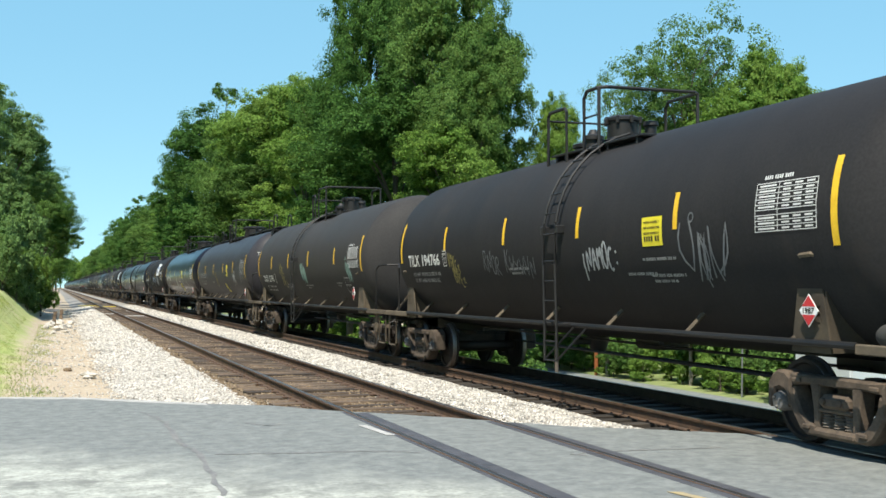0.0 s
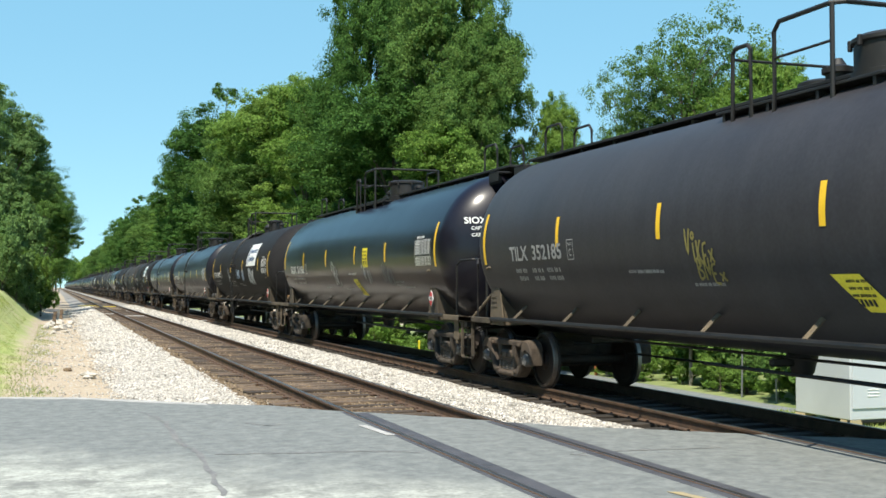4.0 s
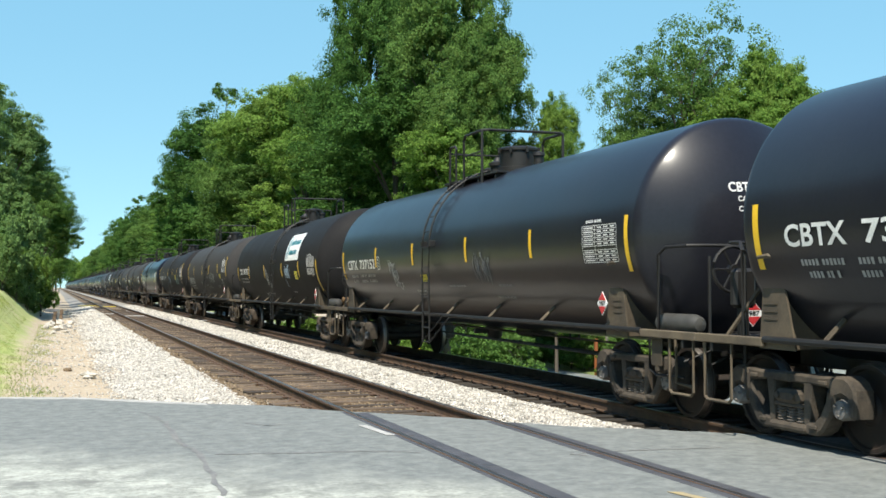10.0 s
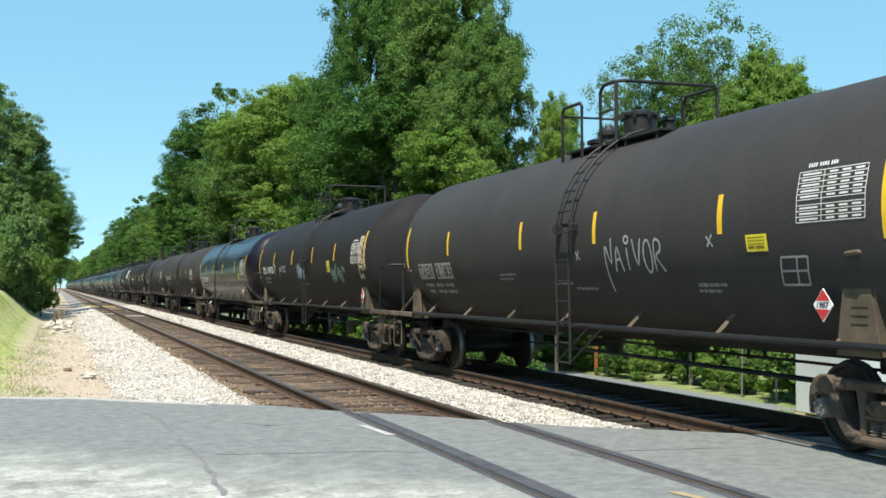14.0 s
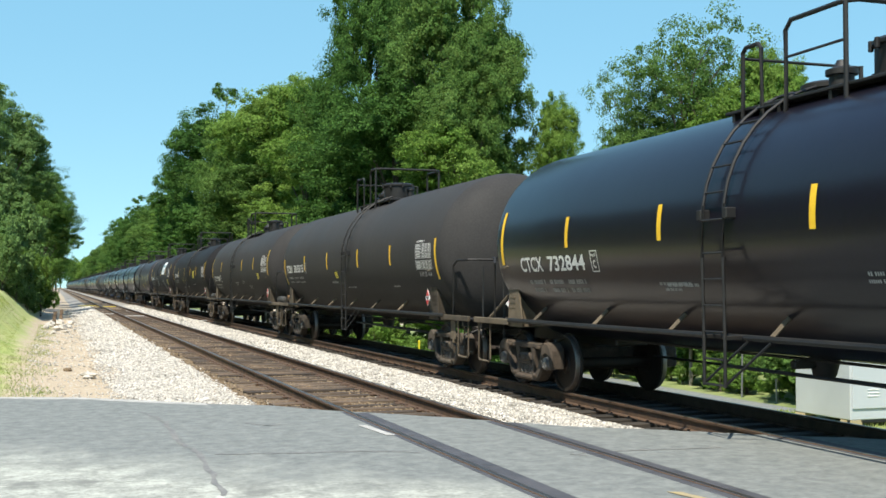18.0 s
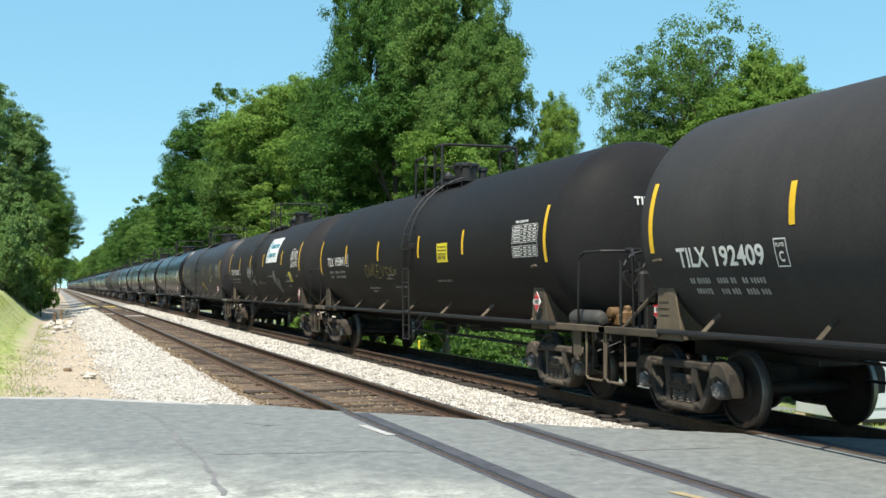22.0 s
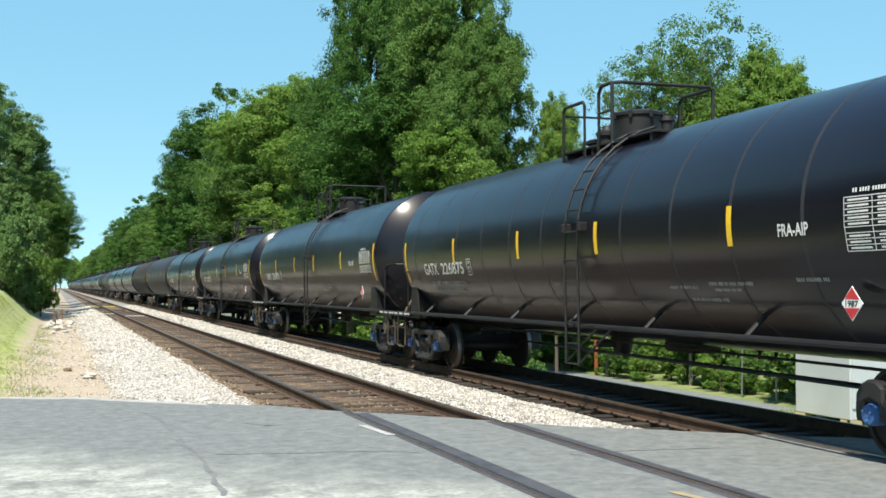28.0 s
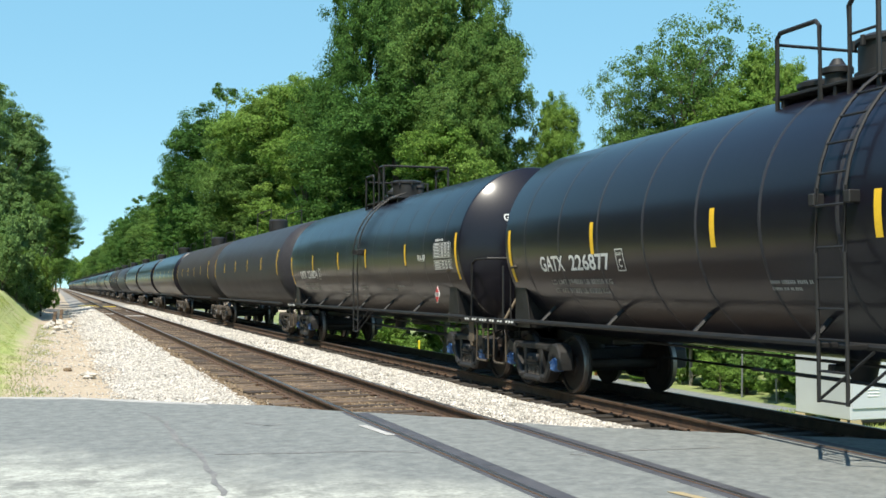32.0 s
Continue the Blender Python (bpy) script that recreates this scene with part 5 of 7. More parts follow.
            part("stirrup", Build().tube([(q * 1.33, ys - 0.28, 1.06), (q * 1.33, ys - 0.27, 0.42), (q * 1.33, ys - 0.22, 0.38), (q * 1.33, ys + 0.22, 0.38), (q * 1.33, ys + 0.27, 0.42), (q * 1.33, ys + 0.28, 1.06)], 0.02, 6), M["bracket"], car, "dusty bent stirrup step")
        # corner steps
        for q in ((-1, 1) if s < 0 else ()):
            part("retainer_plate", Build().box((q * 1.30, yo + 0.62, 0.86), (0.02, 0.26, 0.36), 0.008).box((q * 1.27, yo + 0.62, 0.66), (0.09, 0.09, 0.12), 0.02), M["bracket"], car, "dusty valve bracket")
            part("drop_pipe", Build().tube([(q * 1.22, yo + 0.95, 1.05), (q * 1.22, yo + 0.95, 0.62), (q * 1.20, yo + 0.80, 0.55), (q * 1.10, yo + 0.3, 0.55)], 0.018, 6), M["frame"], car)
            part("drop_pipe", Build().tube([(q * 1.15, yo + 0.42, 1.05), (q * 1.15, yo + 0.40, 0.48), (q * 1.05, yo + 0.2, 0.44)], 0.022, 6), M["bracket"], car)
        # brake and uncoupling rods
        part("uncoupling_rod", Build().tube([(-1.35, yo + s * 0.12, 0.78), (-1.0, yo + s * 0.18, 0.92), (-0.2, yo + s * 0.2, 0.95), (0, ends * s - s * 0.1, 1.0)], 0.014, 5), M["frame"], car)
        part("air_hose", Build().tube([(0.35, yo + s * 0.2, 0.9), (0.38, yo + s * 0.34, 0.62), (0.25, ends * s, 0.42)], 0.024, 6), M["frame"], car)
    for q in (-1, 1):
        part("side_pipe", Build().tube([(q * 1.36, -half - 0.1, 1.12), (q * 1.36, half + 0.1, 1.12)], 0.036, 8), M["frame"], car)
        if not detail:
            continue
        n = 7 if not walkway else 8
        for k in range(n):
            y = -half + 0.9 + (2 * half - 1.8) * k / (n - 1)
            foot, tip = (q * 1.36, y, 1.12), (q * (1.36 - 0.30), y, 1.40)
            part("bracket", Build().tube([foot, tip], 0.030, 6), M["bracket"] if not jacket else M["frame"], car)
    # stripes
    for i, fr in enumerate(fractions):
        y = fr * half
        tall, level = (0.44 if 0 < i < len(fractions) - 1 else 0.86), stripe
        if ends_at and i in (0, len(fractions) - 1):
            level, tall = ends_at[0 if i == 0 else 1]
        part("stripe", patch(Build(), r, zc, [(y - 0.05, level - tall / 2), (y + 0.05, level - tall / 2), (y + 0.05, level + tall / 2), (y - 0.05, level + tall / 2)], 0.005, 1, 8), M[tape], car, "yellow reflective stripe")
    # underside gear
    ub = Build().box((0, -1.2, 0.90), (0.5, 0.8, 0.28), 0.05).tube([(0.3, -half + 1, 0.98), (0.3, half - 1, 0.98)], 0.03, 6)
    ub.lathe([(0.60, 0.10), (0.66, 0.14), (0.9, 0.2)], 14, "z", (0, 0.9, 0.0)).lathe([(-0.4, 0.08), (-0.36, 0.12), (0.36, 0.12), (0.4, 0.08)], 14, "y", (0.45, 2.9, 0.94))
    ub.box((-0.2, 0.9, 0.78), (0.5, 0.10, 0.10), 0.02).box((0.5, 1.9, 0.92), (0.2, 0.25, 0.2), 0.05)
    part("underframe_gear", ub, M["frame"], car, "black valves and brake cylinder under the tank")
    if detail:
        for x, z, y0, y1 in ((-0.55, 0.66, -half + 1.2, 2.2), (-0.3, 0.84, -half + 1.0, half - 1.0), (0.5, 0.55, -half + 1.4, half - 1.4), (1.05, 0.93, -half + 1.0, half - 1.0)):
            part("brake_rod", Build().tube([(x, y0, z - 0.04), (x, (y0 + y1) / 2, z), (x, y1, z + 0.03)], 0.02, 6), M["frame"], car)
    top = zc + r
    # top fittings
    if not detail:
        b = Build().lathe([(top - 0.1, 0.38), (top + 0.40, 0.38), (top + 0.46, 0.3)], 16, "z", (0, 0.2, 0))
        part("manway_housing", b, M["frame"], car)
        rb = Build()
        for q in (-1, 1):
            rb.tube([(q * 0.6, -1.5, top - 0.1), (q * 0.6, -1.5, top + 0.75), (q * 0.6, 1.6, top + 0.75), (q * 0.6, 1.6, top - 0.1)], 0.025, 5)
        part("top_railing", rb, M["frame"], car)
        if walkway:
            part("running_board", Build().box((0, 0, top + 0.06), (0.5, 2 * half, 0.05)), M["frame"], car)
    else:
        move = 0.0 if ladder > 0 else -0.75
        yd, rd = (-0.4, 0.35) if ladder > 0 else (0.0, 0.35)
        if bands:
            yd, rd = 0.35, 0.37
            move = -0.3
        if walkway:
            move, yd, rd = -0.2, -0.75, 0.42
        rd = dome or (rd if bands or walkway else 0.375 if end < 1.6 else 0.25)
        dome = part("manway_housing", Build().lathe([(top - 0.12, rd + 0.04), (top + 0.06, rd + 0.04), (top + 0.07, rd), (top + 0.36, rd), (top + 0.38, rd + 0.03), (top + 0.42, rd + 0.03), (top + 0.46, rd - 0.04), (top + 0.48, 0.02)], 28, "z", (0, yd, 0)), M["frame"], car, "round black manway housing")
        lug = shared("lug", lambda: Build().box((0, 0, 0), (0.05, 0.05, 0.12), 0.01), M["frame"], 0)
        for k in range(8):
            t = k * math.pi / 4
            part("lug", lug, None, dome, "", pose((rd + 0.035) * math.cos(t), yd + (rd + 0.035) * math.sin(t), top + 0.38))
        part("valve", Build().lathe([(top - 0.05, 0.14), (top + 0.16, 0.14), (top + 0.17, 0.18), (top + 0.23, 0.18), (top + 0.26, 0.1), (top + 0.34, 0.05)], 16, "z", (-0.15, yd + 0.75, 0)), M["frame"], car)
        part("valve", Build().lathe([(top - 0.05, 0.09), (top + 0.22, 0.09), (top + 0.24, 0.12), (top + 0.30, 0.11), (top + 0.32, 0.03)], 14, "z", (0.15, yd - 0.62, 0)), M["frame"], car)
        part("manway", Build().lathe([(top - 0.1, 0.26), (top + 0.09, 0.26), (top + 0.10, 0.31), (top + 0.15, 0.31), (top + 0.18, 0.24), (top + 0.19, 0.01)], 22, "z", (0.05, yd + 1.25, 0)), M["frame"], car)
        for q in (-1, 1):
            pb = Build().box((q * 0.66, move + 0.15, top - 0.12), (0.34, 3.0, 0.035), 0.006)
            for k in range(4):
                pb.box((q * 0.66, move - 1.2 + k * 0.9, top - 0.19), (0.30, 0.05, 0.14))
            part("top_platform", pb, M["frame"], car)
        if ladder > 0 or walkway:
            y1, y2, y3, y4 = move + 1.25, move + 0.88, move + 0.42, move - 0.68
        elif bands:
            y1, y2, y3, y4 = 1.25, 0.50, 0.02, -0.50
        else:
            y1, y2, y3, y4 = 1.0, 0.30, -0.33, -0.92
        lo, hi = top - 0.27, top + 0.74
        part("top_railing", Build().tube([(-0.84, y1, lo), (-0.84, y1, hi - 0.20), (-0.84, y1 - 0.06, hi - 0.14), (-0.84, y2 + 0.06, hi - 0.14), (-0.84, y2, hi - 0.20), (-0.84, y2, lo)], 0.027, 7), M["frame"], car, "black pipe hoop beside the ladder")
        part("top_crossbar", Build().tube([(-0.84, y1, hi - 0.26), (0.84, y1, hi - 0.26)], 0.019, 6), M["frame"], car)
        part("railing_post", Build().tube([(0.84, y1, lo), (0.84, y1, hi - 0.24)], 0.027, 6), M["frame"], car)
        part("top_railing", Build().tube([(-0.84, y3, lo), (-0.84, y3, hi - 0.10), (-0.84, y3 - 0.10, hi), (-0.84, y4 + 0.10, hi), (-0.74, y4, hi), (0.74, y4, hi), (0.84, y4 + 0.10, hi), (0.84, y4 + 0.95, hi), (0.84, y4 + 1.05, hi - 0.10), (0.84, y4 + 1.05, lo)], 0.028, 7), M["frame"], car, "black pipe safety railing round the platform")
        for x in (-0.84, 0.84):
            part("railing_post", Build().tube([(x, y4 + 0.08, lo), (x, y4 + 0.08, hi)], 0.027, 6), M["frame"], car)
        part("railing_bar", Build().tube([(-0.84, y3, hi - 0.40), (-0.84, y4 + 0.08, hi - 0.40)], 0.016, 6), M["frame"], car)
        if walkway:
            wb = Build().box((0, 0, top + 0.07), (0.62, 2 * half + 1.85, 0.045), 0.006)
            for k in range(14):
                wb.box((0, -half + 2 * half * k / 13, top + 0.02), (0.5, 0.08, 0.1))
            part("running_board", wb, M["frame"], car, "full-length running board on the tank top")
            for s in (-1, 1):
                for q in (-1, 1):
                    part("end_guard", Build().tube([(q * 0.28, s * (half + 0.2), top + 0.05), (q * 0.28, s * (half + 0.2), top + 0.48), (q * 0.28, s * (half + 0.1), top + 0.58), (q * 0.28, s * (half - 0.4), top + 0.58), (q * 0.28, s * (half - 0.5), top + 0.48), (q * 0.28, s * (half - 0.5), top + 0.05)], 0.024, 7), M["frame"], car, "bent pipe guard at the board's end")
                ey = s * (half + 0.2 + 0.5 * r)
                part("end_step", Build().box((-0.44, s * (half + 0.72), top - 0.06), (0.26, 0.46, 0.03), 0.006).box((-0.44, s * (half + 0.50), top - 0.16), (0.26, 0.03, 0.22), 0.006).box((-0.56, s * (half + 0.72), top - 0.14), (0.02, 0.46, 0.18), 0.004), M["frame"], car, "perforated step beside the running board")
                gb = Build()
                for q in (-1, 1):
                    gb.tube([(q * 0.25, ey + s * 0.10, top + 0.05), (q * 0.25, ey + s * 0.10, 1.08)], 0.024, 6)
                end_ladder = part("end_ladder", gb, M["frame"], car, "black ladder up the tank's end")
                for k in range(9):
                    part("rung", Build().tube([(-0.25, ey + s * 0.10, 1.32 + k * 0.3), (0.25, ey + s * 0.10, 1.32 + k * 0.3)], 0.012, 5), M["frame"], end_ladder)
        # side ladders
        for q in ((-1, 1) if not walkway else ()):
            lb = Build()
            y0 = ladder
            for k in (-0.21, 0.21):
                pts = [(q * 1.60, y0 + k, 0.58), (q * 1.60, y0 + k, 1.12), (q * 1.62, y0 + k, 2.0)]
                for i in range(9):
                    t = math.radians(8 + 68 * i / 8)
                    pts.append((q * (r + 0.10) * math.cos(t), y0 + k, zc + (r + 0.10) * math.sin(t)))
                lb.tube(pts, 0.02, 6)
                lb.box((q * 1.49, y0 + k, 1.12), (0.26, 0.035, 0.05), 0.008)
                lb.box((q * (r + 0.05), y0 + k + (0.05 if k > 0 else -0.05), zc + 0.12), (0.13, 0.09, 0.12), 0.01)
            lad = part("ladder", lb, M["frame"], car, "black side ladder curving over the tank")
            hs = [(1.60, 0.60), (1.60, 0.88), (1.60, 1.18), (1.605, 1.47), (1.61, 1.76), (1.615, 2.05)]
            for t in (2, 13, 24, 35, 46, 57, 68):
                hs.append(((r + 0.10) * math.cos(math.radians(t)), zc + (r + 0.10) * math.sin(math.radians(t))))
            rung = shared("rung", lambda: Build().tube([(0, -0.21, 0), (0, 0.21, 0)], 0.014, 6), M["frame"])
            for x, z in hs:
                part("rung", rung, None, lad, "", pose(q * x, y0, z))
            sb = Build()
            for k in (-0.21, 0.21):
                sb.tube([(q * 1.60, y0 + k, 0.60), (q * 1.38, y0 + k - 0.52, 1.08)], 0.016, 5)
            part("ladder_stay", sb, M["frame"], car)
    # lettering
    if detail:
        if mark:
            ink = M["faded" if faded else "white"]
            left, right = mark.split()
            ink = M["frame"] if boxed else ink
            full = text_w
            l1, l2 = full * len(left) / (len(mark)), full * len(right) / len(mark)
            if boxed:
                for mid, wide in ((half * text_s + full / 2 - l1 / 2, l1), (half * text_s - full / 2 + l2 / 2, l2)):
                    part("mark_panel", patch(Build(), r, zc, [(mid - wide / 2 - 0.02, text_z - 0.15), (mid + wide / 2 + 0.02, text_z - 0.15), (mid + wide / 2 + 0.02, text_z + 0.15), (mid - wide / 2 - 0.02, text_z + 0.15)], 0.006, 1, 5), M["faded"], car, "pale painted panel behind the letters", smooth=0)
            part("reporting_mark", flank_text(Build(), left, r, zc, half * text_s + full / 2 - l1 / 2, text_z, l1, 0.228), ink, car, "stencilled letters", smooth=0)
            part("car_number", flank_text(Build(), right, r, zc, half * text_s - full / 2 + l2 / 2, text_z, l2, 0.228), ink, car, "stencilled number", smooth=0)
            for k, line in enumerate(weights or ()):
                wide = text_w * (0.86 if k == 0 else 0.80) * min(1.0, len(line) / 24)
                part("weight_lettering", flank_text(Build(), line, r, zc, half * text_s + text_w * 0.40 - wide / 2, text_z - 0.27 - k * 0.125, wide, 0.075), M["faded"], car, "small weight lettering", smooth=0)
            if not weights:
                for k in range(2):
                    w = text_z - 0.27 - k * 0.12
                    for u, l in ((0.30, 0.26 - 0.06 * k), (-0.02, 0.24), (-0.32, 0.27)):
                        part("weight_bar", dashes(Build(), r, zc, half * text_s + u * text_w, w, l * text_w, 0.07), M["faded"], car, "bars of small lettering", smooth=0)
            pb = Build()
            s0, w0 = half * text_s - text_w / 2 - 0.3, text_z + 0.01
            for du, dw, l, h in ((0, 0.14, 0.20, 0.014), (0, -0.14, 0.20, 0.014), (0.10, 0, 0.014, 0.28), (-0.10, 0, 0.014, 0.28)):
                bar(pb, r, zc, s0 + du, w0 + dw, l, h)
            flank_text(pb, "PLATE", r, zc, s0, w0 + 0.08, 0.14, 0.04)
            flank_text(pb, "C", r, zc, s0, w0 - 0.04, 0.08, 0.11)
            part("plate_mark", pb, ink, car, "boxed plate marking", smooth=0)
        # the capacity table near the front end
        tb = Build()
        s0, w0, L, H = -half + 0.78, table or stripe - 0.08, 1.02, 0.50
        for k in range(10):
            w = w0 + H / 2 - H * k / 9
            bar(tb, r, zc, s0, w, L, 0.008)
            if k < 9 and k != 5:
                for c in range(4):
                    l = 0.34 if c == 0 else 0.15
                    u = s0 + L / 2 - 0.2 if c == 0 else s0 + L / 2 - 0.34 - c * 0.19
                    bar(tb, r, zc, u, w - H / 18, l * 0.85, 0.018)
        for u in (s0 - L / 2, s0 + L / 2, s0 + 0.12):
            bar(tb, r, zc, u, w0, 0.010, H)
        dashes(tb, r, zc, s0 + 0.15, w0 + H / 2 + 0.06, 0.5, 0.045)
        part("capacity_table", tb, M["white" if not faded else "faded"], car, "printed white test-data table", smooth=0)
        # small stencils
        rg = random.Random(mark)
        for k in range(4):
            s1, w1 = rg.uniform(-0.75, 0.35) * half, stripe - rg.uniform(0.55, 0.85)
            part("stencil_line", dashes(Build(), r, zc, s1, w1, rg.uniform(0.5, 1.0), 0.042), M["faded"], car, "small stencilled line", smooth=0)
            if rg.random() < 0.6:
                part("stencil_line", dashes(Build(), r, zc, s1 + 0.1, w1 - 0.07, rg.uniform(0.3, 0.6), 0.036), M["faded"], car, "small stencilled line", smooth=0)
        # lettering that lies on the front head
        hb = Build()

        def on_head(text, x_mid, z_mid, length, high):
            uv, fs = letters(text)
            pts = [(x_mid + length * (u - 0.5), z_mid + high * (v - 0.5)) for u, v in uv]
            hb.add([(x, -a - head_depth(r, dish, math.hypot(x, z - zc)) - 0.006, z) for x, z in pts], fs)

        x = -0.62 if walkway else head_x
        if mark:
            on_head(mark, x - 0.06, zc + 0.55, 0.88, 0.13)
        for k, line in enumerate(head_lines or ("", "")):
            z = zc + 0.40 - k * 0.13
            on_head(line.split()[0] if line else "CAPY", x - 0.28, z, 0.22, 0.07)
            if line:
                on_head(line.split(" ", 1)[1], x + 0.14, z, 0.52 if k == 0 else 0.44, 0.07)
            else:
                for i in range(5):
                    u = x - 0.08 + 0.085 * i
                    hb.add([(p, -a - head_depth(r, dish, math.hypot(p, w - zc)) - 0.006, w) for p, w in ((u, z - 0.032), (u + 0.06, z - 0.032), (u + 0.06, z + 0.032), (u, z + 0.032))], [(0, 1, 2, 3)])
        part("end_lettering", hb, M["white" if not faded else "faded"], car, "white lettering on the tank head", smooth=0)
        # placards: flat diamonds on the saddle and the end
        if placard:
            for where in ("side", "end"):
                m = pose(-1.40 - (0.0 if diamond[0] < 0.7 else 0.03), -half + diamond[0], diamond[1], 0, 0, -90) if where == "side" else pose(-0.35, -(ends - 0.36), 1.35)
                d = part("placard", Build().prism([(0, -0.165), (0.15, 0), (0, 0.165), (-0.15, 0)], -0.004, 0.004, "y"), M["sign_white"], car, "red and white diamond hazard placard", m, 0)
                ib = Build()
                ib.prism([(-0.105, 0.042), (0.105, 0.042), (0, 0.152)], -0.0075, -0.0045, "y")
                ib.prism([(0, -0.152), (0.105, -0.042), (-0.105, -0.042)], -0.0075, -0.0045, "y")
                part("placard_print", ib, M["red"], d, "", None, 0)
                part("placard_number", end_text(Build(), "1987", -0.0085, 0, 0, 0.18, 0.06), M["frame"], d, "", None, 0)
        for fn in extras:
            fn(car, half, r, zc)
        for k in range(bands):
            y = -half + 2 * half * (k + 0.5) / bands
            part("jacket_band", Build().lathe([(y - 0.030, r), (y - 0.020, r + 0.003), (y + 0.020, r + 0.003), (y + 0.030, r)], 60, "y", (0, 0, zc)), M["tank_slate"], car, "", None, 30)
    return car


# things that single cars carry
def label_plate(s, w, l, h, lean=0.0):
    def fn(car, half, r, zc):
        part("label", patch(Build(), r, zc, [(s * half - l / 2 - lean, w - h / 2), (s * half + l / 2 - lean, w - h / 2), (s * half + l / 2 + lean, w + h / 2), (s * half - l / 2 + lean, w + h / 2)], 0.006, 1, 5), M["label_yellow"], car, "yellow printed label", None, 0)
        if h > 0.15:
            b = Build()
            for k in range(4):
                dashes(b, r, zc, s * half, w + h * (0.32 - 0.19 * k), l * 0.82, h * (0.085 if k < 3 else 0.20), 0.010)
            part("label_print", b, M["frame"], car, "dark print lines", None, 0)
    return fn


def tag(s, w, l, h, mat, seed, strokes=9, thick=0.03):
    def fn(car, half, r, zc):
        part("graffiti", scribble(Build(), r, zc, s * half, w, l, h, seed, strokes, thick), M[mat], car, "sprayed graffiti scrawl", None, 0)
    return fn


STROKES = {
    "N": [[(0, 0), (0.08, 1), (0.85, 0.05), (1, 1)]], "A": [[(0, 0), (0.5, 1), (1, 0)], [(0.2, 0.38), (0.85, 0.42)]],
    "M": [[(0, 0), (0.15, 0.95), (0.5, 0.4), (0.85, 1), (1, 0)]], "O": [[(0.5 + 0.48 * math.cos(0.4 + i * 0.57), 0.5 + 0.48 * math.sin(0.4 + i * 0.57)) for i in range(12)]],
    "C": [[(0.5 + 0.48 * math.cos(0.9 + i * 0.56), 0.5 + 0.5 * math.sin(0.9 + i * 0.56)) for i in range(9)]], "B": [[(0, 0), (0.05, 1), (0.75, 0.92), (0.8, 0.68), (0.15, 0.5), (0.9, 0.36), (0.85, 0.08), (0, 0)]],
    "K": [[(0.05, 1), (0, 0)], [(0.9, 1), (0.1, 0.48), (1, 0)]], "H": [[(0, 1), (0.05, 0)], [(0.9, 1), (0.95, 0)], [(0, 0.45), (0.95, 0.55)]],
    "E": [[(0.9, 1), (0.05, 0.95), (0, 0.02), (0.95, 0)], [(0, 0.5), (0.7, 0.52)]], "R": [[(0, 0), (0.05, 1), (0.8, 0.9), (0.8, 0.6), (0.1, 0.48), (1, 0)]],
    "F": [[(0.95, 0.95), (0.05, 1), (0, 0)], [(0, 0.5), (0.75, 0.52)]], "S": [[(0.95, 0.85), (0.5, 1), (0.05, 0.75), (0.9, 0.3), (0.5, 0), (0, 0.12)]],
    "I": [[(0.5, 0), (0.5, 0.7)], [(0.5 + 0.3 * math.cos(i * 0.7), 0.95 + 0.12 * math.sin(i * 0.7)) for i in range(10)]], "V": [[(0, 1), (0.45, 0), (1, 1)]],
    "X": [[(0, 0.7), (1, 0.3)], [(0.1, 0.3), (0.9, 0.75)]], ":": [[(0.4, 0.3), (0.55, 0.2)], [(0.4, 0.75), (0.55, 0.65)]], "W": [[(0, 1), (0.25, 0), (0.5, 0.8), (0.75, 0), (1, 1)]],
}


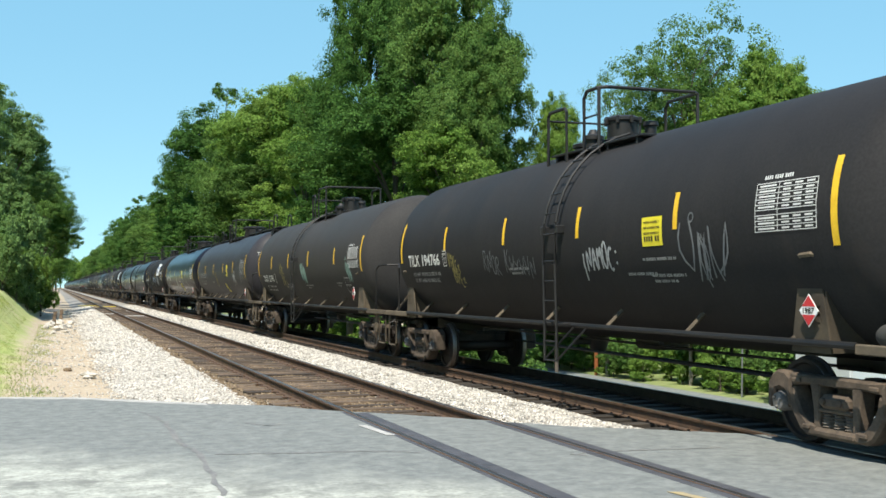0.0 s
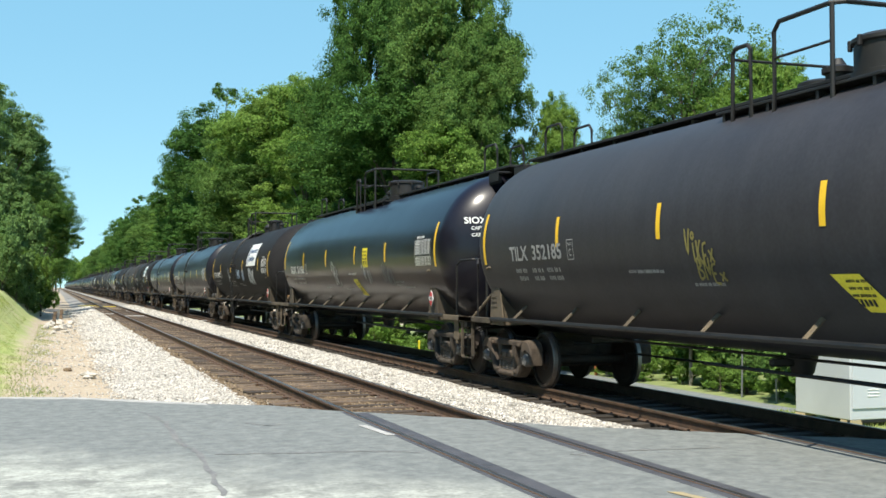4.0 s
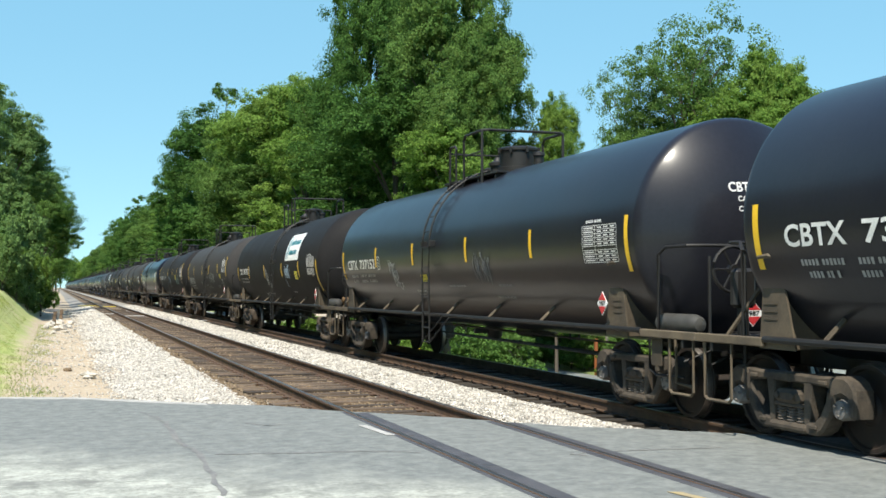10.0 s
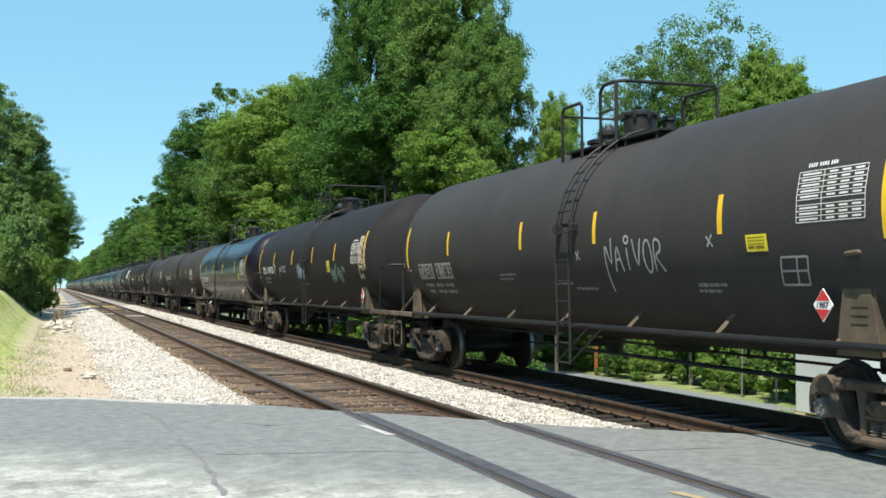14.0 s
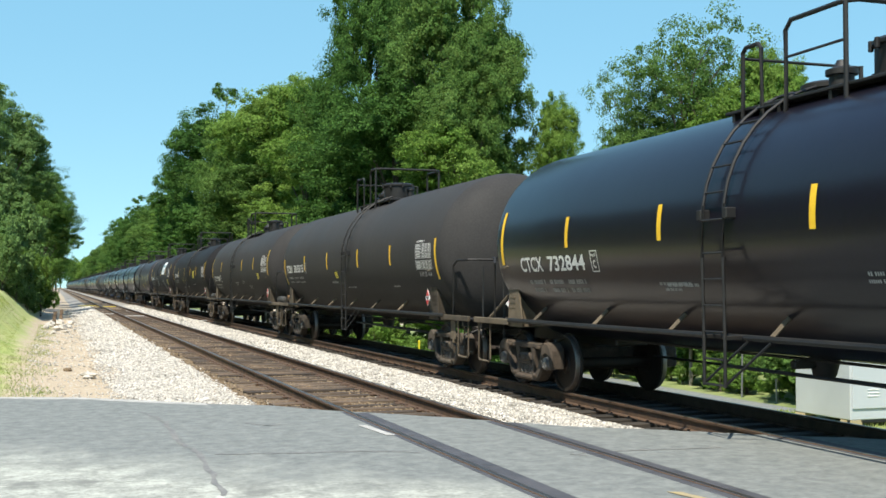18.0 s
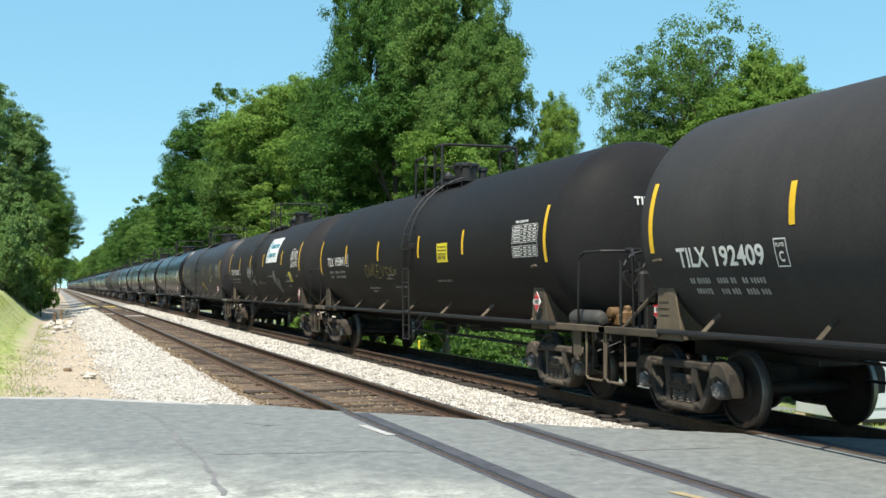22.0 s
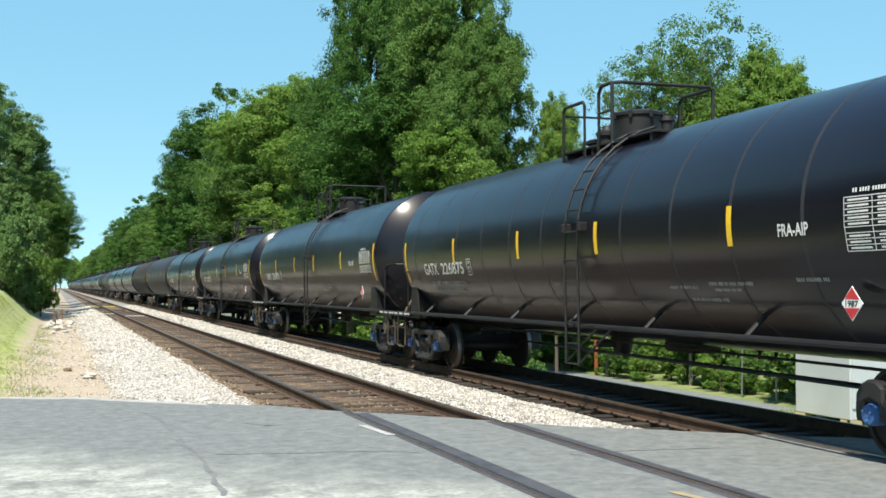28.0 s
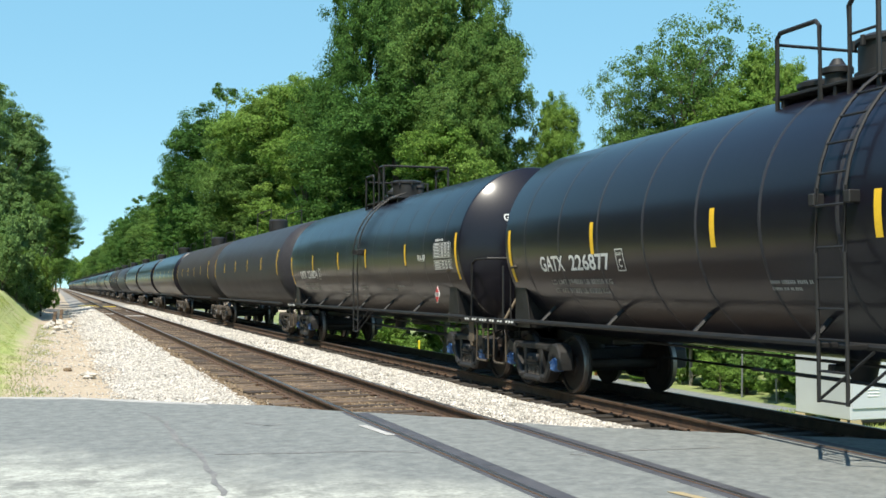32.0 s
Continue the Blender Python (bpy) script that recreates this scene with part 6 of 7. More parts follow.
def sprayed(text, s, w, l, h, mat, thick=0.04, slope=0.0, tail=0.0, down=False):
    """Hand-sprayed capitals on the flank: ribbons with round turns; slope lets the line fall, tail lengthens the first stroke, down turns the line to run downwards."""
    def fn(car, half, r, zc):
        b = Build()
        rg = random.Random(f"{text}{s}{l}")
        cell = l / len(text)
        layer = 0
        for k, ch in enumerate(text):
            if ch == " ":
                continue
            grow, dip = rg.uniform(0.85, 1.12), rg.uniform(-0.06, 0.06)
            for line in STROKES[ch]:
                pts = []
                for i, (u, v) in enumerate(line):
                    v = v * grow + dip
                    if tail and k == 0 and i == 0:
                        v -= tail
                    if down:
                        pts.append((s * half - h * (v - 0.5), w + l / 2 - cell * (k + 0.08 + 0.80 * u)))
                        continue
                    pts.append((s * half + l / 2 - cell * (k + 0.08 + 0.80 * u + 0.10 * v), w + h * (v - 0.5) - slope * (k / len(text) - 0.5)))
                fine_pts = []
                for i in range(len(pts) - 1):
                    for j in range(4):
                        t = j / 4
                        fine_pts.append((pts[i][0] + (pts[i + 1][0] - pts[i][0]) * t, pts[i][1] + (pts[i + 1][1] - pts[i][1]) * t))
                fine_pts.append(pts[-1])
                for turn in range(2):
                    fine_pts = [fine_pts[0]] + [tuple((fine_pts[i - 1][c] + 2 * fine_pts[i][c] + fine_pts[i + 1][c]) / 4 for c in (0, 1)) for i in range(1, len(fine_pts) - 1)] + [fine_pts[-1]]
                n = len(fine_pts)
                layer += 1
                vs = []
                for i, (p, q) in enumerate(fine_pts):
                    nxt, prv = fine_pts[min(i + 1, n - 1)], fine_pts[max(i - 1, 0)]
                    dx, dy = nxt[0] - prv[0], nxt[1] - prv[1]
                    ln = math.hypot(dx, dy) or 1
                    th = thick * (0.5 + 0.08 * math.sin(i * 1.7 + k))
                    vs += [wrap(r, zc, p - dy / ln * th, q + dx / ln * th, 0.007 + layer * 0.0002), wrap(r, zc, p + dy / ln * th, q - dx / ln * th, 0.007 + layer * 0.0002)]
                b.add(vs, [(2 * i, 2 * i + 1, 2 * i + 3, 2 * i + 2) for i in range(n - 1)])
        part("graffiti", b, M[mat], car, "hand-sprayed graffiti letters", None, 0)
    return fn


def figure(s, w, mat, size=1.0):
    """A round-headed scrawl of two uneven rows."""
    def fn(car, half, r, zc):
        sprayed("VIKEX", s, w + 0.12 * size, 0.66 * size, 0.36 * size, mat, 0.032, 0.18)(car, half, r, zc)
        sprayed("BNEX", s - 0.02, w - 0.14 * size, 0.62 * size, 0.28 * size, mat, 0.03, 0.14)(car, half, r, zc)
    return fn


def notice(s, w, l, h):
    """A leaning framed notice, stencilled in outline with bars in it."""
    def fn(car, half, r, zc):
        b = Build()
        y = s * half
        for k in (0.5, 0.0, -0.5):
            patch(b, r, zc, [(y - l / 2 - k * 0.10, w + k * h - 0.012), (y + l / 2 - k * 0.10, w + k * h - 0.012), (y + l / 2 - k * 0.10, w + k * h + 0.012), (y - l / 2 - k * 0.10, w + k * h + 0.012)], 0.007, 1, 1)
        for u in (-0.5, -0.1, 0.5):
            patch(b, r, zc, [(y + u * l - 0.012 + 0.05, w - h / 2), (y + u * l + 0.012 + 0.05, w - h / 2), (y + u * l + 0.012 - 0.05, w + h / 2), (y + u * l - 0.012 - 0.05, w + h / 2)], 0.0075, 1, 3)
        part("notice_frame", b, M["faded"], car, "pale stencilled notice frame", None, 0)
    return fn


def splash(s, w, seed, mat="spray_grey"):
    """Overlapping rounded fills of a painted-out tag."""
    def fn(car, half, r, zc):
        b = Build()
        rg = random.Random(seed)
        for k in range(7):
            cy, cw = s * half + 0.42 - k * 0.14, w + 0.16 * math.sin(k * 1.1) - 0.035 * k
            ry, rw, lean = rg.uniform(0.09, 0.14), rg.uniform(0.17, 0.27), rg.uniform(0.1, 0.3)
            n = 18
            rim = [(cy + ry * math.cos(t) - lean * rw * math.sin(t), cw + rw * math.sin(t)) for t in [i * 2 * math.pi / n for i in range(n)]]
            vs = [wrap(r, zc, cy, cw, 0.007 + 0.0004 * k)] + [wrap(r, zc, p, q, 0.007 + 0.0004 * k) for p, q in rim]
            b.add(vs, [(0, 1 + (i + 1) % n, 1 + i) for i in range(n)])
        part("graffiti", b, M[mat], car, "pale grey painted-out graffiti", None, 0)
    return fn


def banner(s, w, colour="sign_blue", logo="sign_blue"):
    """A white company banner: slanting bars where its words stand, an upright emblem panel beside them."""
    def fn(car, half, r, zc):
        l, h = 2.05, 0.82
        y = s * half
        b = part("banner", patch(Build(), r, zc, [(y - l / 2, w - h / 2), (y + l / 2, w - h / 2), (y + l / 2, w + h / 2), (y - l / 2, w + h / 2)], 0.006, 1, 8), M["sign_white"], car, "white company banner with blue lines and emblem", None, 0)
        t = Build()
        rg = random.Random(int(abs(s) * 1000))

        def stroke(made, u, lo, hi, wide, lift):
            lean = 0.16 * (hi - lo)
            patch(made, r, zc, [(u - wide / 2, w + lo), (u + wide / 2, w + lo), (u + wide / 2 - lean, w + hi), (u - wide / 2 - lean, w + hi)], lift, 1, 2)

        for row, counts in ((0.15, (9, 8)), (-0.15, (9, 5))):
            u = y + l / 2 - 0.50
            for n in counts:
                for i in range(n):
                    tall = 0.20 if i == 0 else rg.choice((0.13, 0.13, 0.14, 0.19))
                    stroke(t, u, row - 0.08, row - 0.08 + tall, 0.026, 0.010)
                    stroke(t, u - 0.042, row - 0.08, row - 0.08 + min(tall, 0.13), 0.022, 0.010)
                    bar(t, r, zc, u - 0.030, w + row + rg.choice((-0.07, 0.0, 0.045)), 0.06, 0.022, 0.011)
                    u -= 0.078
                u -= 0.07
        part("banner_lines", t, M[colour], b, "", None, 0)
        e = Build()
        for u, wide in ((0.25, 0.17), (0.13, 0.014), (0.37, 0.014)):
            u = y + l / 2 - u
            patch(e, r, zc, [(u - wide / 2, w - 0.35), (u + wide / 2, w - 0.35), (u + wide / 2, w + 0.35), (u - wide / 2, w + 0.35)], 0.009, 1, 8)
        part("banner_emblem", e, M[logo], b, "", None, 0)
        for k in range(4):
            part("emblem_mark", bar(Build(), r, zc, y + l / 2 - 0.25, w + 0.26 - 0.172 * k, 0.085, 0.10, 0.012), M["sign_white"], b, "white block of the emblem", None, 0)
    return fn


def words(text, s, w, l, h, mat="white"):
    def fn(car, half, r, zc):
        part("lettering", flank_text(Build(), text, r, zc, s * half, w, l, h), M[mat], car, "", None, 0)
    return fn


def reservoir(mat="reservoir"):
    def fn(car, half, r, zc):
        y = -half - 0.62
        part("air_reservoir", Build().lathe([(y - 0.50, 0.02), (y - 0.48, 0.08), (y - 0.43, 0.108), (y - 0.36, 0.125), (y + 0.36, 0.125), (y + 0.43, 0.108), (y + 0.48, 0.08), (y + 0.50, 0.02)], 20, "y", (-1.1, 0, 1.215)), M[mat], car, "grey air reservoir on the end platform")
    return fn


def control_valve(car, half, r, zc):
    """The brake control valve on the end platform: castings, covers and pipe stubs."""
    x, y = -0.82, -half - 1.12
    b = Build().box((x, y, 1.20), (0.22, 0.30, 0.20), 0.04).box((x - 0.02, y + 0.20, 1.22), (0.16, 0.14, 0.16), 0.05).box((x, y - 0.19, 1.24), (0.18, 0.12, 0.22), 0.04)
    b.lathe([(-0.10, 0.05), (-0.08, 0.085), (0.08, 0.085), (0.10, 0.05)], 12, "x", (x - 0.10, y + 0.02, 1.30)).lathe([(1.28, 0.06), (1.38, 0.06), (1.41, 0.03)], 10, "z", (x, y - 0.18, 0))
    part("control_valve", b, M["valve"], car, "rust-gold brake control valve")
    part("valve_pipe", Build().tube([(x, y + 0.22, 1.16), (x - 0.1, y + 0.5, 1.12), (x - 0.15, y + 0.9, 1.10)], 0.02, 6), M["frame"], car)


def brake_wheel(car, half, r, zc):
    """The hand brake on its stand at the trailing end."""
    x, y, z = -0.95, half + 0.16 + 0.42 * r + 0.50, 1.88
    b = Build().tube([(x + 0.27 * math.cos(t), y, z + 0.27 * math.sin(t)) for t in [i * math.pi / 10 for i in range(21)]], 0.022, 6, False)
    for k in range(6):
        t = k * math.pi / 3
        b.tube([(x, y, z), (x + 0.27 * math.cos(t), y, z + 0.27 * math.sin(t))], 0.016, 5)
    b.lathe([(-0.06, 0.06), (0.06, 0.06)], 12, "y", (x, y, z))
    part("brake_wheel", b, M["frame"], car, "spoked hand brake wheel")
    part("brake_stand", Build().box((x + 0.05, y - 0.12, 1.66), (0.30, 0.14, 0.46), 0.04).box((x + 0.05, y - 0.12, 1.27), (0.12, 0.10, 0.40), 0.02), M["frame"], car, "hand brake gear box on its stand")


MATTE = "matte black railway tank car with yellow reflective stripes"
CARS = [
    # the car ahead of the first, then the cars in passing order
    dict(mark="", front=-0.66, rear=0.75, paint="tank_matte"),
    dict(mark="TILX 194766", cast="bogie_tan", ends_at=((2.50, 0.86), (2.58, 0.82)), stripe=2.58, fractions=(-1, -0.588, -0.21, 0.184, 0.604, 1), weights=("LD LMT 196700 LB 89250 KG", "LT WT 66300 LB 30050 KG"), text_s=0.79, text_z=2.2, text_w=2.0, ladder=-0.75, front=1.098, rear=2.471, paint="tank_matte", extras=[control_valve, reservoir(), label_plate(-0.51, 2.36, 0.50, 0.36), sprayed(":NAMOC:", -0.30, 2.08, 1.15, 0.34, "spray_white", 0.04, tail=0.7), tag(-0.67, 2.05, 0.9, 0.7, "spray_grey", 2, 6), figure(0.54, 1.94, "spray_gold", 0.9), sprayed("RNOR", 0.27, 2.06, 0.75, 0.34, "spray_grey", 0.022, 0.16), sprayed("KWXWVN", 0.10, 2.0, 1.2, 0.34, "spray_grey", 0.02, 0.14)]),
    dict(mark="TAEX 2196", diamond=(1.0, 1.5), cast="bogie_tan", fractions=(-1, -0.616, -0.157, 0.253, 0.65, 1), text_s=0.757, text_z=1.95, text_w=1.85, ladder=0.6, front=2.806, rear=4.206, paint="tank_grey", extras=[figure(0.40, 1.98, "spray_gold", 1.1), tag(-0.06, 2.05, 0.7, 0.5, "spray_green", 6, 9, 0.06), tag(-0.82, 2.06, 0.45, 0.45, "spray_green", 7, 8, 0.05), notice(-0.76, 1.72, 0.5, 0.36)]),
    dict(mark="TILX 352185", cast="bogie_tan", head_lines=("CAPY 31750 US GAL", "CAPY 120187 L"), fractions=(-1, -0.58, -0.197, 0.218, 0.607, 1), text_s=0.72, text_z=2.2, text_w=1.98, front=4.525, rear=5.995, paint="tank_slate", walkway=True, faded=True, extras=[control_valve, label_plate(-0.353, 2.36, 0.42, 0.46), label_plate(-0.24, 1.62, 0.42, 0.36, 0.16), sprayed("NAMOC:", -0.62, 2.08, 0.85, 0.42, "spray_white", 0.045, tail=0.4), figure(0.10, 1.96, "spray_gold", 0.9), tag(-0.86, 1.98, 0.8, 0.4, "spray_grey", 10, 9)]),
    dict(mark="SIOX 31156", ends_at=((2.50, 0.86), (2.66, 0.86)), fractions=(-1, -0.534, -0.172, 0.243, 0.63, 1), text_s=0.75, text_z=2.18, text_w=1.92, front=6.258, rear=7.723, paint="tank_gloss", walkway=True, stripe=2.44, extras=[label_plate(-0.305, 2.36, 0.46, 0.46), label_plate(-0.165, 1.66, 0.42, 0.4, 0.16), words("VENT TANK WHEN UNLOADING", -0.125, 1.99, 0.70, 0.05), figure(0.12, 1.95, "spray_white"), tag(-0.30, 1.95, 0.7, 0.35, "spray_white", 12, 7, 0.03), tag(-0.54, 1.9, 0.7, 0.45, "spray_grey", 13, 8)]),
    dict(mark="TILX 198412", cast="bogie_tan", weights=("LD LMT 197900 LB 89750 KG", "LT WT 66100 LB 29980 KG"), text_s=0.79, text_z=2.19, text_w=2.0, ladder=0.6, front=8.04, rear=9.423, paint="tank_matte", fractions=(-1, -0.715, -0.21, 0.22, 0.65, 1), extras=[control_valve, banner(-0.50, 2.86), figure(0.29, 2.0, "spray_white", 0.95), sprayed("S NAMOC", -0.05, 2.17, 0.92, 0.34, "spray_blue", 0.045), tag(-0.215, 2.12, 0.42, 0.45, "spray_blue", 15, 5, 0.045), sprayed("BONK", -0.50, 2.04, 1.22, 0.52, "spray_white", 0.12, 0.10)]),
    dict(mark="CBTX 736885", diamond=(0.85, 1.45), dish=(2.30, 0.20), ends_at=((2.24, 0.73), (2.20, 0.68)), fractions=(-1, -0.551, -0.193, 0.234, 0.597, 1), text_s=0.77, text_z=2.19, text_w=2.6, front=9.72, rear=11.222, paint="tank_satin", end=1.44, stripe=2.34, ladder=0.5, caps="cap", tape="yellow", extras=[reservoir(), brake_wheel, figure(0.42, 1.88, "spray_white", 0.95), tag(-0.35, 1.9, 1.3, 0.45, "spray_grey", 18, 9), words("VENT PIPE", 0.03, 2.95, 0.4, 0.06)]),
    dict(mark="CBTX 737152", diamond=(0.85, 1.45), dish=(2.30, 0.20), ends_at=((2.24, 0.73), (2.20, 0.68)), fractions=(-1, -0.587, -0.2, 0.223, 0.595, 1), text_s=0.77, text_z=2.2, text_w=2.5, front=11.50, rear=12.972, paint="tank_satin", end=1.44, stripe=2.34, ladder=0.5, extras=[reservoir(), brake_wheel, label_plate(0.15, 1.84, 0.40, 0.16), figure(0.42, 1.88, "spray_white", 0.95), tag(-0.30, 1.95, 0.8, 0.5, "spray_grey", 20, 9)]),
    dict(mark="TILX 191795", table=2.28, cast="bogie_tan", ends_at=((1.99, 0.86), (2.17, 0.52)), fractions=(-1, -0.65, -0.276, 0.174, 0.646, 1), text_s=0.79, text_z=2.24, text_w=1.9, ladder=-0.8, front=13.288, rear=14.681, paint="tank_matte", stripe=2.2, extras=[control_valve, reservoir(), banner(-0.505, 2.90, "sign_teal", "sign_teal"), figure(0.12, 1.95, "spray_white", 0.95), sprayed("NAMOC:", -0.41, 2.14, 0.95, 0.38, "spray_blue", 0.05, tail=0.7), label_plate(-0.587, 2.02, 0.42, 0.24)]),
    dict(mark="TAEX 2183", boxed=True, table=2.56, diamond=(1.0, 1.5), ends_at=((2.54, 0.86), (2.48, 0.84)), cast="bogie_tan", fractions=(-1, -0.632, -0.203, 0.157, 0.643, 1), text_s=0.77, text_z=1.98, text_w=1.95, ladder=-0.66, front=15.03, rear=16.432, paint="tank_grey", extras=[control_valve, reservoir(), label_plate(-0.725, 2.14, 0.38, 0.18), notice(-0.80, 1.84, 0.44, 0.28), sprayed("X", -0.125, 2.12, 0.16, 0.3, "spray_white", 0.025), sprayed("NAIVOR", -0.345, 2.10, 1.6, 0.46, "spray_white", 0.032, tail=0.6), sprayed("X", -0.60, 2.2, 0.16, 0.3, "spray_white", 0.025)]),
    dict(mark="TILX 194723", cast="bogie_tan", stripe=2.58, fractions=(-1, -0.577, -0.2, 0.2, 0.62, 1), text_s=0.767, text_z=2.23, text_w=2.0, ladder=-0.85, front=16.775, rear=18.187, paint="tank_matte", extras=[sprayed("BERRES", -0.955, 2.36, 1.05, 0.40, "spray_cream", 0.06, down=True), sprayed("SOOB", -1.005, 2.36, 0.62, 0.20, "spray_cream", 0.03, down=True), sprayed("NAMOC", 0.41, 2.25, 1.15, 0.22, "spray_white", 0.035, tail=0.6), tag(0.02, 2.1, 1.0, 0.4, "spray_blue", 27, 9, 0.05), tag(-0.62, 1.95, 1.6, 0.35, "spray_green", 28, 11, 0.04), label_plate(-0.48, 2.22, 0.34, 0.3)], weights=("LD LMT 196200 LB", "LT WT 66800 LB")),
    dict(mark="CTCX 732844", diamond=(0.92, 1.46), cast="bogie_tan", head_x=-0.15, fractions=(-1, -0.62, -0.13, 0.285, 0.655, 1), text_s=0.74, text_z=2.02, text_w=2.3, ladder=0.7, front=18.525, rear=19.915, paint="tank_gloss", zc=2.36, stripe=2.46, extras=[label_plate(-0.77, 2.08, 0.32, 0.2), notice(-0.86, 1.80, 0.46, 0.32)]),
    dict(mark="TCBX 305515", diamond=(0.72, 1.45), ends_at=((2.22, 0.80), (2.14, 0.78)), fractions=(-1, -0.584, -0.21, 0.223, 0.605, 1), text_s=0.795, text_z=2.21, text_w=2.5, front=20.255, rear=21.727, paint="tank_grey", end=1.5, stripe=2.36, ladder=-0.6, extras=[brake_wheel, words("AAR ST-464", -0.90, 1.93, 0.78, 0.1, "faded"), label_plate(0.10, 1.98, 0.3, 0.16)]),
    dict(mark="TILX 192409", fractions=(-1, -0.578, -0.196, 0.2, 0.605, 1), text_s=0.8, text_z=2.02, text_w=1.75, ladder=0.65, front=22.04, rear=23.437, paint="tank_grey", stripe=2.52, extras=[control_valve, reservoir(), brake_wheel, label_plate(-0.707, 2.05, 0.36, 0.2)]),
    dict(mark="TILX 193841", fractions=(-1, -0.52, -0.172, 0.229, 0.623, 1), text_s=0.765, text_z=2.32, text_w=1.86, ladder=-0.76, front=23.75, rear=25.223, paint="tank_matte", stripe=2.48, extras=[control_valve, reservoir(), brake_wheel, label_plate(-0.37, 2.32, 0.62, 0.36), sprayed("OWKEVSXX", 0.22, 2.02, 2.7, 0.34, "spray_gold", 0.022, 0.08)]),
    dict(mark="TCBX 196242", cast="bogie_tan", fractions=(-1, -0.6, -0.12, 0.267, 0.62, 1), text_s=0.79, text_z=2.24, text_w=2.07, ladder=0.8, front=25.515, rear=26.906, paint="tank_matte", stripe=2.6, extras=[banner(-0.345, 2.90, "sign_teal", "sign_teal"), sprayed("HABANERO", 0.28, 2.24, 1.35, 0.36, "spray_white", 0.04, -0.14), sprayed("BKFX", 0.26, 1.90, 0.85, 0.32, "spray_white", 0.036), tag(0.17, 1.86, 0.5, 0.35, "spray_white", 33, 5, 0.03), splash(-0.43, 1.93, 31), notice(-0.72, 1.86, 0.42, 0.34), label_plate(-0.78, 1.98, 0.42, 0.3, 0.05)]),
    dict(mark="GATX 223307", diamond=(1.05, 1.52), dish=(2.45, 0.10), cast="bogie_black", head_x=-0.1, fractions=(-1, -0.587, -0.22, 0.195, 0.62, 1), text_s=0.7, text_z=1.98, text_w=2.0, ladder=0.55, front=27.226, rear=28.708, paint="tank_slate", stripe=2.45, end=1.5, jacket=True, faded=True, extras=[label_plate(-0.155, 1.68, 0.34, 0.4, 0.16), label_plate(-0.56, 1.98, 0.26, 0.16), words("FRA-AIP", -0.648, 2.12, 0.4, 0.08)]),
    dict(mark="GATX 226875", diamond=(1.3, 1.52), dish=(2.45, 0.06), cast="bogie_black", head_x=-0.27, ends_at=((2.24, 0.86), (2.17, 0.83)), fractions=(-1, -0.582, -0.158, 0.203, 0.605, 1), weights=("LD LMT 194800 LB 88350 KG", "LT WT 91200 LB 41350 KG"), text_s=0.695, text_z=2.02, text_w=2.29, front=28.96, rear=30.445, paint="tank_gloss", end=1.31, stripe=2.34, ladder=-0.65, caps="cap_blue", bands=12, jacket=True, extras=[words("FRA-AIP", -0.73, 2.25, 0.5, 0.13)]),
    dict(mark="GATX 226876", diamond=(1.3, 1.52), dish=(2.45, 0.06), cast="bogie_black", head_x=-0.27, ends_at=((2.24, 0.86), (2.17, 0.83)), fractions=(-1, -0.582, -0.158, 0.203, 0.605, 1), weights=("LD LMT 194800 LB 88350 KG", "LT WT 91200 LB 41350 KG"), text_s=0.695, text_z=2.02, text_w=2.29, front=30.695, rear=32.176, paint="tank_gloss", end=1.31, stripe=2.34, ladder=-0.65, caps="cap_blue", bands=12, jacket=True, extras=[words("FRA-AIP", -0.73, 2.25, 0.5, 0.13)]),
    dict(mark="GATX 226877", diamond=(1.3, 1.52), dish=(2.45, 0.06), cast="bogie_black", head_x=-0.27, ends_at=((2.24, 0.86), (2.17, 0.83)), fractions=(-1, -0.582, -0.158, 0.203, 0.605, 1), weights=("LD LMT 194800 LB 88350 KG", "LT WT 91200 LB 41350 KG"), text_s=0.695, text_z=2.02, text_w=2.29, front=32.425, rear=33.885, paint="tank_gloss", end=1.31, stripe=2.34, ladder=-0.65, caps="cap_blue", bands=12, jacket=True, extras=[words("FRA-AIP", -0.73, 2.25, 0.5, 0.13)]),
    dict(mark="GATX 226874", diamond=(1.3, 1.52), dish=(2.45, 0.06), cast="bogie_black", head_x=-0.27, ends_at=((2.24, 0.86), (2.17, 0.83)), fractions=(-1, -0.582, -0.158, 0.203, 0.605, 1), text_s=0.695, text_z=2.02, text_w=2.29, front=34.14, rear=35.62, paint="tank_gloss", end=1.31, stripe=2.34, ladder=-0.65, caps="cap_blue", bands=12, jacket=True, extras=[words("FRA-AIP", -0.73, 2.25, 0.5, 0.13)]),
]
GLOSS = {"tank_matte": MATTE, "tank_grey": "weathered dark grey railway tank car with yellow stripes",
         "tank_gloss": "glossy black tank car with a bright sun gleam on its head", "tank_slate": "satin slate grey tank car with yellow reflective stripes", "tank_satin": "satin blue-black tank car with a long sill pipe and side ladder"}
for spec in CARS:
    tank_car(label=GLOSS[spec["paint"]], **spec)
rnd = random.Random(40)
front = 35.87
while front < 96:
    paint = rnd.choice(["tank_gloss", "tank_gloss", "tank_gloss", "tank_slate", "tank_grey"])
    span = rnd.choice([1.39, 1.47, 1.48])
    tank_car("", front, front + span, paint, detail=False, label=GLOSS[paint], dish=(2.45, 0.06) if paint == "tank_gloss" else None)
    front += span + 0.27


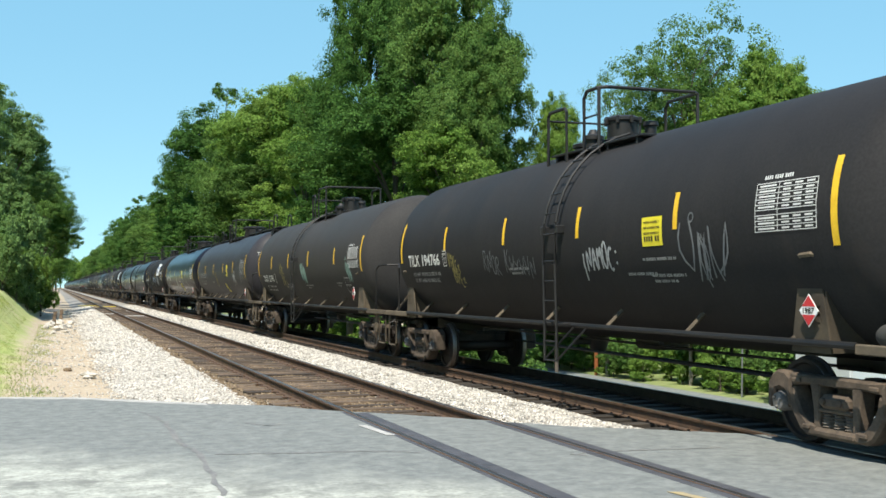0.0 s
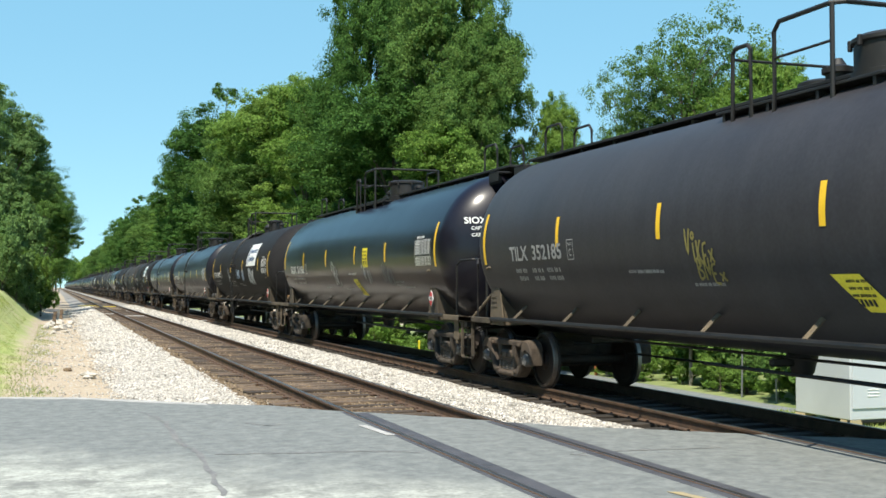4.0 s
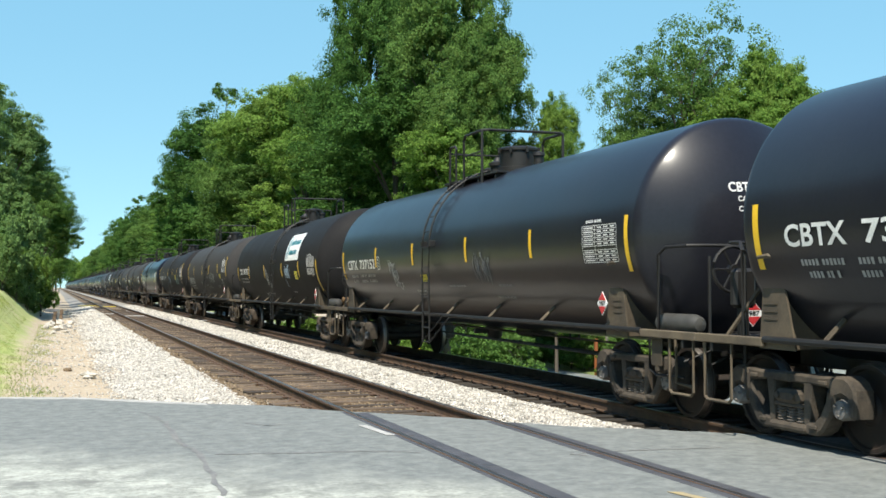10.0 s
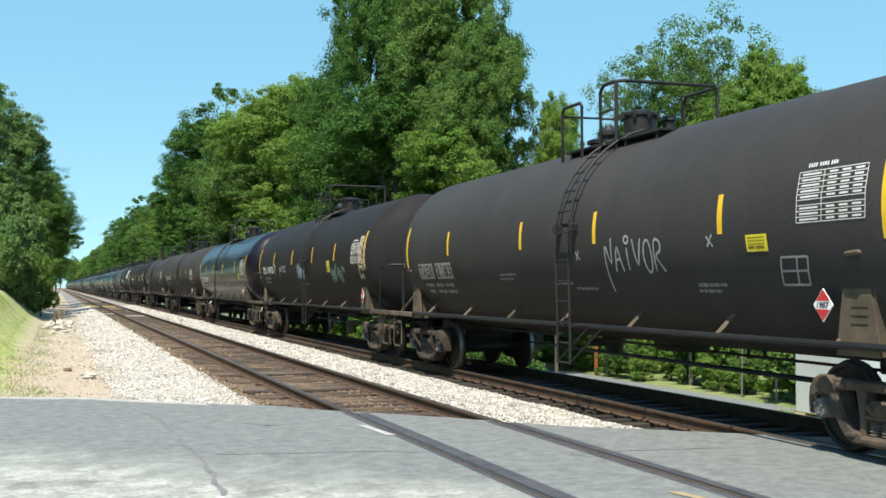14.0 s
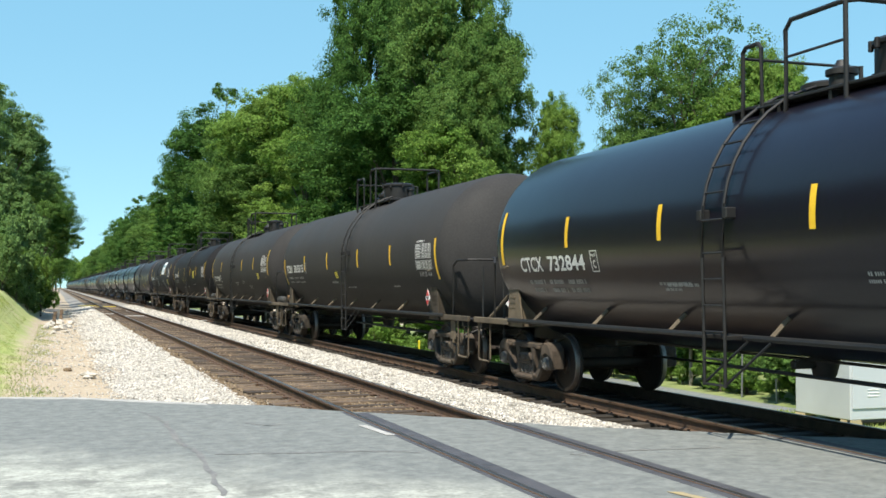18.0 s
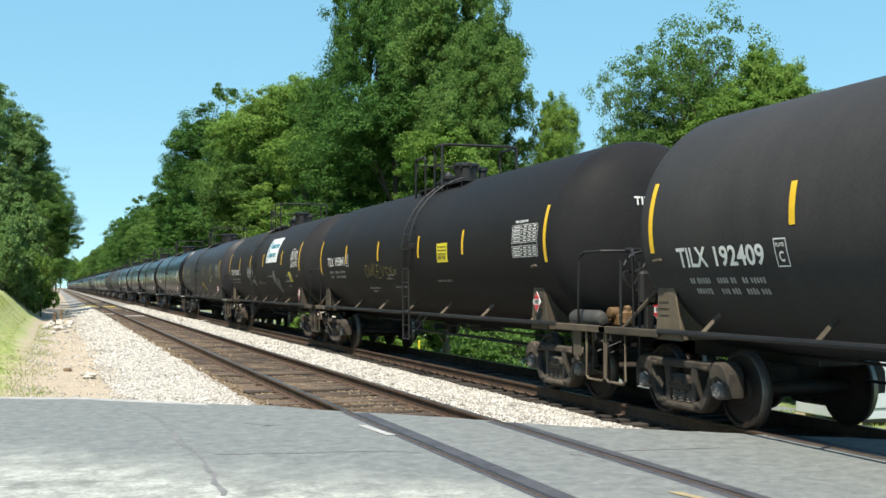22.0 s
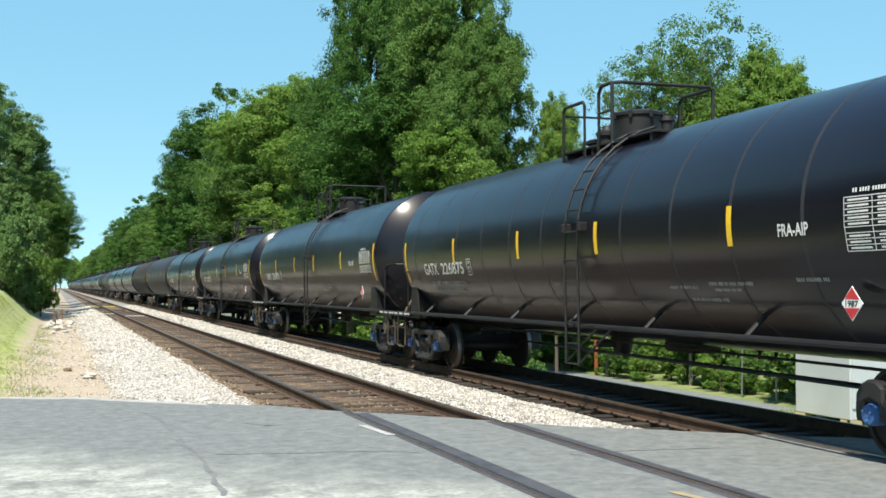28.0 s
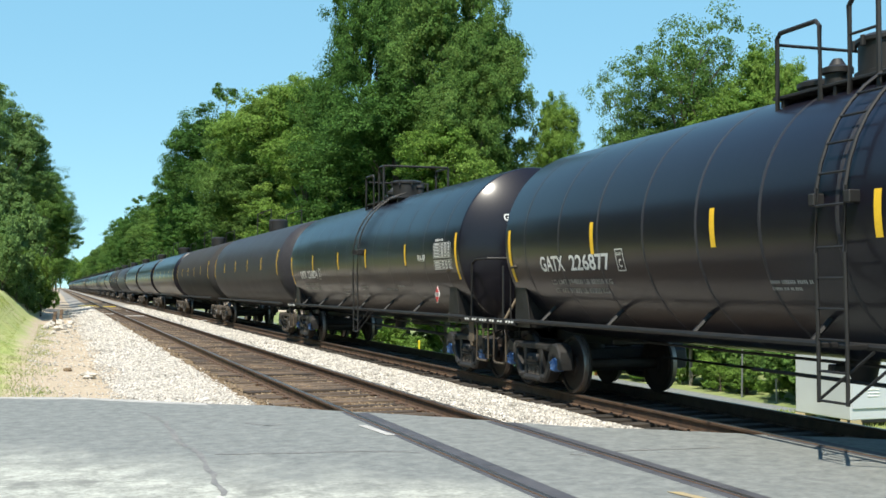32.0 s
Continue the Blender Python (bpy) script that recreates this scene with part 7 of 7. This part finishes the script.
# ---- things beside the tracks ----
def signal_cabinet():
    c = tagged(new("signal_cabinet"), "white metal signal cabinet on yellowed concrete feet", "cabinet")
    x0, x1, y0, y1, z0, z1 = 13.95, 15.95, 17.65, 19.3, -0.80, 1.15
    part("body", Build().box(((x0 + x1) / 2, (y0 + y1) / 2, (z0 + z1) / 2), (x1 - x0, y1 - y0, z1 - z0), 0.015), M["cabinet"], c)
    part("roof", Build().prism([(y0 - 0.06, z1), (y1 + 0.06, z1), (y1 + 0.06, z1 + 0.05), ((y0 + y1) / 2, z1 + 0.14), (y0 - 0.06, z1 + 0.05)], x0 - 0.06, x1 + 0.06, "x"), M["cabinet"], c, "", None, 0)
    for k in range(2):
        d = part("door", Build().box((x0 + 0.5 + k * 0.98, y0 - 0.012, 0.24), (0.92, 0.03, 1.66), 0.008), M["cabinet"], c)
        part("handle", Build().box((x0 + 0.86 + k * 0.26, y0 - 0.045, 0.25), (0.03, 0.04, 0.18), 0.008), M["galv"], d, "grey door handle")
        for j in range(3):
            part("vent_slot", Build().box((x0 + 0.5 + k * 0.98, y0 - 0.03, -0.36 + j * 0.06), (0.26, 0.012, 0.022), 0.003), M["sign_white"], d)
    part("base_rail", Build().box(((x0 + x1) / 2, y0 + 0.05, z0 - 0.03), (x1 - x0 + 0.02, 0.08, 0.06), 0.01), M["frame"], c)
    for fx in (x0 + 0.12, x1 - 0.12):
        for fy in (y0 + 0.14, y1 - 0.14):
            g = float(ground_z(fx, fy))
            part("foot", Build().prism([(fx - 0.17, g - 0.02), (fx + 0.17, g - 0.02), (fx + 0.11, z0), (fx - 0.11, z0)], fy - 0.15, fy + 0.15, "y"), M["concrete"], c, "yellowed concrete foot", None, 0)
    return c


signal_cabinet()


def post(name, x, y, high, r, mat, label, category="post", square=False, lean=0.0):
    g = float(ground_z(x, y))
    p = tagged(new(name), label, category)
    p.matrix_basis = pose(x, y, g, 0, lean, 0)
    b = Build().box((0, 0, high / 2 - 0.1), (2 * r, 2 * r, high + 0.2), r * 0.2) if square else Build().tube([(0, 0, -0.2), (0, 0, high)], r, 10)
    part("shaft", b, M[mat], p)
    return p


p = post("marker_post", 11.3, 35.7, 0.72, 0.035, "label_yellow", "yellow buried-cable marker post beside the track")
part("cap", Build().lathe([(0.72, 0.042), (0.78, 0.042), (0.80, 0.01)], 10, "z"), M["label_yellow"], p)
p = post("street_sign", 30.9, 46.9, 2.75, 0.04, "galv", "grey sign post with a small green street sign", "sign", lean=1.2)
part("sign_plate", Build().box((0.25, -0.05, 2.62), (0.75, 0.012, 0.2), 0.004), M["sign_green"], p, "green street name plate")
part("sign_bar", Build().box((0.25, -0.06, 2.62), (0.55, 0.006, 0.07)), M["white"], p, "plain white bar")
p = post("sign_post", 31.0, 44.3, 2.4, 0.04, "galv", "grey steel post with a small square sign", "sign")
part("sign_plate", Build().box((0, -0.05, 2.2), (0.42, 0.012, 0.5), 0.004), M["galv"], p, "grey back of a sign")
post("wooden_post", 30.7, 60.4, 2.9, 0.12, "wood_post", "weathered grey wooden post beside the lower road")
post("marker_post", 30.5, 61.5, 2.2, 0.085, "orange_post", "orange-brown painted marker post", square=True)
p = post("yard_sign", 31.8, 65.1, 1.7, 0.04, "wood_post", "small white sign board on a post", "sign")
part("sign_plate", Build().box((0, -0.06, 1.25), (0.5, 0.02, 0.85), 0.006), M["sign_white"], p)
post("wooden_post", 32.0, 53.3, 3.6, 0.10, "wood_post", "thin grey wooden pole among the bushes")


def rock(name, x, y, size, mat, label, seed, flat=0.6, z=None):
    rg = random.Random(seed)
    b = Build()
    n, m = 9, 5
    vs = []
    for i in range(m + 1):
        t = math.pi * i / m
        for j in range(n):
            a = 2 * math.pi * j / n
            k = size * rg.uniform(0.62, 1.22)
            vs.append((k * math.sin(t) * math.cos(a) * 1.2, k * math.sin(t) * math.sin(a), k * flat * math.cos(t)))
    fs = [(i * n + j, (i + 1) * n + j, (i + 1) * n + (j + 1) % n, i * n + (j + 1) % n) for i in range(m) for j in range(n)]
    b.add(vs, fs)
    ob = part(name, b, M[mat], None, label, None, 0)
    ob.matrix_basis = pose(x, y, (float(ground_z(x, y)) + 0.03 if z is None else z) + size * flat * 0.5, 0, 0, rg.uniform(0, 360))
    return tagged(ob, label, "rock")


rock("rock", 0.74, 26.8, 0.17, "stone", "white limestone lump on the bare soil", 1, 0.5)
rock("rock", 0.30, 29.5, 0.12, "stone_brown", "dark stone on the bare soil", 2, 0.4)
for i, (x, y, sz) in enumerate([(0.1, 56, 0.19), (0.35, 58, 0.22), (-0.2, 60, 0.24), (0.5, 54, 0.13), (-0.05, 52, 0.12), (0.2, 64, 0.24), (0.6, 60, 0.18), (-0.4, 57, 0.15), (0.8, 66, 0.2), (0.0, 67, 0.22), (0.45, 62, 0.12), (0.9, 57, 0.1)]):
    rock("boulder", x, y, sz, "stone", "pale broken boulder beside the track", 10 + i, 0.7)
for x, y, hh in ((-0.05, 62.5, 0.75), (0.28, 66.0, 0.8)):
    post("stake", x, y, hh, 0.09, "tie", "short dark wooden stake among pale stones", square=True, lean=6)


def plank(x, y, l, w, turn, mat, label):
    ob = part("scrap_strip", Build().box((0, 0, 0.02), (l, w, 0.03), 0.006), M[mat], None, label)
    ob.matrix_basis = pose(x, y, -0.165, 0, 0, turn)
    return tagged(ob, label, "strip")


plank(2.9, 112.0, 1.6, 0.5, 10, "label_yellow", "yellow painted board beside the track")
plank(4.4, 107.0, 1.5, 0.5, 5, "label_yellow", "yellow painted board between the rails")
plank(3.2, 79.0, 1.4, 0.16, 25, "sign_white", "white plastic strip lying on the ballast")
plank(4.55, 73.0, 1.5, 0.18, 8, "sign_white", "white plastic strip lying between the rails")
plank(7.3, 62.0, 1.2, 0.15, 12, "sign_white", "white plastic strip lying beside the far track")
for k, (x0, y0, x1, y1, w, mat) in enumerate([(3.50, 13.55, 3.58, 12.5, 0.10, "concrete_pale"), (4.78, 8.35, 4.86, 7.9, 0.10, "worn_yellow")]):
    b = Build().prism([(x0, y0), (x0 + w, y0 - 0.05), (x1 + w, y1), (x1, y1 + 0.04)], -0.0065, -0.0035, "z")
    tagged(part("road_paint", b, M[mat], None, "worn paint mark on the asphalt", None, 0), "", "road marking")


# ---- vehicles on the lower road ----
def wheel_pair_build():
    b = Build().lathe([(-0.11, 0.20), (-0.11, 0.30), (-0.09, 0.335), (0.09, 0.335), (0.11, 0.30), (0.11, 0.20)], 24, "x")
    return b


def rim_build():
    b = Build().lathe([(-0.10, 0.21), (0.08, 0.215), (0.09, 0.19), (0.07, 0.05), (0.085, 0.04), (0.086, 0.001)], 20, "x")
    for k in range(5):
        t = k * 2 * math.pi / 5
        b.box((0.085, 0.12 * math.cos(t), 0.12 * math.sin(t)), (0.02, 0.05, 0.05), 0.008)
    return b


VEHICLE_WHEELS = []


def hull(sections, name, mat, car, label=""):
    """A body of cross-sections along y, each a half outline of (x, z) pairs, mirrored."""
    vs, fs = [], []
    n = None
    for y, half in sections:
        ring = [(x, y, z) for x, z in half] + [(-x, y, z) for x, z in reversed(half)]
        n = len(ring)
        vs += ring
    k = len(sections)
    for i in range(k - 1):
        for j in range(n):
            fs.append((i * n + j, i * n + (j + 1) % n, (i + 1) * n + (j + 1) % n, (i + 1) * n + j))
    fs += [tuple(reversed(range(n))), tuple(range((k - 1) * n, k * n))]
    return part(name, Build().add(vs, fs), M[mat], car, label, None, 40)


def side_window(car, pts, x, label=""):
    """A pane in each flank of the cabin, leaning in with it; pts: along and height."""
    for q in (-1, 1):
        def out(z, lift):
            return q * (x + 0.06 - (z - 1.10) * 0.29 + lift)
        n = len(pts)
        vs = [(out(z, 0.012), y, z) for y, z in pts] + [(out(z, -0.03), y, z) for y, z in pts]
        fs = [tuple(range(n)), tuple(reversed(range(n, 2 * n)))] + [((i + 1) % n, i, n + i, n + (i + 1) % n) for i in range(n)]
        part("side_window", Build().add(vs, fs), M["glass"], car, "dark side window", None, 0)


def vehicle(name, label, category, paint, pickup):
    car = tagged(new(name), label, category)
    w = 0.92
    L = 2.78 if pickup else 2.28
    def lower(y, hood, wide=w):
        return (y, [(wide * 0.93, 0.32), (wide, 0.50), (wide, hood - 0.18), (wide * 0.93, hood)])
    if pickup:
        hull([lower(-L, 0.86, 0.84), lower(-L + 0.12, 1.02, 0.9), lower(-1.35, 1.10), lower(-1.2, 1.12), lower(0.75, 1.12), lower(0.8, 1.08), lower(L - 0.05, 1.06), lower(L, 1.0)], "body", paint, car)
        hull([(-1.32, [(0.84, 1.10), (0.83, 1.12)]), (-0.62, [(0.82, 1.10), (0.66, 1.76)]), (0.45, [(0.82, 1.10), (0.66, 1.78)]), (0.72, [(0.83, 1.10), (0.72, 1.60)])], "cab", paint, car)
        side_window(car, [(-1.0, 1.16), (-0.58, 1.66), (-0.12, 1.68), (-0.12, 1.16)], 0.775)
        side_window(car, [(-0.06, 1.16), (-0.06, 1.68), (0.42, 1.68), (0.60, 1.16)], 0.775)
        part("cargo_bed", Build().box((0, 1.78, 1.07), (1.5, 1.85, 0.03)), M["frame"], car, "dark open cargo bed")
        axles = (-1.78, 1.62)
        shield = [(-1.27, 1.14), (-0.64, 1.72)]
    else:
        hull([lower(-L, 0.80, 0.82), lower(-L + 0.12, 0.92, 0.9), lower(-1.15, 1.06), lower(0.2, 1.08), lower(L - 0.15, 1.08), lower(L, 0.95, 0.88)], "body", paint, car)
        hull([(-1.12, [(0.84, 1.05), (0.83, 1.06)]), (-0.30, [(0.83, 1.05), (0.66, 1.62)]), (0.9, [(0.83, 1.05), (0.66, 1.68)]), (1.85, [(0.83, 1.05), (0.64, 1.62)]), (2.18, [(0.83, 1.05), (0.72, 1.2)])], "cabin", paint, car)
        side_window(car, [(-0.75, 1.10), (-0.28, 1.54), (0.30, 1.58), (0.30, 1.12)], 0.772)
        side_window(car, [(0.36, 1.12), (0.36, 1.58), (1.15, 1.58), (1.25, 1.14)], 0.772)
        side_window(car, [(1.31, 1.15), (1.22, 1.57), (1.62, 1.52), (1.85, 1.22)], 0.772)
        axles = (-1.42, 1.28)
        shield = [(-1.06, 1.09), (-0.33, 1.58)]
        for q in (-1, 1):
            part("roof_rail", Build().tube([(q * 0.58, -0.1, 1.68), (q * 0.58, 1.6, 1.70)], 0.02, 6), M["galv"], car)
    (ya, za), (yb, zb) = [(u - 0.03, w + 0.035) for u, w in shield]
    part("windscreen", Build().add([(-0.76, ya - 0.012, za), (0.76, ya - 0.012, za), (0.62, yb - 0.012, zb), (-0.62, yb - 0.012, zb), (-0.76, ya + 0.03, za), (0.76, ya + 0.03, za), (0.62, yb + 0.03, zb), (-0.62, yb + 0.03, zb)],
                                   [(0, 1, 2, 3), (7, 6, 5, 4), (0, 4, 5, 1), (1, 5, 6, 2), (2, 6, 7, 3), (3, 7, 4, 0)]), M["glass"], car, "dark windscreen", None, 0)
    part("grille", Build().box((0, -L - 0.005, 0.70), (0.85, 0.05, 0.17), 0.02), M["frame"], car)
    part("bumper", Build().box((0, -L - 0.02, 0.46), (1.62, 0.12, 0.18), 0.04), M["frame" if not pickup else "galv"], car)
    for q in (-1, 1):
        part("headlamp", Build().box((q * 0.66, -L + 0.02, 0.76), (0.32, 0.10, 0.17), 0.04), M["lamp_glass"], car, "clear headlamp")
        part("tail_lamp", Build().box((q * 0.82, L - 0.02, 0.86), (0.12, 0.08, 0.22), 0.02), M["red"], car, "red tail lamp")
        part("mirror", Build().box((q * 1.02, shield[0][0] + 0.22, 1.14), (0.18, 0.09, 0.14), 0.03), M[paint], car)
        for y in axles:
            m = pose(q * 0.82, y, 0.335, 0, 0, 0 if q > 0 else 180)
            t = part("wheel", shared("tyre", wheel_pair_build, M["tyre"]), None, car, "black tyre", m)
            part("rim", shared("rim", rim_build, M["cap"]), None, t, "grey alloy rim")
            VEHICLE_WHEELS.append((t, q, y, pickup))
    return car


SUV = vehicle("sport_utility_car", "white sport utility car on the lower road", "car", "car_white", False)
PICKUP = vehicle("pickup_truck", "grey-green pickup truck on the lower road", "pickup truck", "car_silver", True)


# ---- what moves ----
def motions():
    for car, middle in TRAIN:
        rows = [(t, pose(FAR_TRACK, SPEED * (middle - t) - SHIFT, 0)) for t in (0.0, 32.0)]
        walk(car, rows)
    for car, at, y, speed in ((SUV, 19.0, 60.7, 13.0), (PICKUP, 23.0, 53.9, 10.7)):
        walk(car, [(t, pose(26.5, y - speed * (t - at), -3.57)) for t in (0.0, 32.0)])
    for wheel, side, y, pickup in VEHICLE_WHEELS:
        turn = math.degrees((10.7 if pickup else 13.0) / 0.335 / FPS)
        walk(wheel, [(k / FPS, pose(side * 0.82, y, 0.335, side * turn * k, 0, 0 if side > 0 else 180)) for k in range(961)])
    step = 1 / 15
    for wheel, seat in ROLLING:
        walk(wheel, [(k * step, pose(0, seat, WHEEL_R, math.degrees(SPEED * k * step / WHEEL_R))) for k in range(481)])


motions()
